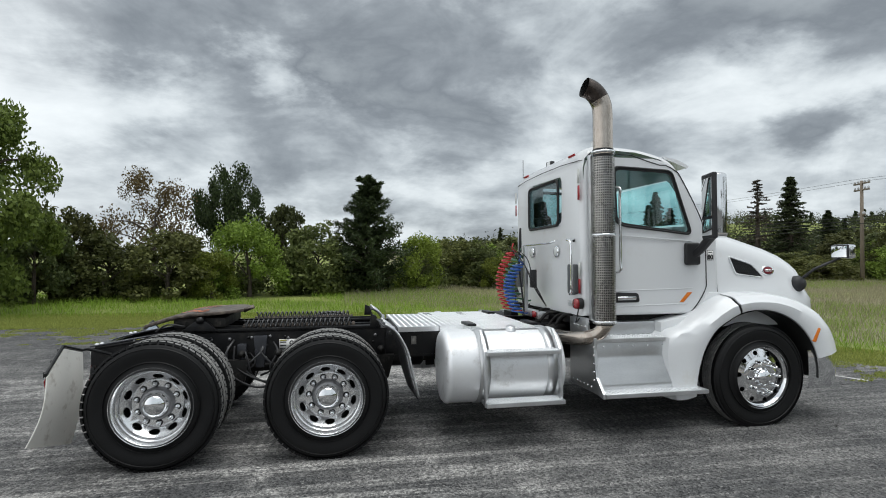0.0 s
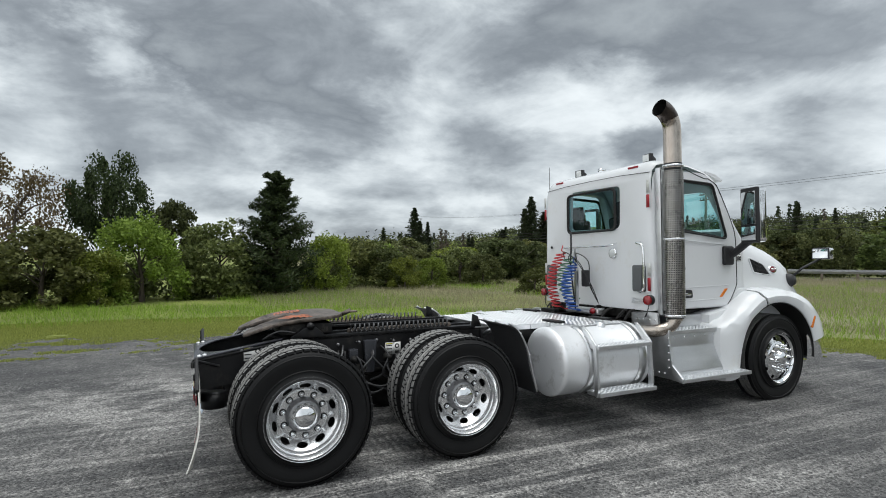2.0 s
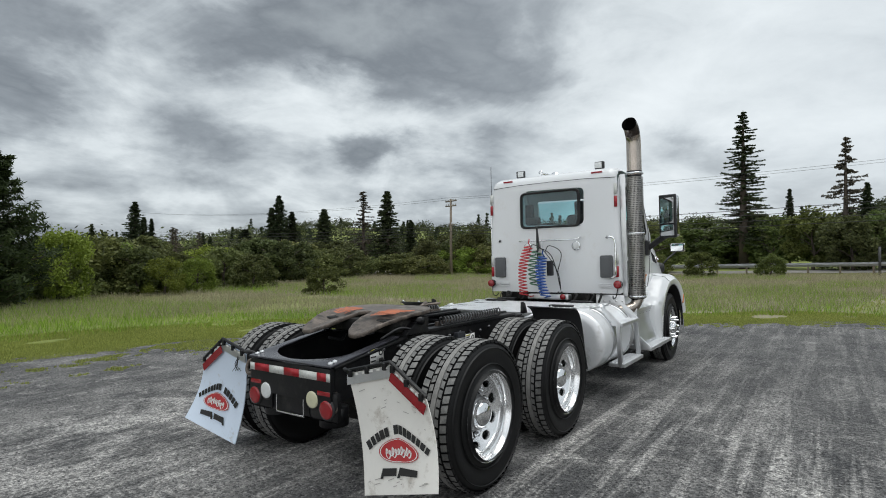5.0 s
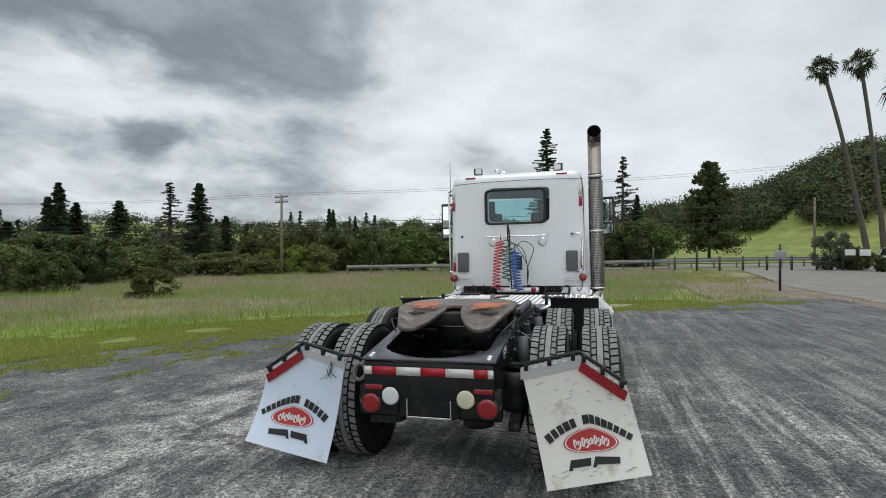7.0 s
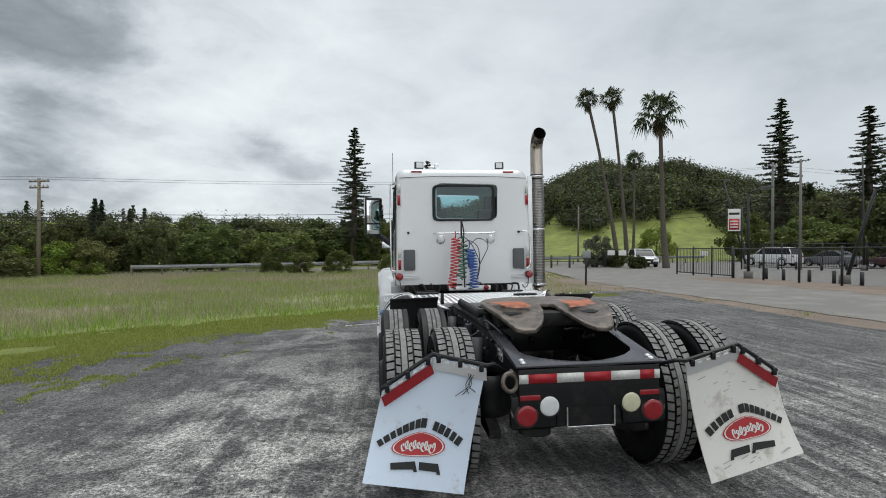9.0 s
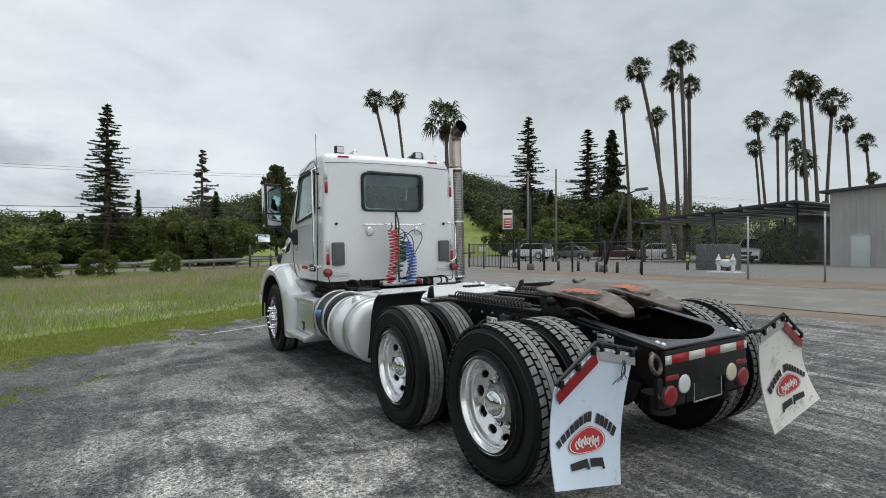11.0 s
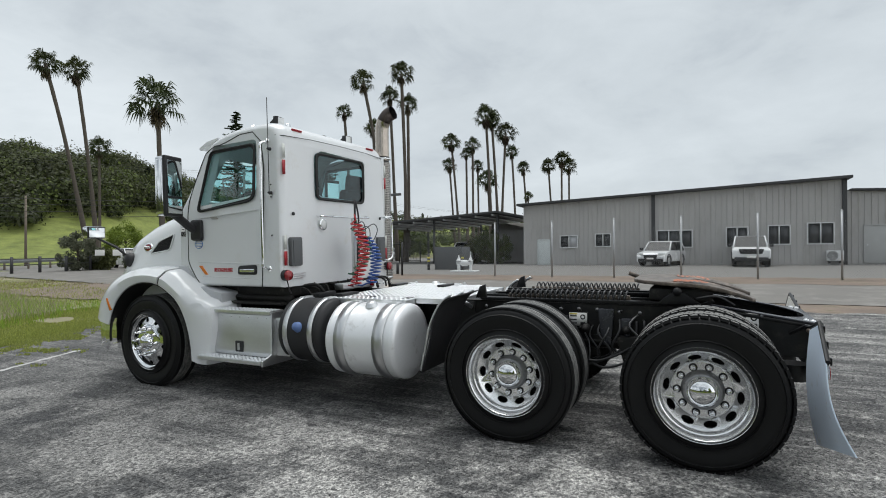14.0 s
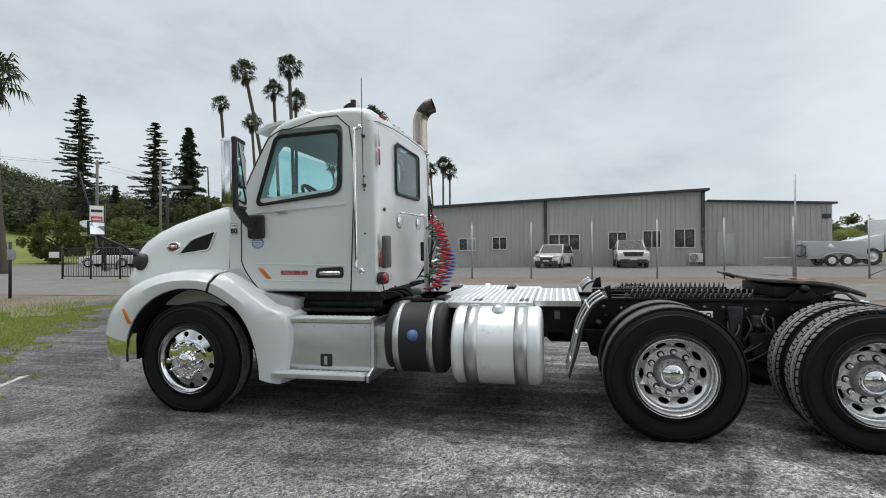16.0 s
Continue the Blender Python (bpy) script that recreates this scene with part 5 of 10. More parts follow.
def drum(name, label, x0, x1, y, z, r, mat, straps, strap_mat):
    bm = lump()
    e = 0.055
    lathe(bm, (x0, y, z), (1, 0, 0), [(0.012, 0), (0.004, r * 0.45), (0.0, r * 0.72), (0.010, r * 0.93), (0.03, r), (e, r + 0.004), (e + 0.008, r), (x1 - x0 - e - 0.008, r), (x1 - x0 - e, r + 0.004), (x1 - x0 - 0.03, r), (x1 - x0 - 0.010, r * 0.93), (x1 - x0, r * 0.72), (x1 - x0 - 0.004, r * 0.45), (x1 - x0 - 0.012, 0)], 56)
    t = part(name, bm, mat, truck, label)
    for sx, sw in straps:
        bm = lump()
        lathe(bm, (sx, y, z), (1, 0, 0), [(-sw / 2, r + 0.002), (-sw / 2, r + 0.010), (sw / 2, r + 0.010), (sw / 2, r + 0.002)], 56)
        part("strap", bm, strap_mat, t, "bright tank strap")
        sd = 1 if y > 0 else -1
        bm = lump()
        box(bm, (sx - 0.045, min(sd * 0.44, sd * 0.72), z + r - 0.05), (sx + 0.045, max(sd * 0.44, sd * 0.72), z + r + 0.03), 0.01)
        box(bm, (sx - 0.05, min(sd * 0.44, sd * 0.50), z - 0.22), (sx + 0.05, max(sd * 0.44, sd * 0.50), z + r), 0.01)
        part("tank_bracket", bm, M["frame"], t, "black tank bracket")
        bm = lump()
        box(bm, (sx - 0.035, sd * 0.86 - 0.07, z + r * 0.985 - 0.02), (sx + 0.035, sd * 0.86 + 0.05, z + r + 0.014), 0.004)
        part("strap_buckle", bm, M["alu"], t)
    return t


tl = drum("fuel_tank", "round bare aluminium fuel tank with two straps", 1.62, 2.36, 0.86, 0.635, 0.325, M["tank"], ((1.79, 0.105), (2.19, 0.105)), M["strap"])
bm = lump()
lathe(bm, (1.98, 0.965, 0.935), (0, 0.35, 1), [(0, 0.055), (0.02, 0.055), (0.022, 0.045), (0.045, 0.043), (0.05, 0.0)], 20)
part("filler_cap", bm, M["alu"], tl, "aluminium filler cap")
td = drum("def_tank", "black round fluid tank with two bright straps", 2.42, 2.93, 0.86, 0.685, 0.300, M["plastic"], ((2.53, 0.05), (2.82, 0.05)), M["alu"])
bm = lump()
lathe(bm, (2.67, 1.145, 0.745), (0, 1, 0.35), [(0, 0.05), (0.02, 0.046), (0.03, 0.038), (0.05, 0.036), (0.052, 0)], 18)
part("filler_cap", bm, M["cap_blue"], td, "blue plastic filler cap")
tr = drum("fuel_tank", "long round aluminium fuel tank carrying step brackets", 1.66, 2.76, -0.86, 0.655, 0.330, M["tank"], ((2.0, 0.09), (2.62, 0.09)), M["strap"])
bm = lump()
lathe(bm, (2.31, -0.93, 0.965), (0, -0.3, 1), [(0, 0.055), (0.02, 0.055), (0.022, 0.045), (0.045, 0.043), (0.05, 0.0)], 20)
part("filler_cap", bm, M["alu"], tr, "aluminium filler cap")


def grip(bm, lo, hi, pitch=0.045):
    """Raised grip buttons over a step top."""
    x = lo[0] + pitch / 2
    row = 0
    while x < hi[0]:
        y = min(lo[1], hi[1]) + pitch * (0.35 + 0.3 * (row % 2))
        while y < max(lo[1], hi[1]) - 0.01:
            lathe(bm, (x, y, hi[2]), (0, 0, 1), [(0, 0.013), (0.005, 0.010), (0.005, 0.006), (0.001, 0.004)], 6)
            y += pitch
        x += pitch * 0.62
        row += 1


def step(name, x0, x1, y0, y1, z0, z1, parent, label):
    bm = lump()
    ya, yb = min(y0, y1), max(y0, y1)
    box(bm, (x0, ya, z0), (x1, yb, z1), 0.006)
    grip(bm, (x0 + 0.02, ya + 0.005, z1), (x1 - 0.02, yb - 0.005, z1), 0.042)
    return part(name, bm, M["tread_plate"], parent, label, smooth=False)


# tank steps on the right
for sx in (1.985, 2.665):
    bm = lump()
    prism(bm, [(-1.08, 1.0), (-1.05, 1.0), (-1.12, 0.88), (-1.215, 0.80), (-1.225, 0.40), (-1.25, 0.36), (-1.26, 0.36), (-1.28, 0.44), (-1.255, 0.84), (-1.15, 0.95)], "x", sx - 0.012, sx + 0.012, 0.003)
    part("step_bracket", bm, M["alu"], tr)
step("tank_step", 1.99, 2.66, -1.13, -1.28, 0.80, 0.835, tr, "perforated aluminium tank step")
step("tank_step", 1.98, 2.69, -1.12, -1.30, 0.365, 0.405, tr, "perforated aluminium tank step")

# -- deck plates behind the cab --
for x0, x1, y0, y1, z in ((1.30, 1.70, -0.60, 0.66, 0.990), (1.705, 2.60, -0.60, 0.58, 0.990), (1.94, 2.60, -0.945, -0.605, 0.992), (1.705, 2.53, 0.585, 0.83, 0.988)):
    bm = lump()
    box(bm, (x0, y0, z - 0.05), (x1, y1, z), 0.004)
    n = int((y1 - y0) / 0.062)
    for k in range(n):
        y = y0 + (k + 0.5) * (y1 - y0) / n
        m = int((x1 - x0) / 0.05)
        for j in range(m):
            x = x0 + (j + 0.5) * (x1 - x0) / m
            lathe(bm, (x, y, z), (0, 0, 1), [(0, 0.016), (0.0025, 0.013), (0.0025, 0.008), (0.0005, 0.006)], 6)
    part("deck_plate", bm, M["tread_plate"], truck, "bright perforated aluminium deck plate", smooth=False)

# -- step boxes under the doors --
bm = lump()
prism(bm, [(0.70, 0.42), (1.10, 0.42), (1.115, 0.46), (1.10, 0.83), (0.70, 0.83)], "x", 3.05, 3.86, 0.012)
bl = part("step_box", bm, M["alu"], truck, "brushed aluminium battery box step under the door")
step("upper_step", 3.03, 3.88, 0.95, 1.13, 0.835, 0.872, bl, "perforated step tread")
step("lower_step", 3.06, 3.91, 1.09, 1.24, 0.375, 0.415, bl, "perforated step tread")
bm = lump()
prism(bm, [(0.70, 0.36), (1.245, 0.365), (1.245, 0.42), (1.125, 0.46), (1.115, 0.86), (0.70, 0.86)], "x", 3.02, 3.045, 0.004)
part("step_end", bm, M["alu"], bl)
bm = lump()
box(bm, (2.86, 0.70, 0.44), (3.02, 1.06, 0.80), 0.01)
part("side_box", bm, M["alu"], bl)
bm = lump()
box(bm, (3.40, 1.100, 0.455), (3.51, 1.122, 0.565), 0.014)
lb = part("box_latch", bm, M["plastic"], truck, "black paddle latch")
bm = lump()
box(bm, (3.44, 1.122, 0.475), (3.47, 1.130, 0.545), 0.006)
part("latch_paddle", bm, M["alu"], lb)
for k in range(7):
    for z in (0.80,):
        bm = lump()
        lathe(bm, (3.10 + 0.118 * k, 1.100, z), (0, 1, 0), [(0, 0.007), (0.005, 0.006), (0.006, 0)], 8)
        part("rivet", bm, M["chrome"], bl)

bm = lump()
prism(bm, [(-0.70, 0.42), (-1.16, 0.42), (-1.165, 0.47), (-1.10, 0.72), (-1.10, 0.86), (-0.70, 0.86)], "x", 3.08, 3.97, 0.012)
br = part("step_box", bm, M["alu"], truck, "brushed aluminium step box under the passenger door")
step("upper_step", 3.07, 3.98, -0.92, -1.13, 0.855, 0.895, br, "perforated step tread")
step("lower_step", 3.08, 4.10, -1.13, -1.30, 0.385, 0.425, br, "perforated step tread")
bm = lump()
box(bm, (3.25, -0.92, 0.895), (3.82, -0.72, 1.02), 0.01)
part("upper_box", bm, M["alu"], br)
bm = lump()
prism(bm, [(-0.62, 0.40), (-1.18, 0.40), (-1.30, 0.385), (-1.30, 0.43), (-1.17, 0.55), (-1.13, 0.80), (-1.14, 0.90), (-1.00, 0.95), (-0.98, 1.07), (-0.62, 1.07)], "x", 3.045, 3.075, 0.004)
se = part("step_end", bm, M["alu"], truck, "riveted aluminium end plate")
random.seed(5)
for y, z in [(-0.70 - 0.075 * k, 0.45 + 0.0 * k) for k in range(6)] + [(-1.13, 0.52 + 0.075 * k) for k in range(5)] + [(-0.72 - 0.06 * k, 0.86) for k in range(6)] + [(-0.72 - 0.08 * k, 0.99) for k in range(4)]:
    bm = lump()
    lathe(bm, (3.045, y, z), (-1, 0, 0), [(0, 0.011), (0.007, 0.009), (0.009, 0)], 8)
    part("rivet", bm, M["chrome"], se)
for k in range(6):
    bm = lump()
    lathe(bm, (3.16 + 0.15 * k, -1.100, 0.82), (0, -1, 0), [(0, 0.009), (0.005, 0.008), (0.006, 0)], 8)
    part("rivet", bm, M["chrome"], br)

# -- cab --
CAB_Y, CAB_X = 0.965, 3.03
side_win = rounded([(4.185, 1.875), (3.99, 2.50), (3.365, 2.525), (3.365, 2.0), (3.44, 1.955)], 0.06)


def grow(pts, d):
    cx, cy = sum(p[0] for p in pts) / len(pts), sum(p[1] for p in pts) / len(pts)
    return [(cx + (x - cx) * (1 + d / max(0.05, math.hypot(x - cx, y - cy))), cy + (y - cy) * (1 + d / max(0.05, math.hypot(x - cx, y - cy)))) for x, y in pts]


shell = [(3.03, 1.085), (4.18, 1.085), (4.34, 1.16), (4.49, 1.24), (4.49, 1.86), (4.44, 1.93), (4.28, 2.16), (4.09, 2.50), (4.03, 2.585), (3.93, 2.65), (3.66, 2.715), (3.30, 2.735), (3.14, 2.71), (3.06, 2.64), (3.03, 2.53)]
outline = shell[:5] + [(p.x, p.y) for p in smooth_path([(x, z, 0) for x, z in shell[5:]], 5)]


def inward(pts):
    """Unit directions into a closed outline that runs anticlockwise."""
    out = []
    for k in range(len(pts)):
        a, b = Vector(pts[k - 1]), Vector(pts[(k + 1) % len(pts)])
        d = b - a
        out.append(Vector((-d.y, d.x)).normalized())
    return out


bm = lump()
into = inward(outline)
rows = []
for s in (-1, 1):
    turn = [(s * q, q) for q in (0.0, 8.0, 20.0, 35.0, 50.0, 65.0, 80.0, 90.0)]
    turn = turn[::-1] if s < 0 else turn
    depth = [0.040 + 0.030 * max(0.0, min(1.0, (z - 2.42) / 0.22)) for x, z in outline]
    flat = [(x + n.x * (d + 0.012), s * CAB_Y, z + n.y * (d + 0.012)) for (x, z), n, d in zip(outline, into, depth)]
    if s < 0:
        rows.append([bm.verts.new(p) for p in flat])
    for _, q in turn:
        ring_ = []
        for (x, z), n, dp in zip(outline, into, depth):
            # tight edges low down, a broad soft shoulder along the roof
            rad = 0.045 + 0.085 * max(0.0, min(1.0, (z - 2.42) / 0.22))
            d = dp * (1 - math.cos(radians(q)))
            ring_.append(bm.verts.new((x + n.x * d, s * (CAB_Y - rad * (1 - math.sin(radians(q)))), z + n.y * d)))
        rows.append(ring_)
    if s > 0:
        rows.append([bm.verts.new(p) for p in flat])
for ra, rb in zip(rows, rows[1:]):
    bridge(bm, ra, rb)
cap(bm, rows[0], flip=True)
cap(bm, rows[-1])
bmesh.ops.recalc_face_normals(bm, faces=bm.faces)
for v in bm.verts:
    # slight tumblehome above the belt, crowned roof and a softly bowed back
    if v.co.z > 1.9:
        v.co.y *= 1 - 0.035 * ((v.co.z - 1.9) / 0.8)
    if v.co.z > 2.55:
        v.co.z += 0.035 * (1 - (v.co.y / 0.95) ** 2)
    if v.co.x < 3.2:
        v.co.x -= 0.018 * (1 - (v.co.y / 0.95) ** 2)
cab = part("cab", bm, M["white"], truck, "white painted day cab shell")
cuts = []
bm = lump()
inner_prof = [(3.075, 1.15), (4.30, 1.15), (4.44, 1.25), (4.44, 1.84), (4.39, 1.90), (4.235, 2.13), (4.05, 2.46), (3.98, 2.55), (3.90, 2.60), (3.64, 2.665), (3.30, 2.685), (3.16, 2.66), (3.10, 2.60), (3.075, 2.50)]
prism(bm, inner_prof, "y", -0.875, 0.875)
cuts.append(bm)
for s in (1, -1):
    bm = lump()
    prism(bm, side_win, "y", s * 0.80, s * 1.1)
    cuts.append(bm)
bm = lump()
prism(bm, rounded([(-0.435, 1.985), (0.435, 1.985), (0.435, 2.475), (-0.435, 2.475)], 0.07), "x", 2.9, 3.2)
cuts.append(bm)
bm = lump()
ws = [(-0.80, 0.06), (0.80, 0.06), (0.74, 0.60), (-0.74, 0.60)]
u_ws = (Vector((4.06, 0, 2.55)) - Vector((4.42, 0, 1.95))).normalized()
n_ws = Vector((u_ws.z, 0, -u_ws.x))
base_ws = Vector((4.435, 0, 1.93))
ra = [bm.verts.new(base_ws + Vector((0, y, 0)) + u_ws * t - n_ws * 0.2) for y, t in rounded(ws, 0.06)]
rb = [bm.verts.new(base_ws + Vector((0, y, 0)) + u_ws * t + n_ws * 0.2) for y, t in rounded(ws, 0.06)]
bridge(bm, ra, rb)
cap(bm, ra, flip=True)
cap(bm, rb)
bmesh.ops.recalc_face_normals(bm, faces=bm.faces)
cuts.append(bm)
carve(cab, cuts)
for p in cab.data.polygons:
    p.use_smooth = True
cab.data.set_sharp_from_angle(angle=radians(28))

# glass, with black seals
for s in (1, -1):
    bm = lump()
    prism(bm, grow(side_win, 0.012), "y", s * 0.950, s * 0.955)
    for v in bm.verts:
        v.co.y *= 1 - 0.035 * max(0, (v.co.z - 1.9) / 0.8)
    g = part("side_window", bm, M["window"], truck, "green tinted door window")
    g.visible_shadow = False
    bm = lump()
    tube(bm, [(x, s * (CAB_Y + 0.004) * (1 - 0.035 * max(0, (z - 1.9) / 0.8)), z) for x, z in grow(side_win, 0.004)], 0.011, 8, closed=True)
    rim_ = [[bm.verts.new((x, s * (CAB_Y + 0.003) * (1 - 0.035 * max(0, (z - 1.9) / 0.8)), z)) for x, z in grow(side_win, d)] for d in (0.008, -0.030)]
    bridge(bm, *rim_)
    part("window_seal", bm, M["seal"], g, "black rubber window seal")
rear_win = rounded([(-0.435, 1.985), (0.435, 1.985), (0.435, 2.475), (-0.435, 2.475)], 0.07)
bm = lump()
prism(bm, grow(rear_win, 0.012), "x", 3.020, 3.025)
g = part("rear_window", bm, M["window_dark"], truck, "smoked rear window")
g.visible_shadow = False
bm = lump()
tube(bm, [(3.006 + 0.018 * (y / 0.95) ** 2, y, z) for y, z in rear_win], 0.011, 8, closed=True)
bridge(bm, *[[bm.verts.new((3.004 + 0.018 * (y / 0.95) ** 2, y, z)) for y, z in grow(rear_win, d)] for d in (0.010, -0.034)])
part("window_seal", bm, M["seal"], g, "black rubber window seal")
bm = lump()
bm.faces.new([bm.verts.new(base_ws + Vector((0, y, 0)) + u_ws * t - n_ws * 0.02) for y, t in grow(rounded(ws, 0.06), 0.015)])
g = part("windscreen", bm, M["windscreen"], truck, "large curved windscreen")
g.visible_shadow = False

# doors: panel, gaps, handles, grab bars
door_line = [(4.135, 1.072), (4.24, 1.18), (4.335, 1.33), (4.345, 1.45), (4.335, 1.88), (4.27, 2.10), (4.09, 2.45), (4.03, 2.51), (3.95, 2.55), (3.86, 2.56), (3.28, 2.545), (3.28, 1.072)]
for s in (1, -1):
    bm = lump()
    tube(bm, [(x, s * (CAB_Y + 0.0005) * (1 - 0.035 * max(0, (z - 1.9) / 0.8)), z) for x, z in smooth_path([(a, b, 0) for a, b in door_line], 4) and [(p.x, p.y) for p in smooth_path([(a, b, 0) for a, b in door_line], 4)]], 0.0055, 6)
    door = part("door_gap", bm, M["seal"], truck, "dark shut line round the door")
    # pressed creases on the door
    y = s * (CAB_Y - 0.004)
    for za, zb, xa in ((1.335, 1.315, 4.20), (1.185, 1.165, 4.13), (1.80, 1.86, 4.19)):
        bm = lump()
        prism(bm, [(xa, za), (3.32, zb), (3.32, zb + 0.010), (xa, za + 0.010)], "y", y, y + s * 0.008, 0.003)
        part("door_crease", bm, M["white"], truck, "pressed door crease")
    bm = lump()
    prism(bm, rounded([(3.345, 1.21), (3.615, 1.21), (3.60, 1.30), (3.345, 1.31)], 0.03), "y", s * (CAB_Y - 0.02), s * (CAB_Y + 0.006), 0.004)
    dh = part("door_handle", bm, M["plastic"], truck, "black recessed door handle with chrome pull")
    bm = lump()
    box(bm, (3.37, min(s * (CAB_Y + 0.004), s * (CAB_Y + 0.024)), 1.235), (3.57, max(s * (CAB_Y + 0.004), s * (CAB_Y + 0.024)), 1.268), 0.010, 3)
    part("pull", bm, M["chrome"], dh, "chrome pull")
    bm = lump()
    prism(bm, [(4.135, 1.30), (4.185, 1.30), (4.09, 1.205), (4.045, 1.205)], "y", s * (CAB_Y - 0.002), s * (CAB_Y + 0.006), 0.002)
    part("side_marker", bm, M["amber"], truck, "slanted amber side marker")
    # grab bar behind the door
    bm = lump()
    x, y = (3.20, s * (CAB_Y + 0.065)) if s > 0 else (3.36, s * (CAB_Y + 0.10))
    z0, z1 = (1.30, 2.50) if s > 0 else (1.52, 2.30)
    tube(bm, smooth_path([(x - 0.02, s * (CAB_Y - 0.02), z1 + 0.03), (x, y, z1), (x, y, z1 - 0.08), (x, y, (z0 + z1) / 2), (x, y, z0 + 0.08), (x, y, z0), (x - 0.02, s * (CAB_Y - 0.02), z0 - 0.03)], 4), 0.013, 10)
    for z in (z0 - 0.03, z1 + 0.03):
        lathe(bm, (x - 0.02, s * (CAB_Y - 0.003), z), (0, s, 0), [(0, 0.028), (0.006, 0.026), (0.014, 0.016)], 12)
    part("grab_bar", bm, M["chrome"], truck, "chrome grab bar")

# cowl panel sign and stickers
def plate_text(body, size, m, mat, parent, name, label, shear=0.0, squash=1.0):
    cu = bpy.data.curves.new(name, "FONT")
    cu.body, cu.size, cu.align_x, cu.align_y, cu.extrude, cu.offset = body, size, "CENTER", "CENTER", 0.0008, 0.0025 * size / 0.06
    tmp = new(name, cu)
    bpy.context.view_layer.update()
    me = bpy.data.meshes.new_from_object(tmp.evaluated_get(bpy.context.evaluated_depsgraph_get()))
    bpy.data.objects.remove(tmp)
    bpy.data.curves.remove(cu)
    me.materials.clear()
    me.materials.append(mat)
    ob = new(name, me)
    ob.parent = parent
    ob.matrix_basis = m @ Matrix.Diagonal((squash, 1, 1, 1))
    return tagged(ob, label)


def side_face(x, y, z, s):
    """Writing that faces out from the side s, reading the right way round."""
    return Matrix.Translation((x, y, z)) @ Matrix.Rotation(math.pi if s > 0 else 0, 4, "Z") @ Matrix.Rotation(math.pi / 2, 4, "X")


for s in (1, -1):
    x = 4.42 if s > 0 else 4.395
    bm = lump()
    box(bm, (x - 0.035, min(s * CAB_Y, s * (CAB_Y + 0.002)), 1.615), (x + 0.035, max(s * CAB_Y, s * (CAB_Y + 0.002)), 1.715))
    sg = part("sign", bm, M["ink"], truck, "small black and white number sign")
    bm = lump()
    box(bm, (x - 0.031, min(s * CAB_Y, s * (CAB_Y + 0.003)), 1.619), (x + 0.031, max(s * CAB_Y, s * (CAB_Y + 0.003)), 1.711))
    part("sign_face", bm, M["print_white"], sg)
    plate_text("80", 0.062, side_face(x, s * (CAB_Y + 0.0035), 1.645, s), M["ink"], sg, "sign_number", "black number 80")
    bm = lump()
    box(bm, (x - 0.022, min(s * CAB_Y, s * (CAB_Y + 0.0036)), 1.690), (x + 0.022, max(s * CAB_Y, s * (CAB_Y + 0.0036)), 1.700))
    part("sign_bar", bm, M["ink"], sg)
plate_text("FIRE EXTINGUISHER INSIDE", 0.052, side_face(3.82, CAB_Y + 0.002, 1.255, 1), M["print_red"], truck, "door_lettering", "red lettering on the driver door", squash=0.42)
bm = lump()
lathe(bm, (4.18, CAB_Y - 0.001, 1.53), (0, 1, 0), [(0.0, 0.062), (0.003, 0.062), (0.003, 0.0)], 28)
for v in bm.verts:
    v.co.z = 1.53 + (v.co.z - 1.53) * 0.8
st = part("round_sticker", bm, M["decal_blue"], truck, "round blue and white door sticker")
bm = lump()
for k, hw in ((-2, 0.03), (-1, 0.046), (0, 0.05), (1, 0.046), (2, 0.03)):
    box(bm, (4.18 - hw, CAB_Y + 0.002, 1.53 + k * 0.017 - 0.005), (4.18 + hw, CAB_Y + 0.0035, 1.53 + k * 0.017 + 0.005))
part("sticker_bars", bm, M["print_white"], st)
for x, z in ((3.95, 1.81), (3.93, 1.795)):
    bm = lump()
    box(bm, (x - 0.05, CAB_Y - 0.001, z - 0.004), (x + 0.05, CAB_Y + 0.0015, z + 0.004))
    part("small_print_bar", bm, M["decal_grey"], truck)

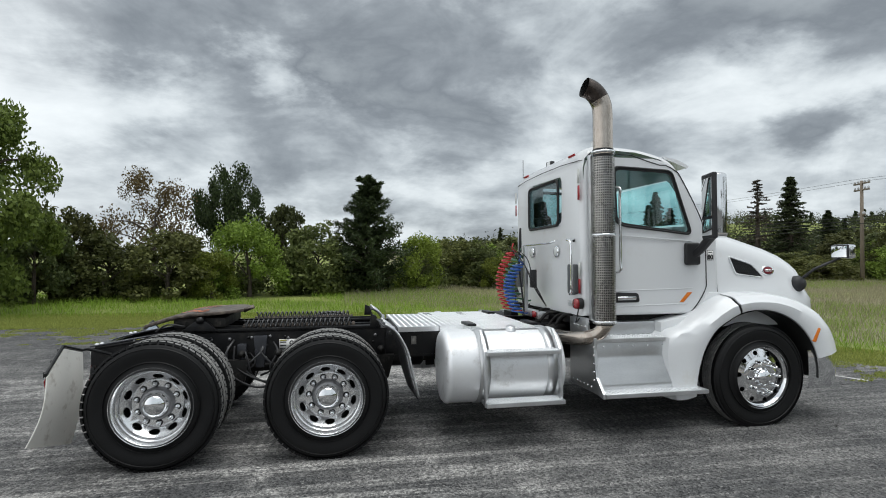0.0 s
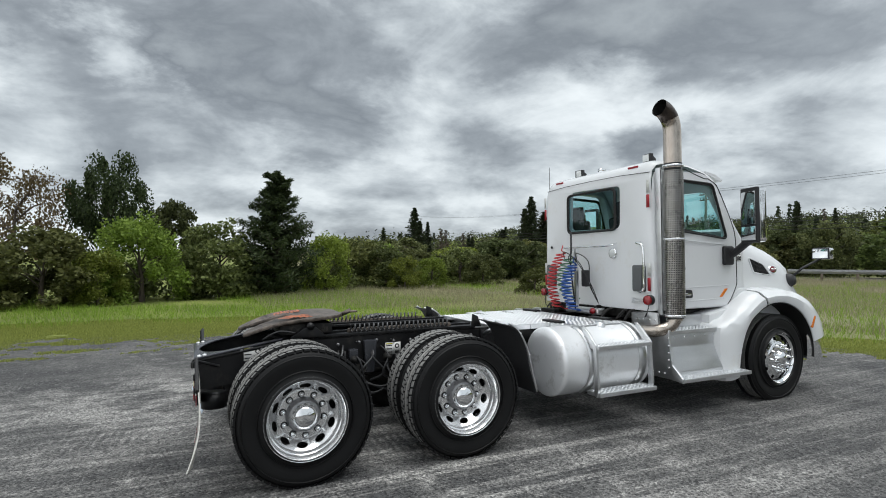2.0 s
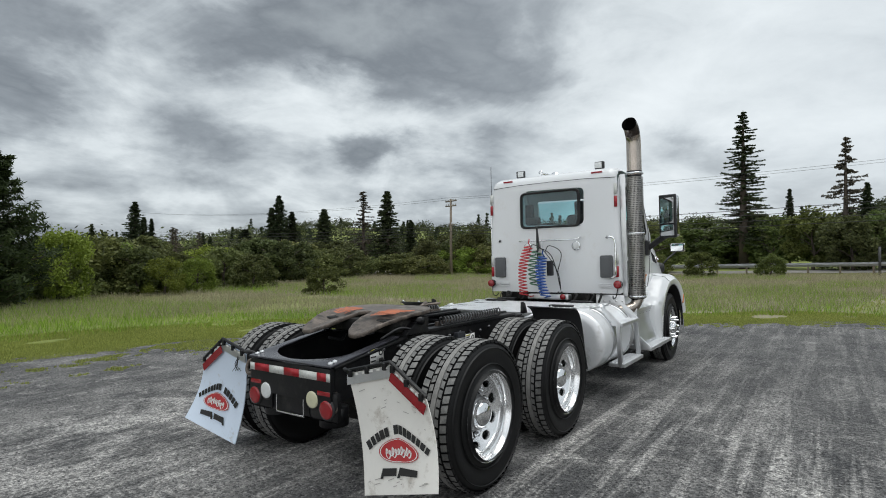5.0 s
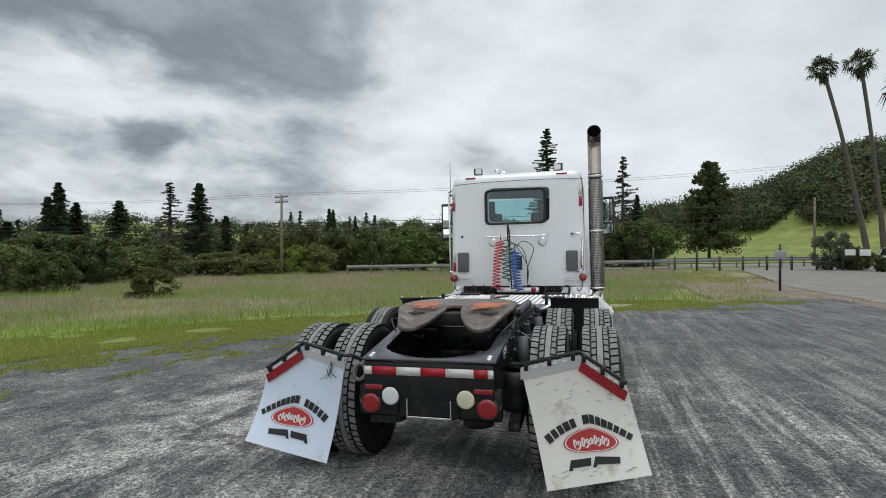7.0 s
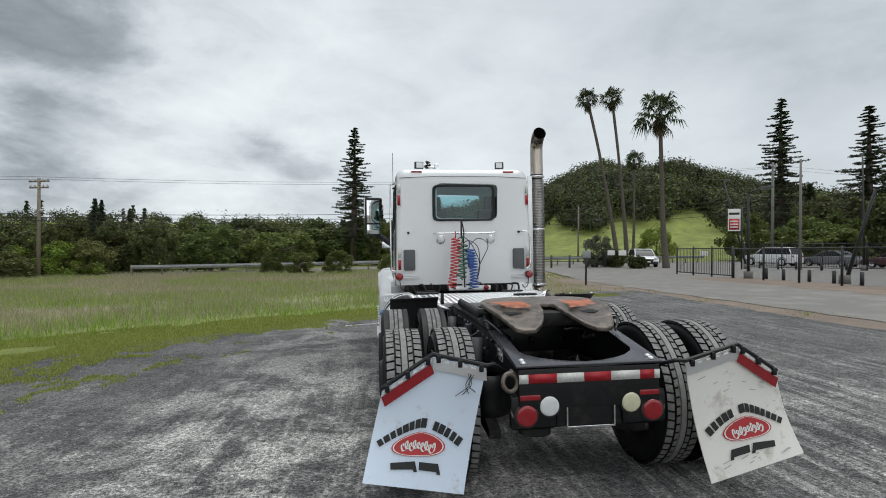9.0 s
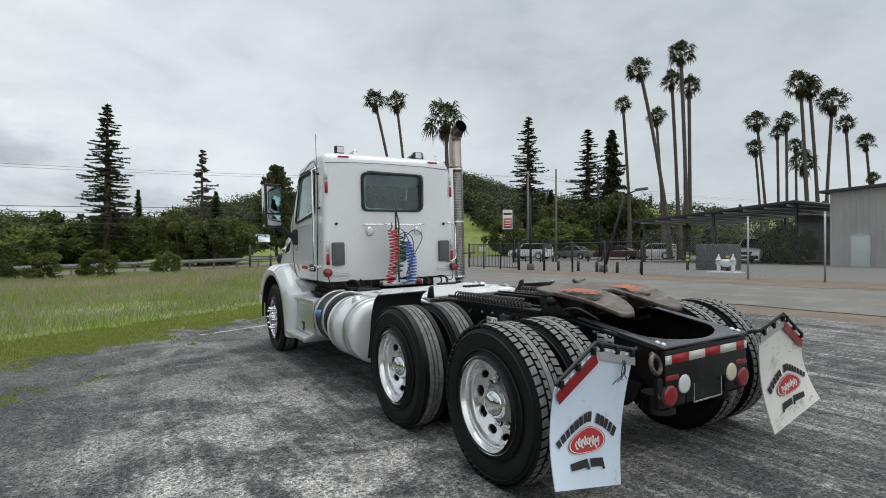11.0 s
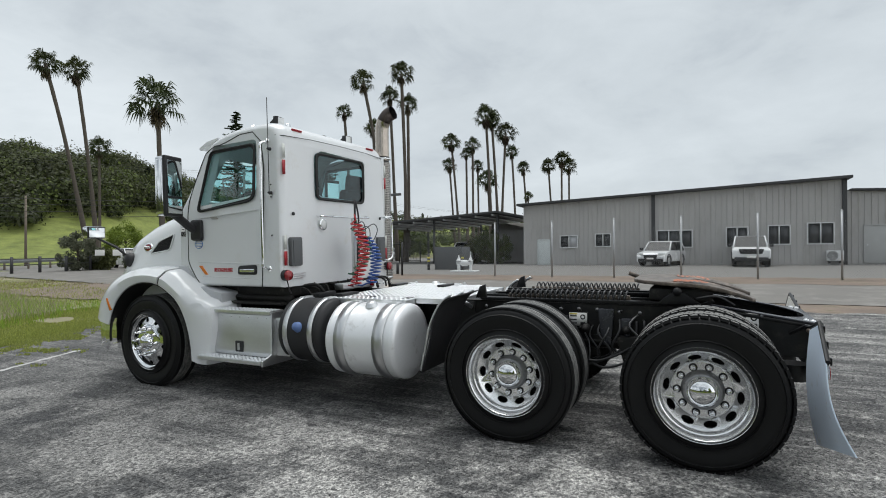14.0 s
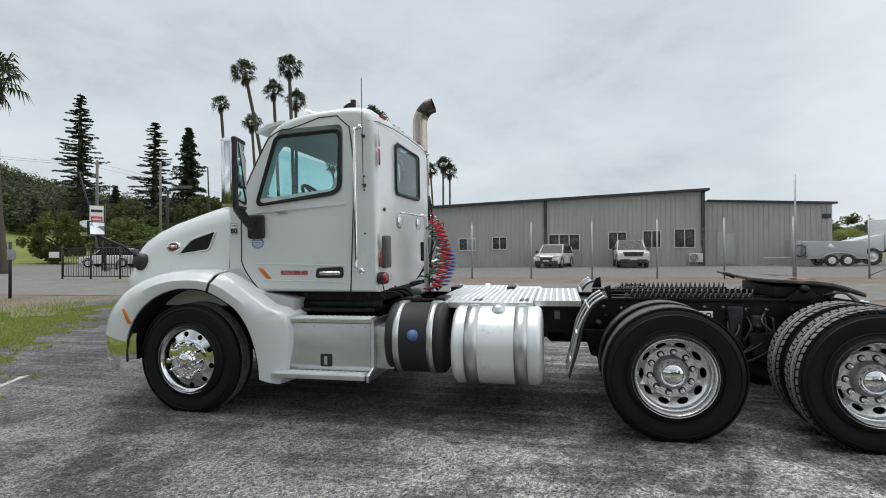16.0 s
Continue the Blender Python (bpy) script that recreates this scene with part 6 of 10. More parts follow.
# rear wall: lamps, vents, rail, round ports, tape pieces
for s in (1, -1):
    bm = lump()
    lathe(bm, (2.985, s * 0.925, 1.205), (-1, 0, 0), [(-0.02, 0.045), (0.0, 0.05), (0.02, 0.05), (0.032, 0.044), (0.036, 0.0)], 22)
    lathe(bm, (3.00, s * 0.925, 1.205), (-1, 0, 0), [(-0.03, 0.052), (0.0, 0.054), (0.018, 0.053)], 22, 1)
    part("marker_lamp", bm, M["red"], truck, "round red marker lamp", mats=(M["plastic"],))
    bm = lump()
    tube(bm, smooth_path([(3.0, s * 0.92, 1.16), (2.985, s * 0.90, 1.05), (3.0, s * 0.86, 1.02), (3.05, s * 0.84, 1.06)], 5), 0.006, 6)
    part("lamp_wire", bm, M["plastic"], truck)
    bm = lump()
    prism(bm, rounded([(s * 0.70, 1.29), (s * 0.86, 1.29), (s * 0.86, 1.58), (s * 0.70, 1.58)], 0.025), "x", 2.985, 3.03, 0.006)
    vt = part("cab_vent", bm, M["vent_grey"], truck, "dark grey plastic cab vent")
    bm = lump()
    box(bm, (2.978, s * 0.78 - 0.055, 1.32), (2.986, s * 0.78 + 0.055, 1.55), 0.004)
    part("vent_cover", bm, M["vent_grey"], vt)
    bm = lump()
    lathe(bm, (3.012, s * 0.355 - 0.02, 1.715), (-1, 0, 0), [(0, 0.062), (0.008, 0.060), (0.012, 0.050)], 26)
    lathe(bm, (3.005, s * 0.355 - 0.02, 1.715), (-1, 0, 0), [(0, 0.05), (0.010, 0.046), (0.014, 0.02), (0.014, 0)], 26, 1)
    part("work_port_lamp", bm, M["chrome"], truck, "round chrome ringed lamp on the cab back", mats=(M["clear_lens"],))
    bm = lump()
    lathe(bm, (3.02, s * 0.79, 1.815), (-1, 0, 0), [(0, 0.018), (0.012, 0.016), (0.014, 0)], 12)
    part("plug", bm, M["plastic"], truck)
    for z, white in ((2.36, 1), (2.20, 0), (1.46, 1), (1.30, 0)):
        bm = lump()
        box(bm, (3.010, s * 0.915 - 0.02, z), (3.0135, s * 0.915 + 0.02, z + 0.14))
        part("tape_piece", bm, M["tape_white" if white else "tape_red"], truck)
    bm = lump()
    obox(bm, Matrix.Translation((3.072, s * 0.66, 2.665)) @ Matrix.Rotation(radians(52), 4, "Y"), (0.05, 0.15, 0.012), 0.003)
    part("roof_edge_reflector", bm, M["tape_red"], truck, "red reflector on the roof edge")
    # louvre strips low on the back
    bm = lump()
    for k in range(3):
        box(bm, (3.0, s * 0.78 - 0.14, 1.165 + 0.022 * k), (3.012, s * 0.78 + 0.11, 1.175 + 0.022 * k), 0.002)
    part("louvre", bm, M["alu"], truck)
    bm = lump()
    lathe(bm, (3.40, s * 0.60, 2.80), (-1, 0, 0.1), [(-0.06, 0.03), (0.0, 0.055), (0.03, 0.055)], 4)
    obox(bm, Matrix.Translation((3.36, s * 0.60, 2.815)) @ Matrix.Rotation(0.15 * s, 4, "Z"), (0.05, 0.13, 0.10), 0.012)
    cyl(bm, (3.37, s * 0.60, 2.70), (3.37, s * 0.60, 2.79), 0.015, 8)
    wl_ = part("work_lamp", bm, M["plastic"], truck, "square roof work lamp")
    bm = lump()
    obox(bm, Matrix.Translation((3.332, s * 0.60, 2.815)), (0.006, 0.11, 0.08), 0.004)
    part("lamp_glass", bm, M["clear_lens"], wl_)
bm = lump()
tube(bm, smooth_path([(3.01, 0.44, 1.80), (2.94, 0.43, 1.80), (2.935, 0.30, 1.80), (2.935, 0, 1.80), (2.935, -0.30, 1.80), (2.94, -0.43, 1.81), (3.01, -0.44, 1.83)], 5), 0.011, 8)
part("hose_rail", bm, M["chrome"], truck, "chrome hose rail across the cab back")
bm = lump()
tube(bm, smooth_path([(3.01, -0.80, 1.83), (2.93, -0.82, 1.82), (2.925, -0.90, 1.80), (2.925, -0.925, 1.70), (2.925, -0.925, 1.45), (2.925, -0.92, 1.33), (2.94, -0.86, 1.29), (3.01, -0.82, 1.28)], 5), 0.013, 8)
part("grab_rail", bm, M["chrome"], truck, "bent chrome grab rail on the cab corner")
# seam round the roof cap
bm = lump()
tube(bm, [(3.10, 0.935, 2.59), (3.03, 0.88, 2.585), (3.012, 0.5, 2.60), (3.008, 0, 2.605), (3.012, -0.5, 2.60), (3.03, -0.88, 2.585), (3.10, -0.935, 2.59)], 0.004, 6)
part("roof_seam", bm, M["seal"], truck)

# sun visor, cab lights, horn, antenna
bm = lump()
rows = []
for k in range(13):
    y = -0.90 + 1.8 * k / 12
    b = 0.05 * (1 - (y / 0.9) ** 2)
    rows.append([bm.verts.new(p) for p in ((3.93 + b, y, 2.655 + b * 0.6), (4.10 + b, y, 2.625 + b * 0.5), (4.22 + b, y, 2.565 + b * 0.4), (4.20 + b, y, 2.545 + b * 0.4), (4.06 + b, y, 2.595 + b * 0.4), (3.95 + b, y, 2.625 + b * 0.5))])
for a, b in zip(rows, rows[1:]):
    bridge(bm, a, b)
cap(bm, rows[0])
cap(bm, rows[-1], flip=True)
bmesh.ops.recalc_face_normals(bm, faces=bm.faces)
part("sun_visor", bm, M["white"], truck, "white external sun visor")
for y in (-0.72, -0.16, 0, 0.16, 0.72):
    bm = lump()
    lathe(bm, (3.86, y, 2.70 - 0.05 * (abs(y) / 0.72) ** 2), (0, 0, 1), [(0, 0.05), (0.02, 0.048), (0.045, 0.03), (0.05, 0)], 16)
    for v in bm.verts:
        v.co.x = 3.86 + (v.co.x - 3.86) * 1.5
    part("roof_lamp", bm, M["amber"], truck, "amber roof clearance lamp")
for y in (0.33,):
    bm = lump()
    lathe(bm, (3.98, y, 2.83), (-1, 0, 0), [(0.0, 0.075), (0.01, 0.065), (0.06, 0.04), (0.14, 0.022), (0.46, 0.016), (0.48, 0.03), (0.52, 0.03), (0.52, 0)], 20)
    cyl(bm, (3.9, y, 2.72), (3.9, y, 2.80), 0.012, 8)
    cyl(bm, (3.5, y, 2.73), (3.5, y, 2.82), 0.012, 8)
    part("air_horn", bm, M["chrome"], truck, "chrome roof air horn")
bm = lump()
cyl(bm, (3.14, 0.985, 2.00), (3.14, 0.99, 2.95), 0.004, 6)
for z in (2.02, 2.45):
    lathe(bm, (3.14, 0.96, z), (0, 1, 0), [(0, 0.018), (0.012, 0.016), (0.04, 0.010)], 10)
part("antenna", bm, M["plastic"], truck, "thin whip antenna on the cab side")
for s in (1, -1):
    for z in (2.10, 1.98, 1.60):
        bm = lump()
        lathe(bm, (3.14, s * (CAB_Y - 0.004), z), (0, s, 0), [(0, 0.009), (0.006, 0.008), (0.007, 0)], 8)
        part("plug", bm, M["plastic"], truck)

# cab inside: floor, dash, wheel, seats
bm = lump()
box(bm, (3.08, -0.86, 1.12), (4.42, 0.86, 1.155))
box(bm, (4.02, -0.86, 1.15), (4.40, 0.86, 1.88), 0.06)
box(bm, (3.88, 0.15, 1.55), (4.1, 0.70, 1.90), 0.05)
part("dashboard", bm, M["interior"], truck, "dark grey dashboard")
bm = lump()
c, ax = Vector((3.80, 0.45, 1.93)), Vector((-0.75, 0, 0.66)).normalized()
u, v, _ = frame_at(ax)
tube(bm, [c + u * 0.225 * math.cos(a) + v * 0.225 * math.sin(a) for a in [2 * math.pi * k / 32 for k in range(32)]], 0.017, 8, closed=True)
for a in (0.5, 2.6, 4.7):
    tube(bm, [c, c + u * 0.22 * math.cos(a) + v * 0.22 * math.sin(a)], 0.014, 6)
cyl(bm, c, c - ax * 0.35, 0.03, 10)
lathe(bm, c - ax * 0.02, ax, [(0, 0.07), (0.03, 0.06), (0.04, 0)], 16)
part("steering_wheel", bm, M["seal"], truck, "black steering wheel")
for s in (1, -1):
    bm = lump()
    box(bm, (3.20, s * 0.45 - 0.25, 1.35), (3.72, s * 0.45 + 0.25, 1.55), 0.06, 3)
    obox(bm, Matrix.Translation((3.19, s * 0.45, 1.82)) @ Matrix.Rotation(radians(-8), 4, "Y"), (0.13, 0.48, 0.66), 0.05, 3)
    obox(bm, Matrix.Translation((3.16, s * 0.45, 2.22)) @ Matrix.Rotation(radians(-8), 4, "Y"), (0.09, 0.27, 0.22), 0.035, 3)
    box(bm, (3.30, s * 0.45 - 0.15, 1.155), (3.65, s * 0.45 + 0.15, 1.36), 0.02)
    part("seat", bm, M["seat_cloth"], truck, "dark cloth high-backed seat")

# -- hood: sections from the cowl to the nose --
HOOD = [  # x, half width low, half width at the shoulder, shoulder height, top height
    (4.505, 0.93, 0.89, 1.72, 1.985),
    (4.70, 0.93, 0.885, 1.68, 1.945),
    (4.95, 0.93, 0.875, 1.62, 1.885),
    (5.20, 0.92, 0.855, 1.56, 1.810),
    (5.42, 0.90, 0.825, 1.49, 1.730),
    (5.60, 0.87, 0.785, 1.41, 1.640),
    (5.72, 0.82, 0.73, 1.32, 1.540),
    (5.80, 0.74, 0.65, 1.22, 1.420),
]
bm = lump()
rows = []
for x, wl0, ws0, zs, zt in HOOD:
    half = [(wl0, 0.95), (wl0, 1.08), (wl0 - 0.005, 1.20), ((wl0 + ws0) / 2, (1.20 + zs) / 2), (ws0, zs), (ws0 * 0.965, zs + (zt - zs) * 0.40), (ws0 * 0.86, zs + (zt - zs) * 0.70), (ws0 * 0.66, zs + (zt - zs) * 0.90), (ws0 * 0.36, zt - 0.008), (0, zt)]
    full = half + [(-y, z) for y, z in half[-2::-1]]
    rows.append([bm.verts.new((x, y, z)) for y, z in full])
nose = [bm.verts.new((5.86, y * 0.86, 0.75 + (z - 0.75) * 0.90)) for y, z in [(v.co.y, v.co.z) for v in rows[-1]]]
rows.append(nose)
for a, b in zip(rows, rows[1:]):
    bridge(bm, a, b, closed=False)
bm.faces.new(rows[0][::-1])
bm.faces.new(rows[-1])
bmesh.ops.recalc_face_normals(bm, faces=bm.faces)
hood = part("hood", bm, M["white"], truck, "white sloping aerodynamic hood")
bm = lump()
tube(bm, [(4.498, y * 1.003, z) for y, z in [(0.93, 1.02), (0.93, 1.20), (0.91, 1.43), (0.89, 1.72), (0.86, 1.82), (0.765, 1.905), (0.587, 1.958), (0.32, 1.977), (0, 1.985), (-0.32, 1.977), (-0.587, 1.958), (-0.765, 1.905), (-0.86, 1.82), (-0.89, 1.72), (-0.91, 1.43), (-0.93, 1.20), (-0.93, 1.02)]], 0.007, 6)
part("hood_gap", bm, M["seal"], hood)
for s in (1, -1):
    def hood_y(x, z):
        for a, b in zip(HOOD, HOOD[1:]):
            if a[0] <= x <= b[0]:
                t = (x - a[0]) / (b[0] - a[0])
                wl0, ws0, zs = (a[i] + (b[i] - a[i]) * t for i in (1, 2, 3))
                return wl0 + (ws0 - wl0) * max(0, min(1, (z - 1.20) / (zs - 1.20)))
        return 0.9
    outline = rounded([(5.075, 1.435), (4.93, 1.575), (4.66, 1.655), (4.73, 1.475)], 0.03)
    bm = lump()
    vs = [bm.verts.new((x, s * (hood_y(x, z) + 0.006), z)) for x, z in outline]
    bm.faces.new(vs)
    bmesh.ops.recalc_face_normals(bm, faces=bm.faces)
    vent = part("hood_vent", bm, M["seal"], truck, "dark mesh vent in the hood side")
    bm = lump()
    tube(bm, [(x, s * (hood_y(x, z) + 0.006), z) for x, z in outline], 0.009, 6, closed=True)
    part("vent_rim", bm, M["white"], vent)
    bm = lump()
    cxs, czs = [p[0] for p in outline], [p[1] for p in outline]

    def inside(x, z):
        c = False
        for (x1, z1), (x2, z2) in zip(outline, outline[1:] + outline[:1]):
            if (z1 > z) != (z2 > z) and x < (x2 - x1) * (z - z1) / (z2 - z1) + x1:
                c = not c
        return c
    zz = 1.44
    r_ = 0
    while zz < 1.66:
        xx = 4.65 + (0.012 if r_ % 2 else 0)
        while xx < 5.08:
            if inside(xx, zz):
                tube(bm, [(xx + 0.010 * math.cos(k * math.pi / 3), s * (hood_y(xx, zz) + 0.009), zz + 0.009 * math.sin(k * math.pi / 3)) for k in range(6)], 0.0022, 4, closed=True)
            xx += 0.024
        zz += 0.016
        r_ += 1
    part("vent_mesh", bm, M["plastic"], vent, "black hexagonal vent mesh")
    bm = lump()
    ex, ez = (5.135, 1.508)
    pos = Vector((ex, s * (hood_y(ex, ez) + 0.002), ez))
    lathe(bm, pos, (0.05, s, 0.12), [(0, 0.05), (0.012, 0.048), (0.014, 0.040)], 28)
    lathe(bm, pos, (0.05, s, 0.12), [(0.010, 0.043), (0.016, 0.038), (0.018, 0)], 28, 1)
    for v in bm.verts:
        v.co.x = ex + (v.co.x - ex) * 1.55
    em = part("emblem", bm, M["chrome"], truck, "dark red oval emblem with chrome rim", mats=(M["emblem"],))
    bm = lump()
    for k in range(-3, 4):
        cyl(bm, pos + Vector((k * 0.014, s * 0.019, -0.012)), pos + Vector((k * 0.014 + 0.006, s * 0.019, 0.014)), 0.003, 5)
    part("emblem_strokes", bm, M["chrome"], em)

# -- fenders: swept round the front wheel --
FENDER = [(-8, 0.915), (14, 0.925), (27, 0.93), (42, 0.895), (56, 0.845), (72, 0.80), (90, 0.775), (106, 0.80), (117, 0.84), (135, 0.86), (150, 0.95), (157, 1.10), (168, 1.065), (180, 1.01), (192, 0.97)]
ARCH = [(-8, 0.62), (75, 0.62), (95, 0.63), (113, 0.65), (126, 0.66), (140, 0.69), (155, 0.70), (168, 0.71), (180, 0.73), (192, 0.76)]


def table(tab, a):
    for (p, q), (r, t) in zip(tab, tab[1:]):
        if p <= a <= r:
            return q + (t - q) * (a - p) / (r - p)
    return tab[0][1] if a < tab[0][0] else tab[-1][1]


def fender(a0, a1, s, name, label, parent, mat="white", sink=0.0):
    bm = lump()
    rows = []
    n = max(6, int((a1 - a0) / 4))
    for k in range(n + 1):
        a = a0 + (a1 - a0) * k / n
        ro, ri = table(FENDER, a) - sink, table(ARCH, a)
        dirx, dirz = math.cos(radians(a)), math.sin(radians(a))
        lip = ri + 0.02
        back = max(0.0, min(1.0, (a - 130) / 30))
        rad = [ri, ri + 0.004, lip, lip + (ro - lip) * 0.45, ro - 0.055, ro - 0.018, ro, ro + 0.012, ro + 0.02]
        yy = [1.10, 1.195, 1.205, 1.21, 1.195 - 0.02 * (1 - back), 1.165 - 0.02 * (1 - back), 1.10, 0.98, 0.86]
        rows.append([bm.verts.new((4.80 + dirx * q, s * (y - sink), 0.50 + dirz * q)) for q, y in zip(rad, yy)])
    for a, b in zip(rows, rows[1:]):
        bridge(bm, a, b, closed=False)
    bmesh.ops.recalc_face_normals(bm, faces=bm.faces)
    bmesh.ops.solidify(bm, geom=bm.faces[:], thickness=0.012)
    return part(name, bm, M[mat], parent, label)


for s in (1, -1):
    fender(13, 111, s, "hood_fender", "white front fender moulded to the hood", hood)
    # sunk black strip: the shade of the open gap, put in as a shape
    fender(108, 117, s, "fender_gap_seal", "black strip painting the shade in the gap between fender and skirt", truck, "seal", 0.014)
    fender(113.6, 192, s, "cab_fender", "white rear fender skirt below the cab", truck)
    bm = lump()
    prism(bm, [(4.34, 1.05), (4.49, 1.12), (4.49, 1.30), (4.36, 1.30), (4.22, 1.14)], "y", s * 0.90, s * 0.99, 0.02)
    prism(bm, [(3.80, 0.72), (4.30, 1.02), (4.22, 1.10), (3.80, 1.02)], "y", s * 0.75, s * 1.02, 0.02)
    part("cowl_filler", bm, M["cowl_grey"] if s > 0 else M["white"], truck)
    bm = lump()
    obox(bm, Matrix.Translation((5.385, s * 1.19, 0.875)) @ Matrix.Rotation(radians(25), 4, "Y"), (0.035, 0.05, 0.15), 0.010)
    part("fender_lamp", bm, M["amber"], hood, "amber fender lamp")
    # dark wheel-well liner
    bm = lump()
    rows = []
    for k in range(21):
        a = radians(-5 + 190 * k / 20)
        inner_r = table(ARCH, max(-8.0, min(192.0, math.degrees(a)))) - 0.006
        rows.append([bm.verts.new((4.80 + math.cos(a) * r_, s * y, 0.5 + math.sin(a) * r_)) for r_, y in ((inner_r, 1.192), (inner_r - 0.002, 1.06), (inner_r, 0.60), (0.30, 0.58))])
    for a, b in zip(rows, rows[1:]):
        bridge(bm, a, b, closed=False)
    part("wheel_well", bm, M["seal"], truck, "black wheel well liner")

# -- bumper, grille, headlamps --
bm = lump()
plan = smooth_path([(5.33, 1.16, 0), (5.50, 1.185, 0), (5.64, 1.15, 0), (5.78, 1.03, 0), (5.88, 0.80, 0), (5.93, 0.4, 0), (5.94, 0, 0)], 4)
plan = plan + [Vector((p.x, -p.y, 0)) for p in plan[-2::-1]]
rows = []
for z, inset in ((0.34, 0.05), (0.37, 0.015), (0.50, 0.0), (0.66, 0.0), (0.715, 0.012), (0.72, 0.05)):
    rows.append([bm.verts.new((p.x - inset * (0.3 if abs(p.y) > 1.1 else 1), p.y * (1 - inset * 0.35), z)) for p in plan])
for a, b in zip(rows, rows[1:]):
    bridge(bm, a, b, closed=False)
bmesh.ops.recalc_face_normals(bm, faces=bm.faces)
part("bumper", bm, M["chrome"], truck, "chrome wrap-round front bumper")
bm = lump()
prism(bm, rounded([(-0.48, 0.74), (0.48, 0.74), (0.55, 1.22), (-0.55, 1.22)], 0.05), "x", 5.84, 5.90, 0.01)
gr = part("grille", bm, M["chrome"], truck, "chrome framed grille")
bm = lump()
for k in range(9):
    box(bm, (5.895, -0.45, 0.79 + 0.045 * k), (5.91, 0.45, 0.81 + 0.045 * k), 0.004)
part("grille_bars", bm, M["seal"], gr)
for s in (1, -1):
    bm = lump()
    prism(bm, rounded([(5.45, 0.80), (5.70, 0.80), (5.66, 1.02), (5.50, 1.08)], 0.05), "y", s * 1.02, s * 1.13, 0.02)
    for v in bm.verts:
        v.co.y -= s * max(0, v.co.x - 5.5) * 0.8
    part("headlamp", bm, M["clear_lens"], truck, "clear headlamp at the fender corner")

# -- mirrors --
for s in (1, -1):
    mx, my = (4.20, s * 1.30)
    bm = lump()
    turn = Matrix.Translation((mx, my, 2.12)) @ Matrix.Rotation(s * radians(14), 4, "Z")
    obox(bm, turn, (0.13, 0.235, 0.60), 0.045, 4)
    mir = part("mirror", bm, M["chrome"], truck, "tall chrome-backed door mirror on a black arm")
    bm = lump()
    obox(bm, turn @ Matrix.Translation((-0.055, 0, 0)), (0.045, 0.245, 0.61), 0.018, 3)
    part("mirror_frame", bm, M["plastic"], mir, "black mirror frame")
    bm = lump()
    obox(bm, turn @ Matrix.Translation((-0.0805, 0, 0.08)), (0.006, 0.20, 0.36), 0.003)
    obox(bm, turn @ Matrix.Translation((-0.0805, 0, -0.20)), (0.006, 0.20, 0.15), 0.003)
    part("mirror_glass", bm, M["mirror"], mir, "mirror glass")
    bm = lump()
    tube(bm, smooth_path([(4.20, s * 0.96, 1.66), (4.22, s * 1.05, 1.72), (4.22, s * 1.16, 1.80), (4.20, s * 1.28, 1.87)], 4), 0.042, 10, taper=None)
    obox(bm, Matrix.Translation((4.18, s * 0.985, 1.68)), (0.17, 0.05, 0.22), 0.03, 3)
    part("mirror_arm", bm, M["plastic"], mir, "black mirror arm")
    # hood mirror
    hx, hy = 5.92, s * 1.03
    bm = lump()
    obox(bm, Matrix.Translation((hx, hy, 1.70)) @ Matrix.Rotation(s * radians(10), 4, "Z"), (0.10, 0.24, 0.15), 0.035, 4)
    hm = part("hood_mirror", bm, M["chrome"], truck, "small chrome hood mirror")
    bm = lump()
    obox(bm, Matrix.Translation((hx - 0.045, hy, 1.70)) @ Matrix.Rotation(s * radians(10), 4, "Z"), (0.02, 0.23, 0.14), 0.008, 2)
    part("mirror_frame", bm, M["plastic"], hm)
    bm = lump()
    obox(bm, Matrix.Translation((hx - 0.056, hy, 1.70)) @ Matrix.Rotation(s * radians(10), 4, "Z"), (0.004, 0.205, 0.115), 0.002, 2)
    part("mirror_glass", bm, M["mirror"], hm)
    bm = lump()
    tube(bm, [(5.56, s * 0.86, 1.41), (5.66, s * 0.93, 1.52), (5.90, s * 1.02, 1.64)], 0.014, 8)
    lathe(bm, (5.54, s * 0.80, 1.36), (0.1, s, 0.1), [(0, 0.085), (0.05, 0.085), (0.09, 0.06), (0.10, 0)], 16)
    part("mirror_arm", bm, M["plastic"], hm)

# -- exhaust stack --
EX, EY = 3.165, -1.115
bm = lump()
lathe(bm, (EX, EY, 1.02), (0, 0, 1), [(0, 0.086), (1.62, 0.086)], 32)
lathe(bm, (EX, EY, 2.61), (0, 0, 1), [(0, 0.095), (0.04, 0.095)], 32)
ex = part("exhaust_muffler", bm, M["frame"], truck, "dark muffler inside a perforated heat shield")
bm = lump()
rr, n, hstep = 0.103, 38, 0.023
rows = int(1.56 / hstep)
z0 = 1.03
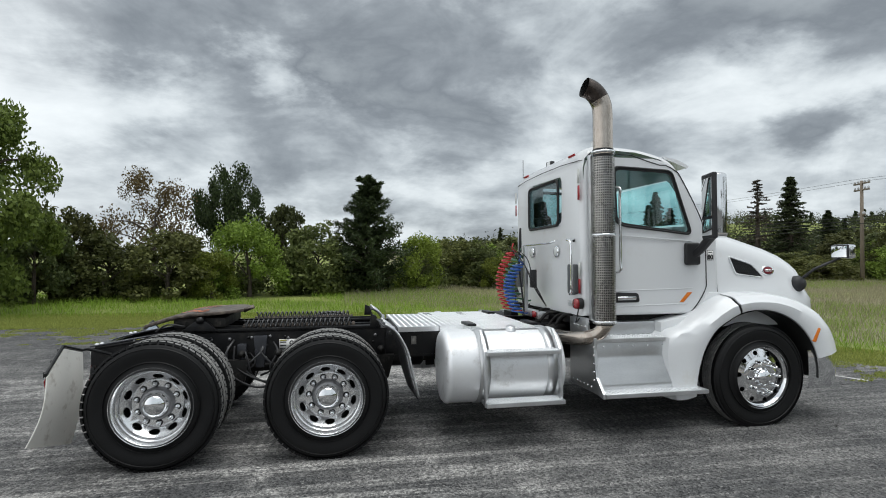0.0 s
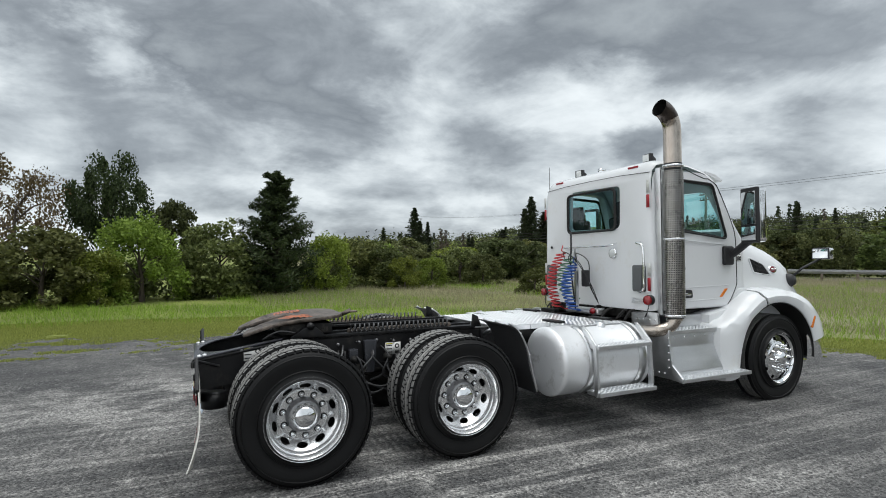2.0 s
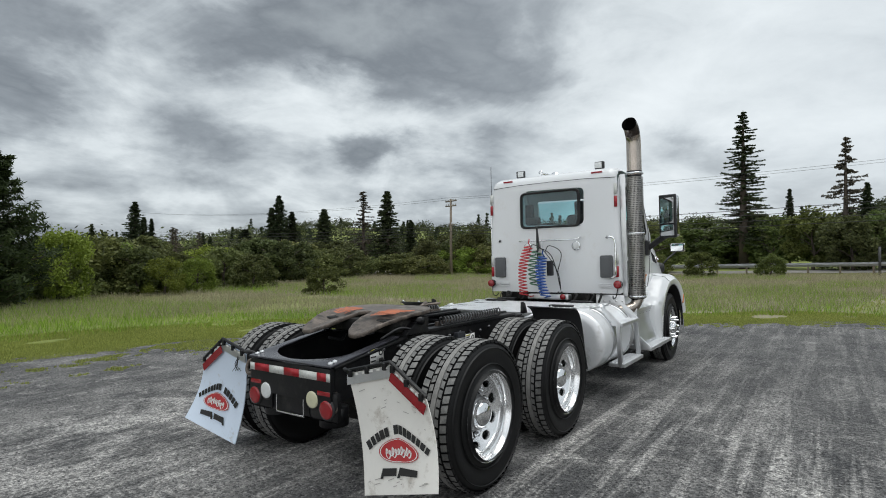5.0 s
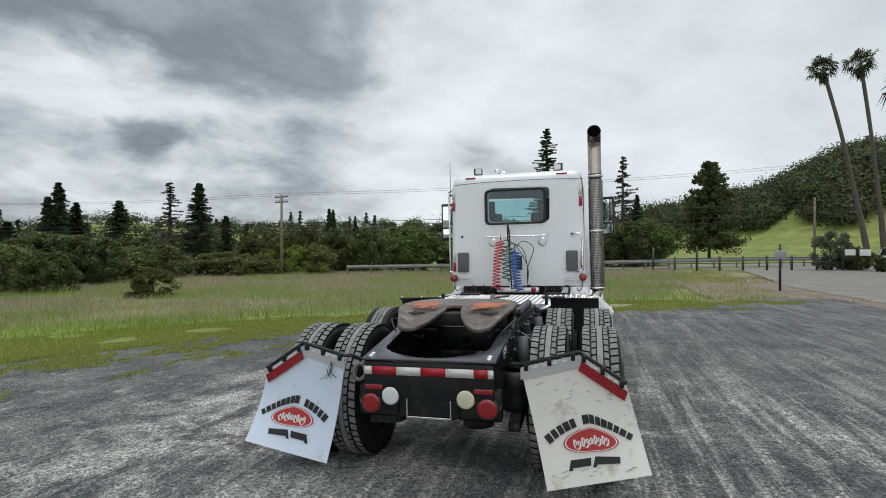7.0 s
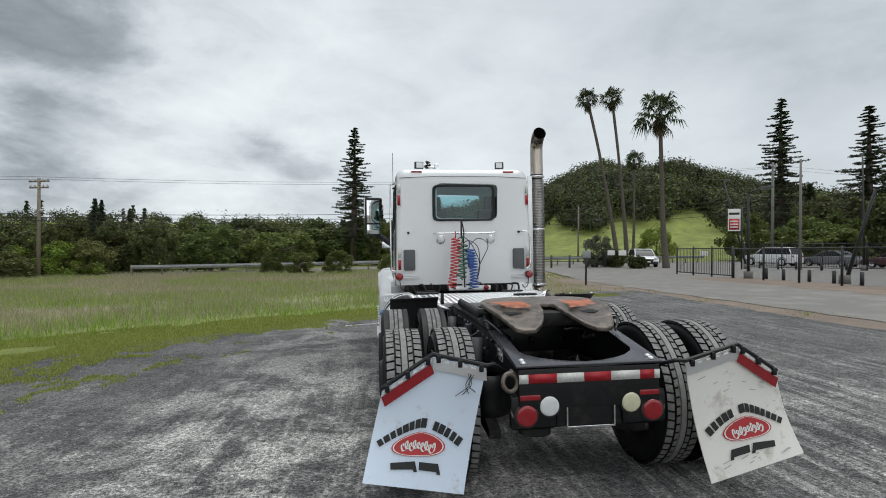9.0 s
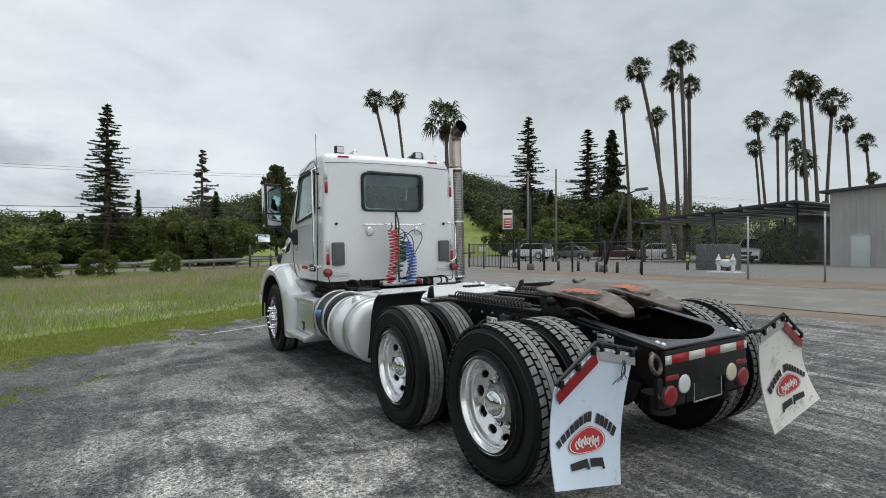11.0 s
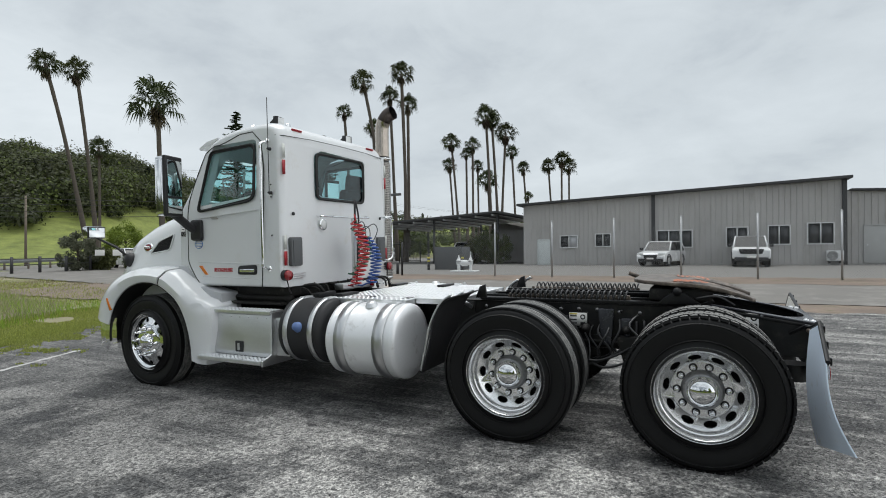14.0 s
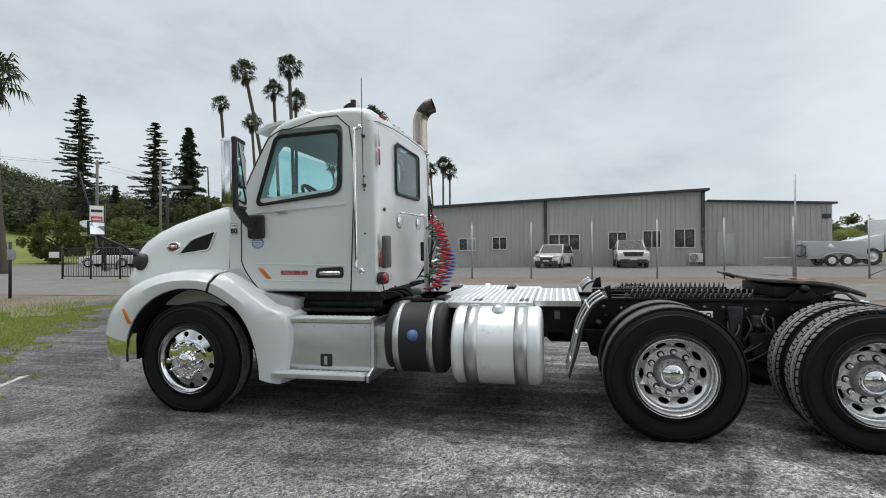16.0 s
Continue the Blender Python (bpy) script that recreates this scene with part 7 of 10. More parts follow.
# perforated shield: slotted sheet wrapped round the stack
for j in range(rows):
    for k in range(n):
        sft = 0.0
        a0, a1 = 2 * math.pi * (k + sft) / n, 2 * math.pi * (k + sft + 1) / n
        za, zb = z0 + j * hstep, z0 + (j + 1) * hstep
        o, i_ = [], []
        for a, z in ((a0, za), (a1, za), (a1, zb), (a0, zb)):
            o.append(bm.verts.new((EX + rr * math.cos(a), EY + rr * math.sin(a), z)))
        da, dz = (a1 - a0) * 0.22, hstep * 0.20
        for a, z in ((a0 + da, za + dz), (a1 - da, za + dz), (a1 - da, zb - dz), (a0 + da, zb - dz)):
            i_.append(bm.verts.new((EX + rr * math.cos(a), EY + rr * math.sin(a), z)))
        bridge(bm, o, i_)
bmesh.ops.remove_doubles(bm, verts=bm.verts, dist=0.0012)
part("heat_shield", bm, M["shield"], ex, "perforated stainless heat shield", smooth=False)
for z in (1.05, 1.85, 2.62):
    bm = lump()
    lathe(bm, (EX, EY, z), (0, 0, 1), [(-0.012, 0.105), (-0.010, 0.109), (0.010, 0.109), (0.012, 0.105)], 32)
    part("shield_clamp", bm, M["chrome"], ex)
bm = lump()
path = smooth_path([(EX, EY, 2.60), (EX, EY, 2.85), (EX, EY, 2.98), (EX - 0.012, EY, 3.07), (EX - 0.05, EY, 3.145), (EX - 0.11, EY, 3.20), (EX - 0.18, EY, 3.225)], 6)
cut_ = len(path) * 3 // 5
tube(bm, path[:cut_ + 1], 0.091, 28, ends=False)
pp = part("exhaust_pipe", bm, M["steel"], ex, "heat-stained exhaust pipe")
bm = lump()
tube(bm, path[cut_:], 0.0912, 28, ends=False)
part("pipe_tip", bm, M["soot"], ex, "soot-darkened curved pipe tip")
bm = lump()
tube(bm, path[len(path) // 2:], 0.087, 28, ends=False)
e_dir = (path[-1] - path[-2]).normalized()
lathe(bm, path[len(path) // 2], (0, 0, 1), [(0, 0.087), (0, 0)], 28)
part("pipe_bore", bm, M["seal"], ex, "sooty pipe bore")
bm = lump()
tube(bm, smooth_path([(EX, EY, 1.06), (EX - 0.01, EY, 1.0), (EX - 0.06, EY + 0.03, 0.93), (EX - 0.16, EY + 0.10, 0.89), (EX - 0.23, EY + 0.30, 0.87), (EX - 0.25, EY + 0.55, 0.86)], 5), 0.066, 20)
fp = part("flex_pipe", bm, M["steel"], ex, "bent flexible exhaust pipe")
bm = lump()
lathe(bm, (EX, EY, 1.0), (0, 0, 1), [(0.0 + 0.004 * k, 0.070 + 0.006 * (k % 2)) for k in range(14)], 20)
part("bellows", bm, M["steel"], fp, "ribbed steel bellows")
bm = lump()
box(bm, (3.10, -1.03, 2.45), (3.18, -0.95, 2.50), 0.008)
box(bm, (3.10, -1.03, 1.50), (3.18, -0.95, 1.55), 0.008)
box(bm, (3.085, -1.02, 1.05), (3.105, -0.955, 2.62), 0.004)
part("stack_bracket", bm, M["alu"], ex)

# -- air and electric lines behind the cab --


def coil_line(name, mat, label, x, y, z0, z1, r, turns, wire, lean=(0, 0)):
    bm = lump()
    pts = [(x + 0.02, y, z1 + 0.10), (x, y, z1 + 0.04)]
    n = turns * 10
    for k in range(n + 1):
        t = k / n
        a = 2 * math.pi * turns * t
        sag = 0.055 * math.sin(t * math.pi)
        pts.append((x - sag * 2 + lean[0] * t + r * math.cos(a), y + lean[1] * t + r * math.sin(a) * (1 + 0.12 * math.sin(7 * t)), z1 + (z0 - z1) * t ** 1.05))
    pts += [(x + 0.05, y, z0 - 0.02), (x + 0.14, y, z0 - 0.01)]
    tube(bm, pts, wire, 6)
    return part(name, bm, mat, truck, label)


coil_line("air_hose", M["hose_red"], "red coiled air hose", 2.70, 0.17, 1.06, 1.72, 0.056, 15, 0.0085, (-0.02, 0.07))
coil_line("air_hose", M["hose_blue"], "blue coiled air hose", 2.72, -0.02, 1.05, 1.58, 0.060, 14, 0.009, (-0.03, -0.05))
coil_line("electric_cable", M["hose_green"], "green coiled electric cable", 2.75, 0.07, 1.18, 1.66, 0.064, 8, 0.010, (0.0, 0.03))
bm = lump()
for k, (yy, dz) in enumerate(((0.19, 0.02), (-0.04, 0.0), (0.10, -0.03))):
    tube(bm, smooth_path([(2.76, yy, 1.64 + dz), (2.68, yy - 0.1, 1.72 + dz), (2.73, yy - 0.24, 1.62 + dz), (2.84, -0.18, 1.35 + dz), (2.98, -0.16, 1.12)], 6), 0.0055, 6)
part("loose_hose", bm, M["plastic"], truck, "thin black loose hoses")
bm = lump()
tube(bm, smooth_path([(2.77, 0.08, 1.98), (2.75, 0.05, 1.80), (2.75, 0.06, 1.55), (2.80, 0.04, 1.05)], 5), 0.010, 8)
cyl(bm, (2.775, 0.08, 1.72), (2.775, 0.08, 1.99), 0.012, 8)
part("hose_tender", bm, M["plastic"], truck, "black spring hose tender")
bm = lump()
box(bm, (2.82, -0.33, 1.0), (2.94, 0.26, 1.07), 0.012)
box(bm, (2.80, 0.02, 1.05), (2.84, 0.07, 1.78), 0.008)
hp = part("hose_post", bm, M["alu"], truck, "aluminium hose post and bracket")
bm = lump()
lathe(bm, (2.81, -0.26, 1.045), (-1, 0, 0), [(0, 0.035), (0.025, 0.035), (0.03, 0)], 14)
part("glad_hand", bm, M["red"], hp)
bm = lump()
box(bm, (2.84, -0.10, 1.32), (2.90, -0.02, 1.52), 0.012)
part("socket_box", bm, M["plastic"], hp)

# cab underside clutter between frame and cab back
bm = lump()
random.seed(8)
box(bm, (3.05, -0.80, 0.98), (4.3, 0.80, 1.09), 0.02)
for k in range(26):
    y = -0.75 + 1.5 * random.random()
    x = 2.80 + 0.3 * random.random()
    tube(bm, smooth_path([(x, y, 0.98), (x + 0.08, y + 0.1 * (random.random() - 0.5), 1.05 + 0.05 * random.random()), (x + 0.3, y + 0.1, 1.06)], 4), 0.008 + 0.010 * random.random(), 5)
part("cab_underside", bm, M["under"], truck, "dark lines and mounts under the cab")
for s in (1, -1):
    bm = lump()
    lathe(bm, (2.85, s * 0.43, 0.90), (1, 0, 0), [(0, 0.0), (0, 0.06), (0.22, 0.06), (0.22, 0)], 14)
    part("cab_air_spring", bm, M["under"], truck)
    bm = lump()
    box(bm, (3.10, min(s * 0.50, s * 0.90), 0.90), (3.9, max(s * 0.50, s * 0.90), 0.93), 0.01)
    tube(bm, [(3.05, s * 0.80, 0.96), (3.95, s * 0.80, 0.96)], 0.035, 12)
    part("cab_mount", bm, M["under"], truck)

# warning labels on the rails
for s in (1, -1):
    for x, z, w_, h_ in ((-0.96, 0.875, 0.14, 0.11), (0.275, 0.83, 0.15, 0.11)):
        bm = lump()
        y = s * 0.4355
        box(bm, (x - w_ / 2, min(y, y + s * 0.002), z - h_ / 2), (x + w_ / 2, max(y, y + s * 0.002), z + h_ / 2))
        lb = part("warning_label", bm, M["print_white"], truck, "white warning label on the rail")
        y2 = s * 0.4375
        for k in range(3):
            bm = lump()
            box(bm, (x + min(s * 0.01, s * 0.065), min(y2, y2 + s * 0.001), z + 0.022 - 0.03 * k), (x + max(s * 0.01, s * 0.065), max(y2, y2 + s * 0.001), z + 0.032 - 0.03 * k))
            part("label_bar", bm, M["ink"], lb)
        bm = lump()
        lathe(bm, (x - s * 0.04, y2, z + 0.02), (0, s, 0), [(0, 0.022), (0.001, 0.022), (0.001, 0.012)], 14)
        part("label_ring", bm, M["ink"], lb)
        bm = lump()
        box(bm, (x - s * 0.04 - 0.02, min(y2, y2 + s * 0.001), z - 0.045), (x - s * 0.04 + 0.02, max(y2, y2 + s * 0.001), z - 0.02))
        part("label_block", bm, M["ink"], lb)
        bm = lump()
        box(bm, (x + min(s * 0.005, s * 0.07), min(y2, y2 + s * 0.0015), z + 0.038), (x + max(s * 0.005, s * 0.07), max(y2, y2 + s * 0.0015), z + 0.05))
        part("label_stripe", bm, M["decal_yellow"], lb)
bm = lump()
box(bm, (1.48, 0.4522, 0.80), (1.53, 0.4545, 0.88))
part("rail_plate", bm, M["decal_grey"], truck)
bm = lump()
box(bm, (1.45, -0.4545, 0.80), (1.50, -0.4522, 0.88))
part("rail_plate", bm, M["decal_grey"], truck)

# ---- trees, shrubs, palms, grass ----


def leaf_material(name, a, b, per_tree=0.34):
    """Leaf colour varies leaf by leaf and tree by tree; some light passes through."""
    m, n, l, p = shader(name)
    g = n.new("ShaderNodeNewGeometry")
    r = n.new("ShaderNodeValToRGB")
    r.color_ramp.elements[0].color, r.color_ramp.elements[1].color = (*a, 1), (*b, 1)
    l.new(g.outputs["Random Per Island"], r.inputs[0])
    oi = n.new("ShaderNodeObjectInfo")
    mr = n.new("ShaderNodeMapRange")
    mr.inputs[3].default_value, mr.inputs[4].default_value = 1 - per_tree, 1 + per_tree
    l.new(oi.outputs["Random"], mr.inputs[0])
    hs = n.new("ShaderNodeHueSaturation")
    if per_tree:
        fr = n.new("ShaderNodeMath")
        fr.operation = "MULTIPLY"
        l.new(oi.outputs["Random"], fr.inputs[0])
        fr.inputs[1].default_value = 7.31
        fq = n.new("ShaderNodeMath")
        fq.operation = "FRACT"
        l.new(fr.outputs[0], fq.inputs[0])
        hr = n.new("ShaderNodeMapRange")
        hr.inputs[3].default_value, hr.inputs[4].default_value = 0.475, 0.515
        l.new(fq.outputs[0], hr.inputs[0])
        l.new(hr.outputs[0], hs.inputs["Hue"])
    l.new(mr.outputs[0], hs.inputs["Value"])
    l.new(r.outputs[0], hs.inputs["Color"])
    l.new(hs.outputs[0], p.inputs["Base Color"])
    p.inputs["Roughness"].default_value = 0.6
    p.inputs["Specular IOR Level"].default_value = 0.25
    t = n.new("ShaderNodeBsdfTranslucent")
    l.new(hs.outputs[0], t.inputs[0])
    mx = n.new("ShaderNodeMixShader")
    mx.inputs[0].default_value = 0.35
    l.new(p.outputs[0], mx.inputs[1])
    l.new(t.outputs[0], mx.inputs[2])
    l.new(mx.outputs[0], n["Material Output"].inputs[0])
    return m


LEAF = {
    "leafy": leaf_material("fresh_green_leaves", (0.060, 0.090, 0.020), (0.185, 0.245, 0.058)),
    "shrub": leaf_material("olive_green_leaves", (0.062, 0.078, 0.026), (0.178, 0.200, 0.070)),
    "bright": leaf_material("bright_green_leaves", (0.116, 0.165, 0.026), (0.314, 0.396, 0.074)),
    "dark": leaf_material("dark_oak_leaves", (0.050, 0.064, 0.025), (0.145, 0.168, 0.064)),
    "russet": leaf_material("russet_spring_leaves", (0.083, 0.059, 0.030), (0.198, 0.157, 0.074)),
    "oak": leaf_material("mid_green_oak_leaves", (0.063, 0.086, 0.025), (0.165, 0.206, 0.059)),
    "grey": leaf_material("grey_green_leaves", (0.124, 0.140, 0.091), (0.264, 0.281, 0.190)),
    "pine": leaf_material("dark_pine_needles", (0.030, 0.049, 0.020), (0.091, 0.129, 0.046)),
    "redwood": leaf_material("dark_redwood_needles", (0.023, 0.035, 0.018), (0.069, 0.091, 0.041)),
    "bare": leaf_material("thin_brown_twigs", (0.066, 0.056, 0.046), (0.165, 0.140, 0.107)),
    "palm": leaf_material("palm_fronds", (0.019, 0.029, 0.011), (0.061, 0.076, 0.029)),
    "skirt": leaf_material("dead_palm_fronds", (0.055, 0.046, 0.032), (0.150, 0.120, 0.080)),
}
M["bark"] = surface("grey_brown_bark", (0.085, 0.068, 0.055), 0.9, 0, 0.35, 3, 18, 0.5, stretch=(1, 1, 0.3))
M["palm_bark"] = surface("palm_trunk", (0.10, 0.084, 0.068), 0.9, 0, 0.3, 3, 22, 0.4, stretch=(1, 1, 4))


class Leaves:
    """Gathers flat leaves as plain lists, which is quick."""

    def __init__(self, seed):
        self.rng = np.random.default_rng(seed)
        self.v, self.f = [], []
        self.count = 0

    def scatter(self, centres, spread, n, size, droop=0.0, long=1.6, flat=1.0):
        """n leaves round each centre."""
        r = self.rng
        c = np.repeat(np.asarray(centres, float), n, axis=0)
        k = len(c)
        sp = np.repeat(np.asarray(spread, float).reshape(-1, 1) if np.ndim(spread) else np.full((len(centres), 1), spread), n, axis=0)
        d = r.normal(size=(k, 3))
        d /= np.linalg.norm(d, axis=1, keepdims=True) + 1e-9
        pos = c + d * sp * r.random((k, 1)) ** 0.45 * np.array([[1, 1, flat]])
        a = r.normal(size=(k, 3)) + d * 0.6
        a[:, 2] -= droop
        a /= np.linalg.norm(a, axis=1, keepdims=True) + 1e-9
        b = np.cross(a, r.normal(size=(k, 3)))
        b /= np.linalg.norm(b, axis=1, keepdims=True) + 1e-9
        s = size * (0.6 + 0.8 * r.random((k, 1)))
        quad = np.stack([pos - a * s * long * 0.5, pos + b * s * 0.5, pos + a * s * long * 0.5, pos - b * s * 0.5], 1)
        self.v.append(quad.reshape(-1, 3))
        self.f.append(np.arange(k * 4).reshape(-1, 4) + self.count)
        self.count += 4 * k

    def domes(self, centres, spread, n, size):
        """Rounded crowns: leaf sprays on the upper shell, lying roughly along it."""
        r = self.rng
        c = np.repeat(np.asarray(centres, float), n, axis=0)
        k = len(c)
        sp = np.repeat(np.asarray(spread, float).reshape(-1, 1), n, axis=0)
        d = r.normal(size=(k, 3))
        d[:, 2] = np.abs(d[:, 2]) - 0.35
        d /= np.linalg.norm(d, axis=1, keepdims=True) + 1e-9
        lump = 1 + 0.22 * np.sin(d[:, :1] * 7 + c[:, :1]) * np.sin(d[:, 1:2] * 6 + c[:, 1:2])
        pos = c + d * sp * lump * (0.72 + 0.36 * r.random((k, 1))) * np.array([[1, 1, 0.85]])
        nrm = d + r.normal(size=(k, 3)) * 0.30
        a = np.cross(nrm, r.normal(size=(k, 3)))
        a /= np.linalg.norm(a, axis=1, keepdims=True) + 1e-9
        b = np.cross(nrm, a)
        b /= np.linalg.norm(b, axis=1, keepdims=True) + 1e-9
        s = size * (0.5 + 0.9 * r.random((k, 1)))
        quad = np.stack([pos - a * s * 0.7, pos + b * s * 0.5, pos + a * s * 0.7, pos - b * s * 0.5], 1)
        self.v.append(quad.reshape(-1, 3))
        self.f.append(np.arange(k * 4).reshape(-1, 4) + self.count)
        self.count += 4 * k

    def mesh(self, name):
        me = bpy.data.meshes.new(name)
        v, f = np.concatenate(self.v), np.concatenate(self.f)
        me.from_pydata(v.tolist(), [], f.tolist())
        return me


def limb_set(bm, rng, height, spread, base_r, n, low=0.25, lean=0.0):
    """A tapered trunk with limbs; gives back the limb ends."""
    top = Vector((rng.uniform(-0.1, 0.1) * spread, rng.uniform(-0.1, 0.1) * spread, height * 0.72))
    trunk = smooth_path([(0, 0, -0.25), (rng.uniform(-0.1, 0.1), rng.uniform(-0.1, 0.1), height * 0.25), (top.x * 0.6, top.y * 0.6, height * 0.5), top], 3)
    tube(bm, trunk, base_r, 8, taper=[1.25 - 1.05 * k / (len(trunk) - 1) for k in range(len(trunk))])
    ends = [top]
    for k in range(n):
        a = 2 * math.pi * (k * 0.382 + rng.random() * 0.2)
        t = low + (0.68 - low) * rng.random()
        p = trunk[min(len(trunk) - 1, int(t / 0.72 * (len(trunk) - 1)))]
        e = Vector((math.cos(a) * spread * rng.uniform(0.5, 0.85), math.sin(a) * spread * rng.uniform(0.5, 0.85), height * min(0.92, t + rng.uniform(0.08, 0.3))))
        mid = p.lerp(e, 0.5) + Vector((0, 0, height * 0.05))
        pts = smooth_path([p, mid, e], 3)
        tube(bm, pts, base_r * 0.42, 5, taper=[1 - 0.8 * q / (len(pts) - 1) for q in range(len(pts))])
        ends.append(e)
    return ends


def broadleaf(kind, seed, height, spread, leaves, size, base=0.10, tilt=0.0, clump=0.30, density=1.0, shape="round"):
    """A crown of many leaf clumps round the limb ends, uneven and with gaps."""
    rng = random.Random(seed)
    bm = bmesh.new()
    ends = limb_set(bm, rng, height, spread, 0.035 * height * (0.8 if height > 3 else 0.5), 9)
    L = Leaves(seed)
    centres, sizes = [], []
    nclump = 46
    for k in range(nclump):
        a = 2 * math.pi * rng.random()
        u = rng.random()
        z = base + (1 - base) * u
        # crown outline: wide below the middle, domed above, broken by noise
        if shape == "round":
            w = math.sqrt(max(0.02, 1 - ((z - 0.55) / 0.47) ** 2))
        elif shape == "bush":
            w = math.sqrt(max(0.03, 1 - (max(0.0, z - 0.25) / 0.76) ** 2))
        else:
            w = math.sqrt(max(0.02, 1 - ((z - 0.72) / 0.30) ** 2)) if z > 0.42 else 0.15
        q = w * (0.45 + 0.55 * math.sqrt(rng.random())) * (1 + 0.30 * noise.noise((math.cos(a) * 1.7 + seed, math.sin(a) * 1.7, z * 3)))
        centres.append((math.cos(a) * spread * q, math.sin(a) * spread * q, z * height * (1 + 0.06 * noise.noise((a, seed, z)))))
        sizes.append(clump * spread * rng.uniform(0.55, 1.1))
    L.scatter(centres, sizes, int(leaves / nclump), size)
    L.scatter([tuple(e) for e in ends], [clump * spread * 0.8] * len(ends), int(leaves / nclump * 0.6), size)
    return bm, L


def conifer(seed, height, spread, whorls, per, leaves, size, sparse=0.0, droop=0.35, needle=1.0, low=0.10, point=0.75, flat=1.0, tuft=0.17):
    """Straight stem with tiers of boughs that sag and lift again at the tips, ragged in outline."""
    rng = random.Random(seed)
    bm = bmesh.new()
    tube(bm, [(0, 0, -0.3), (0, 0, height * 0.3), (0, 0, height * 0.7), (0, 0, height)], 0.016 * height, 8, taper=[1.3, 1.0, 0.5, 0.06])
    L = Leaves(seed)
    cs, ss = [], []
    for k in range(whorls):
        t = low + (1 - low) * (k + rng.random() * 0.5) / whorls
        reach = spread * (1 - t) ** point * (1.0 if t > 0.2 else 0.75) + spread * 0.05
        reach *= 0.80 + 0.40 * rng.random()
        for j in range(per):
            if rng.random() < sparse:
                continue
            a = 2 * math.pi * (j / per + rng.random() * 0.25 + k * 0.37)
            rr = reach * rng.uniform(0.35, 1.15)
            z = min(height * 0.985, height * t + rng.uniform(-1.1, 1.1) * height / whorls)
            root = Vector((0, 0, z))
            e = Vector((math.cos(a) * rr, math.sin(a) * rr, z - droop * rr + rng.uniform(-0.16, 0.20) * rr))
            sag = Vector((0, 0, -0.05 * rr))
            tube(bm, [tuple(root), tuple(root.lerp(e, 0.5) + sag), tuple(e)], 0.006 * height * (1 - t) + 0.012, 4, taper=[1, 0.6, 0.15])
            for q in (0.30, 0.50, 0.70, 0.86, 1.0):
                c = root.lerp(e, q) + sag * 4 * q * (1 - q)
                cs.append((c.x, c.y, c.z + 0.02 * rr))
                ss.append(max(0.09, rr * tuft * (1.25 - 0.6 * q)))
    L.scatter(cs, ss, max(2, int(leaves / max(1, len(cs)))), size, droop=0.5, long=2.4 * needle, flat=flat)
    return bm, L


def grown(name, label, category, group, wood, L, leaf, m):
    """Links a tree: the stem is the thing's part, the crown another."""
    tree = thing(name, label, category, group)
    part("trunk", wood, M["bark"], tree)
    crown = new("crown", L.mesh("crown"))
    crown.data.materials.append(leaf)
    crown.parent = tree
    tree.matrix_basis = m
    return tree


def stand(x, y, turn=0.0, sx=1.0, sz=1.0, z=None):
    return Matrix.Translation((x, y, (terrain(x, y) if z is None else z) - 0.06)) @ Matrix.Rotation(turn, 4, "Z") @ Matrix.Diagonal((sx, sx, sz, 1))


# patterns, built once at unit-like size and then stood about the place: height 4, spread 2
PATTERN = {}


def pattern(kind, k):
    key = (kind, k)
    if key not in PATTERN:
        sd = 31 * k + sum(map(ord, kind))
        if kind == "bright":
            PATTERN[key] = broadleaf(kind, sd, 4.0, 2.0, 10000, 0.095, 0.02, clump=0.32, shape="bush")
        elif kind in ("shrub", "bush"):
            PATTERN[key] = broadleaf(kind, sd, 4.0, 2.0, 6200, 0.135, 0.02, clump=0.30, shape="bush")
        elif kind == "leafy":
            PATTERN[key] = broadleaf(kind, sd, 4.0, 2.0, 20000, 0.07, 0.10, clump=0.27)
        elif kind in ("dark", "oak", "grey"):
            PATTERN[key] = broadleaf(kind, sd, 4.0, 2.0, 6600, 0.135, 0.10, clump=0.27)
        elif kind == "russet":
            PATTERN[key] = broadleaf(kind, sd, 4.0, 2.0, 7000, 0.06, 0.22, clump=0.30)
        elif kind == "stone_pine":
            PATTERN[key] = broadleaf(kind, sd, 4.0, 2.0, 14000, 0.075, 0.45, clump=0.28, shape="top")
        elif kind == "bigoak":
            PATTERN[key] = conifer(sd, 4.0, 2.0, 19, 15, 22000, 0.075, 0.03, 0.10, needle=0.7, low=0.17)
    return PATTERN[key]


FIRST = {}


def plant(kind, x, y, hgt, half, k, name, label, category, leaf, ref_h=4.0, ref_w=2.0, maker=None):
    """The first of a pattern is made, the rest are copies of it at their own size and turn."""
    key = (kind, k, leaf)
    if key not in FIRST:
        wood, L = maker() if maker else pattern(kind, k)
        FIRST[key] = grown(name, label, category, "trees and shrubs along the field" if category != "palm tree" else "palms", wood, L, LEAF[leaf], Matrix())
        t = FIRST[key]
    else:
        t = copy_thing(FIRST[key], Matrix())
    turn = (x * 1.7 + y * 2.3) % 6.28
    t.matrix_basis = stand(x, y, turn, half / ref_w, hgt / ref_h)
    return t


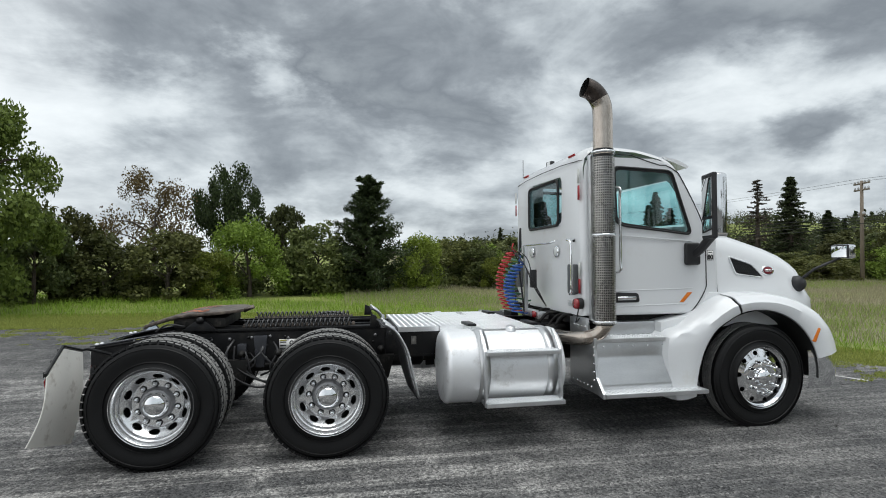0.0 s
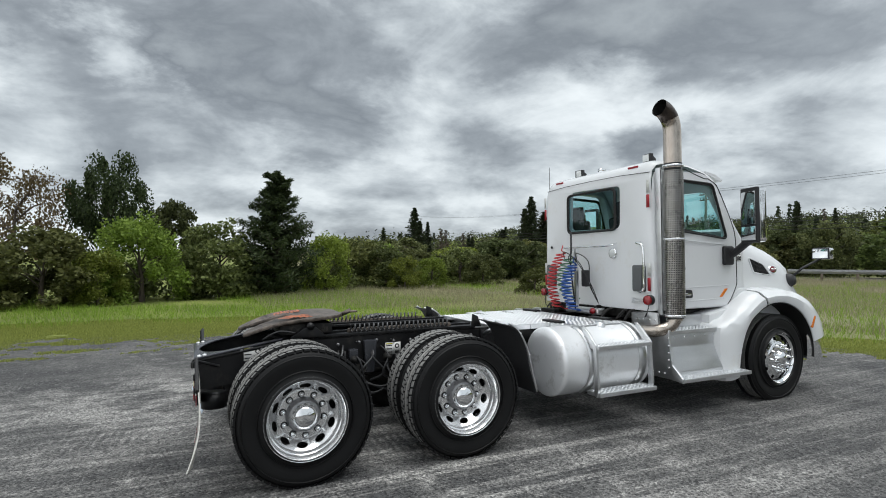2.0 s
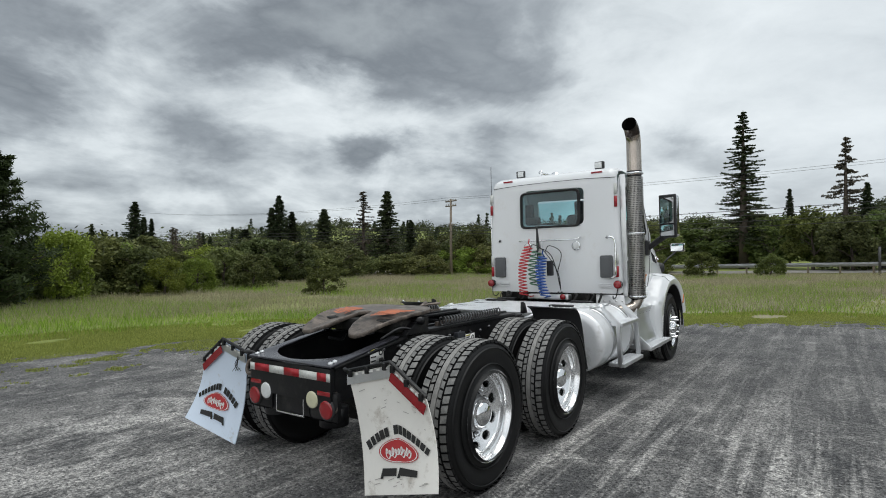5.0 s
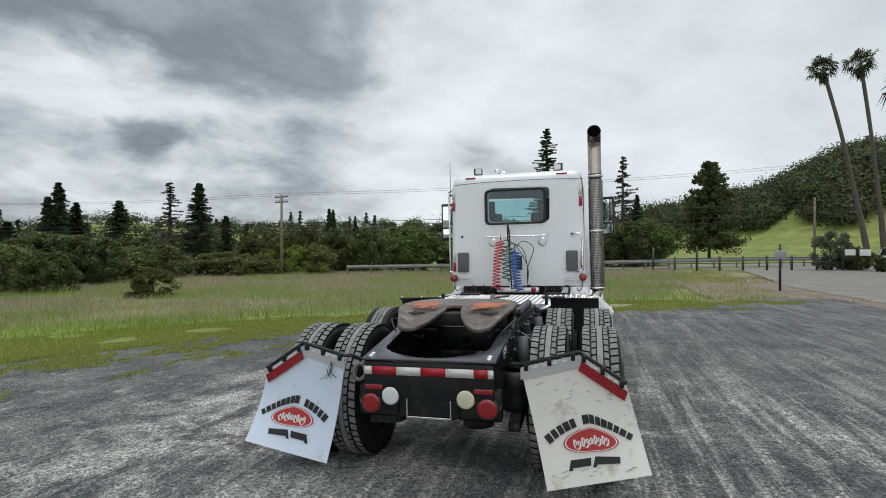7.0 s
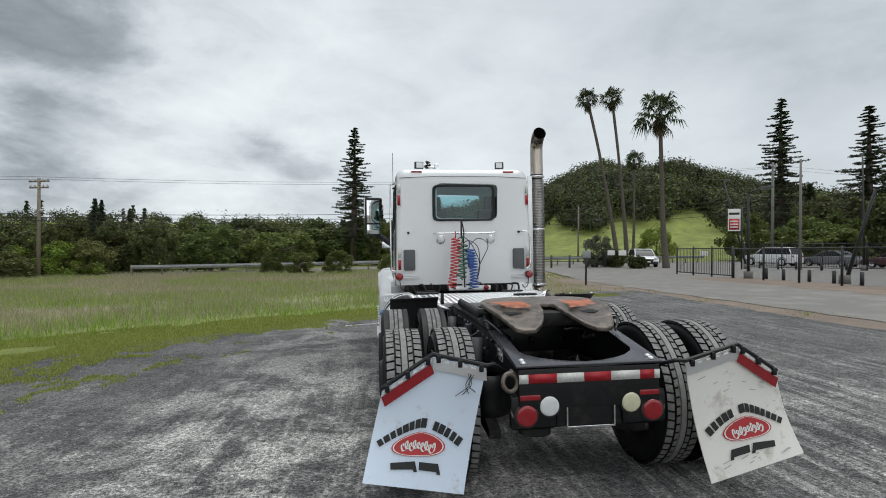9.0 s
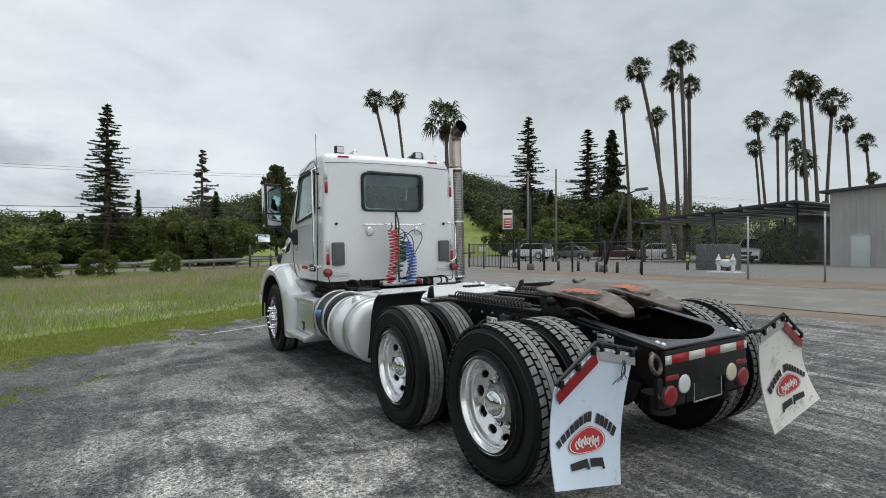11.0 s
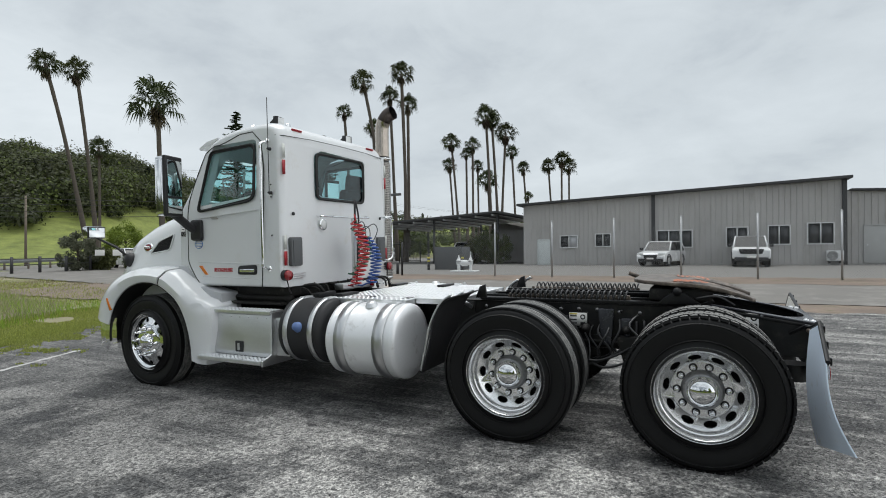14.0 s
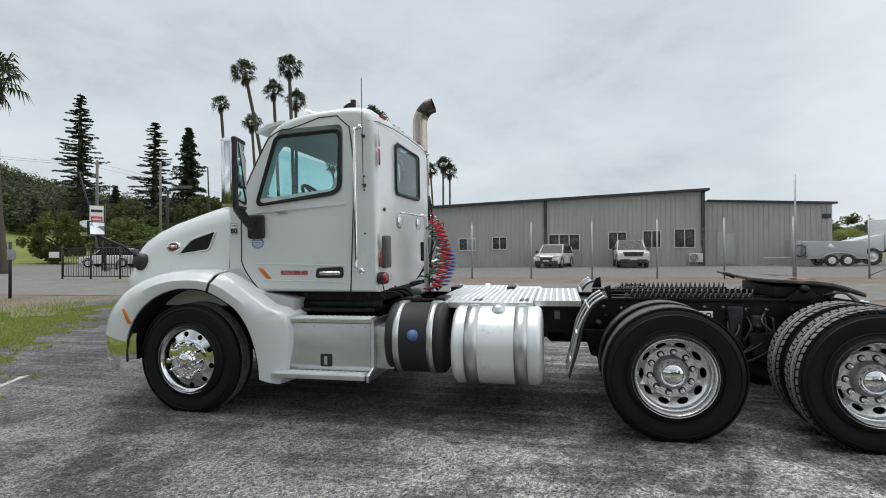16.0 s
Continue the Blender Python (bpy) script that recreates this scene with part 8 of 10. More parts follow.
KINDS = {
    "leafy": ("tree", "large fresh green broadleaf tree at the field edge", "tree", "leafy"),
    "shrub": ("shrub", "olive green shrub in the hedge line", "shrub", "shrub"),
    "bright": ("shrub", "bright yellow-green shrub in the hedge line", "shrub", "bright"),
    "bush": ("bush", "low round green bush standing in grass", "bush", "oak"),
    "dark": ("tree", "dark green evergreen oak behind the field", "tree", "dark"),
    "russet": ("tree", "thin russet-leaved oak tree behind shrubs", "tree", "russet"),
    "oak": ("tree", "mid green oak tree by the road", "tree", "oak"),
    "grey": ("shrub", "grey-green olive bush by the gate", "shrub", "grey"),
    "stone_pine": ("pine_tree", "round-topped dark pine above the hedge", "pine tree", "pine"),
    "bigoak": ("tree", "tall dense dark tree on the meadow by the road", "tree", "dark"),
}
FIELD = """
leafy -10.6 13.6 6.5 2.3
shrub -11.2 20.7 4.0 1.6
russet -8.6 23.9 5.9 2.3
stone_pine -4.9 24.8 6.3 1.8
bright -3.4 21.0 3.5 1.8
dark -2.4 27.2 4.6 1.4
shrub -0.3 22.3 3.3 1.8
bright 5.2 24.0 3.0 1.4
shrub -6.6 19.8 2.9 1.8
shrub -9.4 20.4 2.7 1.8
bright -4.8 19.7 2.1 1.1
dark -11.3 18.5 3.5 1.5
dark -14.5 17.0 5.0 2.2
shrub 7.3 27.0 2.9 2.0
shrub 10.2 33.2 2.9 2.5
dark 14.8 38.1 3.4 2.4
shrub 7.9 31.9 3.0 2.1
bright 11.7 34.9 2.8 1.9
shrub 13.8 31.9 2.2 1.7
bright 18.5 34.1 2.6 2.1
dark 22.7 35.1 3.2 2.5
shrub 27.1 35.8 3.0 2.6
dark 32.6 36.6 3.2 2.8
shrub 9.2 25.8 2.3 1.5
bright 9.9 24.3 1.8 1.0
bright 11.7 24.4 1.8 1.0
shrub 15.5 27.9 2.4 1.6
dark 21.1 31.3 3.2 2.4
dark 21.9 29.4 2.9 1.8
shrub 15.8 25.2 2.0 1.3
shrub 26.6 31.9 2.3 2.2
dark 29.6 31.8 2.5 2.1
bush 14.3 17.3 1.2 0.9
shrub 36.1 30.5 2.0 2.7
dark 44.5 32.6 3.9 2.8
bright 42.6 28.4 2.8 2.3
bright 40.1 24.9 2.5 2.2
shrub 35.8 27.7 1.9 2.3
shrub 47.0 24.8 3.4 3.0
dark 51.4 24.9 4.2 3.3
shrub 41.4 25.8 4.5 2.0
dark 43.2 28.9 3.4 2.3
shrub 40.3 23.6 2.6 1.7
dark 46.7 24.2 4.3 2.0
dark 46.8 21.2 4.4 2.1
oak 47.4 16.5 4.2 3.1
oak 48.7 10.6 4.0 3.3
dark 63.7 17.3 5.4 3.4
oak 67.2 8.9 5.6 4.4
dark 70.5 3.1 6.0 3.9
dark 58.0 13.0 5.0 3.6
oak 56.0 21.0 4.8 3.4
bush 37.8 9.3 1.5 0.8
bush 38.2 7.1 1.6 1.0
bush 38.5 4.2 1.7 1.3
bush 40.5 0.1 1.5 1.0
oak 57.6 -2.1 5.4 2.8
oak 61.5 1.3 5.0 3.0
dark 53.5 -5.0 4.4 2.6
oak 55.4 -7.0 4.6 2.5
bigoak 80.0 -17.8 14.2 5.9
oak 65.0 7.4 4.8 4.2
oak 61.0 -7.5 4.9 3.2
oak 59.2 -4.3 4.4 3.2
grey 41.0 -18.3 2.8 1.4
oak 51.8 -48.3 5.0 3.9
oak 53.7 -53.7 5.6 3.6
oak 50.7 -48.6 4.2 4.7
dark 48.1 -57.8 8.3 3.8
oak 46.4 -65.4 5.0 5.3
oak 46.6 -77.2 4.6 4.8
bright 64.0 -36.8 4.6 2.4
oak 62.0 -48.5 6.0 3.0
dark 57.9 -58.1 7.9 4.7
dark 50.0 -60.5 8.4 4.6
dark 14.9 -34.5 2.6 1.1
dark 13.6 -34.0 2.2 1.0
dark 16.2 -35.5 2.0 0.9
oak -32.5 -66.9 4.6 3.2
bright -28.3 -57.8 3.0 2.2
oak -38.0 -62.0 5.0 4.0
"""
for i, row in enumerate(FIELD.split("\n")[1:-1]):
    kd, x, y, hg, hw = row.split()
    nm, lab, cat, leaf = KINDS[kd]
    plant(kd, float(x), float(y), float(hg), float(hw), i % (1 if kd in ("leafy", "russet", "stone_pine", "bigoak", "grey") else 3), nm, lab, cat, leaf)
# the bushy pine at the field edge
plant("pine", 2.3, 21.8, 6.0, 2.55, 0, "pine_tree", "bushy dark green pine at the field edge", "pine tree", "pine", 6.0, 2.0, lambda: conifer(77, 6.0, 2.0, 26, 9, 24000, 0.05, droop=-0.30, needle=2.0, tuft=0.22, low=0.04))
CONIFERS = """
r 26.1 75.5 6.2 0.9
r 30.7 73.7 9.4 1.8
r 33.8 75.6 7.3 0.9
s 35.2 71.6 5.8 1.2
r 40.8 74.3 5.2 0.9
r 45.6 71.6 5.5 1.4
r 19.2 72.4 4.4 1.4
s 30.9 64.1 5.6 1.2
s 35.0 65.2 5.1 1.1
r 36.2 64.5 4.6 0.7
r 41.1 63.7 5.7 1.8
r 39.9 54.6 9.8 1.7
r 39.8 56.0 8.3 1.4
r 41.8 54.4 7.8 1.6
r 46.3 53.2 8.4 2.0
s 49.4 48.7 10.8 2.0
r 51.6 46.3 10.9 2.1
r 56.7 46.3 7.1 1.5
r 67.8 36.7 8.7 1.0
r 71.4 34.1 7.7 0.8
r 29.3 68.2 7.0 1.1
t 61.3 4.0 17.0 2.5
s 59.5 -4.7 12.6 1.7
r 61.5 -6.4 8.3 1.2
r 80.5 0.7 10.1 1.0
r 63.2 33.7 8.1 1.0
s 66.9 32.9 7.4 0.8
t 76.5 -65.5 26.3 3.8
t 79.4 -85.0 25.6 4.4
r 62.9 -73.6 22.3 3.2
r 66.4 -62.0 11.2 1.8
"""
for i, row in enumerate(CONIFERS.split("\n")[1:-1]):
    kd, x, y, hg, hw = row.split()
    k = i % 2
    if kd == "r":
        plant("redwood", float(x), float(y), float(hg), float(hw) * 1.75, k, "conifer", "dark green pointed redwood in the distance", "conifer", "redwood", 9.0, 1.8, lambda: conifer(5 + k, 9.0, 1.8, 72, 7, 26000, 0.062, 0.12, 0.26, point=0.95, flat=0.9, tuft=0.16))
    elif kd == "t":
        plant("tall_redwood", float(x), float(y), float(hg), float(hw) * 1.5, k, "conifer", "tall ragged redwood with tiered drooping boughs", "conifer", "redwood", 17.0, 2.5, lambda: conifer(15 + k, 17.0, 2.5, 74, 5, 30000, 0.07, 0.22, 0.10, low=0.16, point=0.80, flat=0.6, tuft=0.15))
    else:
        plant("thin_redwood", float(x), float(y), float(hg), float(hw) * 1.6, 0, "conifer", "thin half-bare conifer showing its stem", "conifer", "bare", 10.0, 1.8, lambda: conifer(25, 10.0, 1.8, 26, 6, 4200, 0.09, 0.30, 0.12, point=0.8, flat=0.5))


def palm(seed, height, dx, dy, crown):
    """Tall slim fan palm: curved ringed trunk, round crown of fan fronds, skirt of dead ones."""
    rng = random.Random(seed)
    tree = thing("palm_tree", "tall slender fan palm with a dark round crown" if height > 9 else "short fan palm with a dark round crown", "palm tree", "palms round the workshop yard")
    bm = bmesh.new()
    bow = rng.uniform(-0.3, 0.3)
    path = smooth_path([(0, 0, -0.2), (dx * 0.25 + bow, dy * 0.25, height * 0.3), (dx * 0.62 + bow * 0.6, dy * 0.62, height * 0.68), (dx, dy, height)], 6)
    r0 = (0.115 + 0.006 * height) if crown < 2.4 else 0.235
    tube(bm, path, r0, 10, taper=[1.35 - 0.65 * min(1, 2.2 * k / len(path)) + (0.05 if k % 2 else 0) for k in range(len(path))])
    part("trunk", bm, M["palm_bark"], tree)
    top = path[-1]
    fr, dead = ([], []), ([], [])

    def fan(store, c, axis, stalk, size, droop):
        """A stalk and a folded fan of narrow blades whose tips hang."""
        V, Fc = store
        ax = axis.normalized()
        sd = ax.cross(Vector((0, 0, 1)))
        sd = sd.normalized() if sd.length > 0.05 else Vector((1, 0, 0))
        sd = (Matrix.Rotation(rng.uniform(-0.9, 0.9), 3, ax) @ sd).normalized()
        up = sd.cross(ax)
        p = c + ax * stalk + Vector((0, 0, -0.06 * stalk))
        b = len(V)
        V += [c + sd * 0.025, c - sd * 0.025, p]
        Fc.append((b, b + 1, b + 2))
        for q in range(13):
            a = radians(-96 + 192 * q / 12 + rng.uniform(-4, 4))
            d = ax * math.cos(a) + sd * math.sin(a)
            w = sd * math.cos(a) - ax * math.sin(a)
            ln = size * (0.72 + 0.28 * math.cos(a)) * rng.uniform(0.8, 1.15)
            mid = p + d * ln * 0.58 + up * 0.10 * ln * math.cos(2 * a)
            tip = p + d * ln * 0.94 + Vector((0, 0, -droop * ln * rng.uniform(0.6, 1.4)))
            b = len(V)
            V += [p, mid + w * size * 0.062, tip, mid - w * size * 0.062]
            Fc.append((b, b + 1, b + 2, b + 3))

    n = 34
    for k in range(n):
        el = radians(-48 + 132 * ((k + 0.5) / n) ** 0.85)
        az = k * 2.399 + rng.random() * 0.6
        d = Vector((math.cos(az) * math.cos(el), math.sin(az) * math.cos(el), math.sin(el)))
        fan(fr, top + Vector((0, 0, 0.1)), d, crown * 0.46 * rng.uniform(0.55, 1.25), crown * 0.46 * rng.uniform(0.8, 1.2), 0.42)
    for k in range(16):
        az = k * 2.399 + 0.7
        d = Vector((math.cos(az) * 0.40, math.sin(az) * 0.40, -1))
        fan(dead, top + Vector((0, 0, -0.10 - 0.75 * rng.random() * crown * 0.5)), d, crown * 0.10, crown * 0.34, 0.3)
    for nm, (V, Fc), lf in (("crown", fr, "palm"), ("dead_skirt", dead, "skirt")):
        me = bpy.data.meshes.new(nm)
        me.from_pydata([tuple(v) for v in V], [], Fc)
        me.materials.append(LEAF[lf])
        ob = new(nm, me)
        ob.parent = tree
    return tree


PALMS = """
51.4 -25.3 1.4 3.2 18.4 1.8
54.8 -28 0.8 1.7 19.4 1.9
37 -22.6 0.5 0.4 12.9 2.6
62.5 -32.5 0 -0.1 13.4 1.7
36.9 -46.4 0.5 0.5 17.5 1.32
29.2 -42.9 2.3 1.6 18.9 1.69
36.4 -51.9 0.7 0.5 16.7 1.57
29.9 -45.6 0.7 0.5 18.2 1.50
25.6 -39.9 0.3 0.2 18.4 1.62
25.9 -40.5 -0.2 -0.1 15.6 1.34
30.1 -63.0 1.2 0.6 16.3 1.72
31.5 -64.8 1 0.5 13.4 1.51
28.4 -63.8 0.2 0.1 15.8 1.46
29.2 -63.4 0.2 0.1 14.7 1.12
22.6 -55.1 0.5 0.2 17.2 2.08
22.0 -56.4 0.8 0.3 16.9 1.51
23.5 -56.5 0 0 9.7 1.83
29.5 -68.1 0.1 0.1 13.7 1.28
22.8 -59.6 -0.5 -0.2 16.1 1.98
23.8 -67.8 0.4 0.1 15.2 1.42
23.2 -72.6 0.8 0.2 13.5 1.40
22.7 -70.6 0 0 9.0 0.91
20.5 -78.1 1.1 0.3 14.4 1.68
19.4 -78.4 0.2 0.1 15.3 1.88
18.9 -80.7 0.1 0 14.5 1.82
"""
for i, row in enumerate(PALMS.split("\n")[1:-1]):
    x, y, dx, dy, hg, cr = map(float, row.split())
    pt = palm(300 + i, hg, dx, dy, cr)
    pt.matrix_basis = Matrix.Translation((x, y, ground_z(x, y) - 0.06))

HILL = {
    "oak": leaf_material("hill_oak_canopy", (0.033, 0.041, 0.017), (0.103, 0.124, 0.045), 0),
    "shrub": leaf_material("hill_olive_canopy", (0.031, 0.036, 0.017), (0.098, 0.108, 0.047), 0),
    "leafy": leaf_material("hill_spring_canopy", (0.061, 0.082, 0.022), (0.163, 0.206, 0.060), 0),
    "grey": leaf_material("hill_grey_canopy", (0.053, 0.057, 0.039), (0.152, 0.163, 0.108), 0),
    "dark": leaf_material("hill_evergreen_canopy", (0.018, 0.024, 0.010), (0.065, 0.081, 0.033), 0),
}
# woods on the hills: nobody could count them
random.seed(21)
WOODS = {"oak": ([], []), "shrub": ([], []), "leafy": ([], []), "grey": ([], []), "dark": ([], [])}
count = tries = 0
while count < 5200 and tries < 160000:
    tries += 1
    if random.random() < 0.5:
        a, d = radians(random.uniform(-46, -4)), random.uniform(100, 205)
    else:
        a, d = radians(random.uniform(-85, 75)), 95 + 235 * random.random() ** 1.3
    x, y = math.cos(a) * d, math.sin(a) * d
    ad = math.degrees(a)
    # an open green slope lies low on the near face of the hill, with single oaks on it
    slope = -44 < ad < -4 and d < (130 if ad > -20 else 119 if ad > -28 else 129) + 7 * math.sin(ad * 0.9)
    if noise.noise((x * 0.03, y * 0.03, 4)) < (0.42 if slope else -0.20):
        continue
    w = random.choice((1.0, 1.3, 1.8)) * random.uniform(1.5, 2.6)
    sort = random.choices(("oak", "shrub", "leafy", "grey", "dark"), (34, 26, 10, 6, 24))[0]
    WOODS[sort][0].append((x, y, terrain(x, y) + w * 0.55))
    WOODS[sort][1].append(w)
    count += 1
for sort, words in (("oak", "mid-green oak woods covering the far hills"), ("shrub", "olive-green woods covering the far hills"), ("leafy", "fresh green spring trees among the hill woods"), ("grey", "pale grey-green trees among the hill woods"), ("dark", "dark evergreen oaks among the hill woods")):
    W = Leaves(9 + len(sort))
    W.domes(*WOODS[sort], 115, 0.47)
    woods = new("hill_woods", W.mesh("hill_woods"))
    woods.data.materials.append(HILL[sort])
    tagged(woods, words, "woods", kind="stuff")
centres, spreads = [], []
for k in range(70):
    a, d = radians(random.uniform(-70, 80)), random.uniform(120, 340)
    x, y = math.cos(a) * d, math.sin(a) * d
    hgt = random.uniform(5, 10)
    for q in range(6):
        t = q / 6
        centres.append((x, y, terrain(x, y) + hgt * (0.1 + 0.9 * t)))
        spreads.append(1.6 * (1 - t) + 0.25)
W = Leaves(10)
W.scatter(centres, spreads, 26, 0.6, droop=0.6, long=1.8)
woods = new("hill_conifers", W.mesh("hill_conifers"))
woods.data.materials.append(LEAF["redwood"])
tagged(woods, "scattered dark conifers on the far hills", "woods", kind="stuff")
# undergrowth that closes the hedge line
centres, spreads = [], []
random.seed(6)
line = [(-16, 17.5), (-9, 20.5), (0, 21.5), (6, 24.5), (10, 27), (16, 29.5), (24, 33), (34, 32), (40, 27.5), (45, 24), (47, 18)]
for (x0, y0), (x1, y1) in zip(line, line[1:]):
    n = int(math.hypot(x1 - x0, y1 - y0) * 5)
    for k in range(n):
        t = random.random()
        off = random.uniform(-0.6, 3.0)
        x, y = x0 + (x1 - x0) * t - off * 0.3, y0 + (y1 - y0) * t + off
        centres.append((x, y, ground_z(x, y) + random.uniform(0.1, 1.1)))
        spreads.append(random.uniform(0.4, 0.9))
W = Leaves(11)
W.scatter(centres, spreads, 150, 0.13)
ug = new("undergrowth", W.mesh("undergrowth"))
ug.data.materials.append(LEAF["shrub"])
tagged(ug, "tangled low undergrowth below the hedge trees", "undergrowth", kind="stuff")


# ---- grass: short turf at the gravel edge, tall meadow further out ----
def blades(name, label, n, area, height, width, mats, seed, keep, edge=None, base=-0.06):
    r = np.random.default_rng(seed)
    x = r.uniform(area[0], area[1], n)
    y = r.uniform(area[2], area[3], n) if edge is None else np.array([edge_far(a) for a in x]) + r.uniform(edge[0], edge[1], n)
    ok = np.array([keep(a, b) for a, b in zip(x, y)])
    x, y = x[ok], y[ok]
    k = len(x)
    z = np.array([ground_z(a, b) for a, b in zip(x, y)]) + base
    hgt = height * (0.45 + 0.9 * r.random(k)) * (0.75 + 0.5 * np.array([noise.noise((a * 0.4, b * 0.4, 0)) for a, b in zip(x, y)]))
    ang = r.uniform(0, 6.283, k)
    lean = r.normal(0, 0.35, (k, 2)) * hgt[:, None]
    w = width * (0.7 + 0.6 * r.random(k))
    dx, dy = np.cos(ang) * w, np.sin(ang) * w
    P = np.stack([np.stack([x - dx, y - dy, z], 1), np.stack([x + dx, y + dy, z], 1), np.stack([x + lean[:, 0], y + lean[:, 1], z + hgt], 1)], 1).reshape(-1, 3)
    me = bpy.data.meshes.new(name)
    me.from_pydata(P.tolist(), [], np.arange(3 * k).reshape(-1, 3).tolist())
    me.materials.append(mats)
    ob = new(name, me)
    return tagged(ob, label, "grass", kind="stuff")


LEAF["turf"] = leaf_material("short_green_turf", (0.19, 0.225, 0.050), (0.42, 0.455, 0.125), 0)
LEAF["meadow"] = leaf_material("fresh_meadow_grass", (0.135, 0.235, 0.024), (0.33, 0.48, 0.070), 0)
LEAF["straw"] = leaf_material("dry_straw_grass", (0.22, 0.205, 0.125), (0.46, 0.42, 0.28), 0)


def field_edge(x):
    return edge_far(x)


def meadow_mix(x, y):
    """Dry stands prevail further into the field."""
    d = y - field_edge(min(max(x, -38), 14)) if x < 13 else 6 + 0.25 * (x - 13)
    return d


def in_field(x, y):
    if y < -8.0 - 0.10 * max(0, x - 12) or x > 43:
        return False
    if x > 14.5 and y < -3.5 - 0.2 * (x - 14.5):
        return False
    return (x > 14.4) or (y > field_edge(x) - 0.3)


blades("turf", "short olive-green turf at the gravel edge", 330000, (-18, 14, 0, 0), 0.055, 0.009, LEAF["turf"], 1, lambda x, y: noise.noise((x * 0.8, y * 0.8, 0)) > -0.36, edge=(-0.3, 4.4))
blades("stray_turf", "stray grass tufts creeping onto the gravel", 420000, (-17, 13.5, 0, 0), 0.036, 0.008, LEAF["turf"], 11, lambda x, y: 0.75 * noise.noise((x * 0.9, y * 1.7, 6)) + 0.45 * noise.noise((x * 4, y * 5, 2)) + 0.25 * noise.noise((x * 13, y * 13, 4)) > -0.16 - 0.20 * (y - edge_far(x)), edge=(-2.9, 0.5), base=-0.004)
blades("meadow_grass", "tall fresh green meadow grass", 230000, (-22, 44, -8, 30), 0.30, 0.0075, LEAF["meadow"], 2, lambda x, y: in_field(x, y) and meadow_mix(x, y) > 3.1 + 0.9 * noise.noise((x * 0.5, y * 0.5, 2)) and (meadow_mix(x, y) < (9 if x < 4 else 7.5) or noise.noise((x * 0.15, y * 0.15, 9)) > (-0.1 if x < 4 else 0.05)) and y < 26 + 0.15 * x)
blades("dry_grass", "dry straw-coloured meadow grass", 230000, (-10, 46, -8, 32), 0.36, 0.0065, LEAF["straw"], 3, lambda x, y: in_field(x, y) and x > 1 and meadow_mix(x, y) > 6.0 + 2.0 * noise.noise((x * 0.2, y * 0.2, 5)) and y < 27 + 0.12 * x)


# rough verge between gravel, road and meadow
LEAF["litter"] = leaf_material("brown_dry_litter", (0.10, 0.07, 0.045), (0.30, 0.22, 0.14), 0)


def on_verge(x, y):
    return y > road_hi(x) - 0.2 and x > 6 and not (x < 14.4 and edge_near(x) < y < edge_far(x)) and not in_field(x, y)


blades("verge_grass", "short straw and green verge grass", 60000, (6, 46, -14, 3), 0.13, 0.012, LEAF["turf"], 5, lambda x, y: on_verge(x, y) and (y > -7.2 + 0.5 * noise.noise((x * 0.7, y * 0.7, 3)) - 0.10 * (x - 12) or noise.noise((x, y, 8)) > 0.35))
blades("verge_straw", "dry straw and twigs on the bare verge", 60000, (6, 46, -14, 3), 0.10, 0.010, LEAF["straw"], 6, lambda x, y: on_verge(x, y) and noise.noise((x * 0.5, y * 0.5, 1)) > -0.15)
blades("dry_litter", "brown twigs and litter on bare dirt", 60000, (-20, 30, -12, 1), 0.05, 0.012, LEAF["litter"], 7, lambda x, y: road_hi(x) - 0.3 < y < edge_near(x) + 2.0 and not (y > edge_near(x) + 0.15 and x < 9) and not (y > edge_far(x) + 3))

# ---- metal building beyond the fence ----
M["siding"] = surface("grey_metal_siding", (0.445, 0.435, 0.425), 0.55, 0.0, 0.08, 0.8, 20, 0.03, dirt=(0.37, 0.355, 0.34), dirt_amount=0.35, stretch=(1, 1, 0.3))
M["siding_dark"] = surface("dark_trim_metal", (0.045, 0.046, 0.048), 0.5, 0.0, 0.15, 2, 30, 0.02)
M["white_trim"] = surface("white_window_frame", (0.72, 0.73, 0.73), 0.45, 0, 0.05, 4, 60, 0.02)
M["screen"] = surface("dark_window_screen", (0.03, 0.032, 0.035), 0.25, 0, 0.2, 6, 80, 0.02)
M["door_grey"] = surface("grey_painted_door", (0.43, 0.435, 0.43), 0.5, 0, 0.05, 3, 60, 0.02)
M["door_white"] = surface("white_painted_door", (0.62, 0.66, 0.66), 0.45, 0, 0.05, 3, 60, 0.02)
WALL_Y = -32.0
BASE = -0.1
building = thing("metal_building", "long grey metal-clad workshop building with sloping dark roof edge", "building")


def roof_at(x):
    return 4.61 + (11.25 - x) * 0.0415


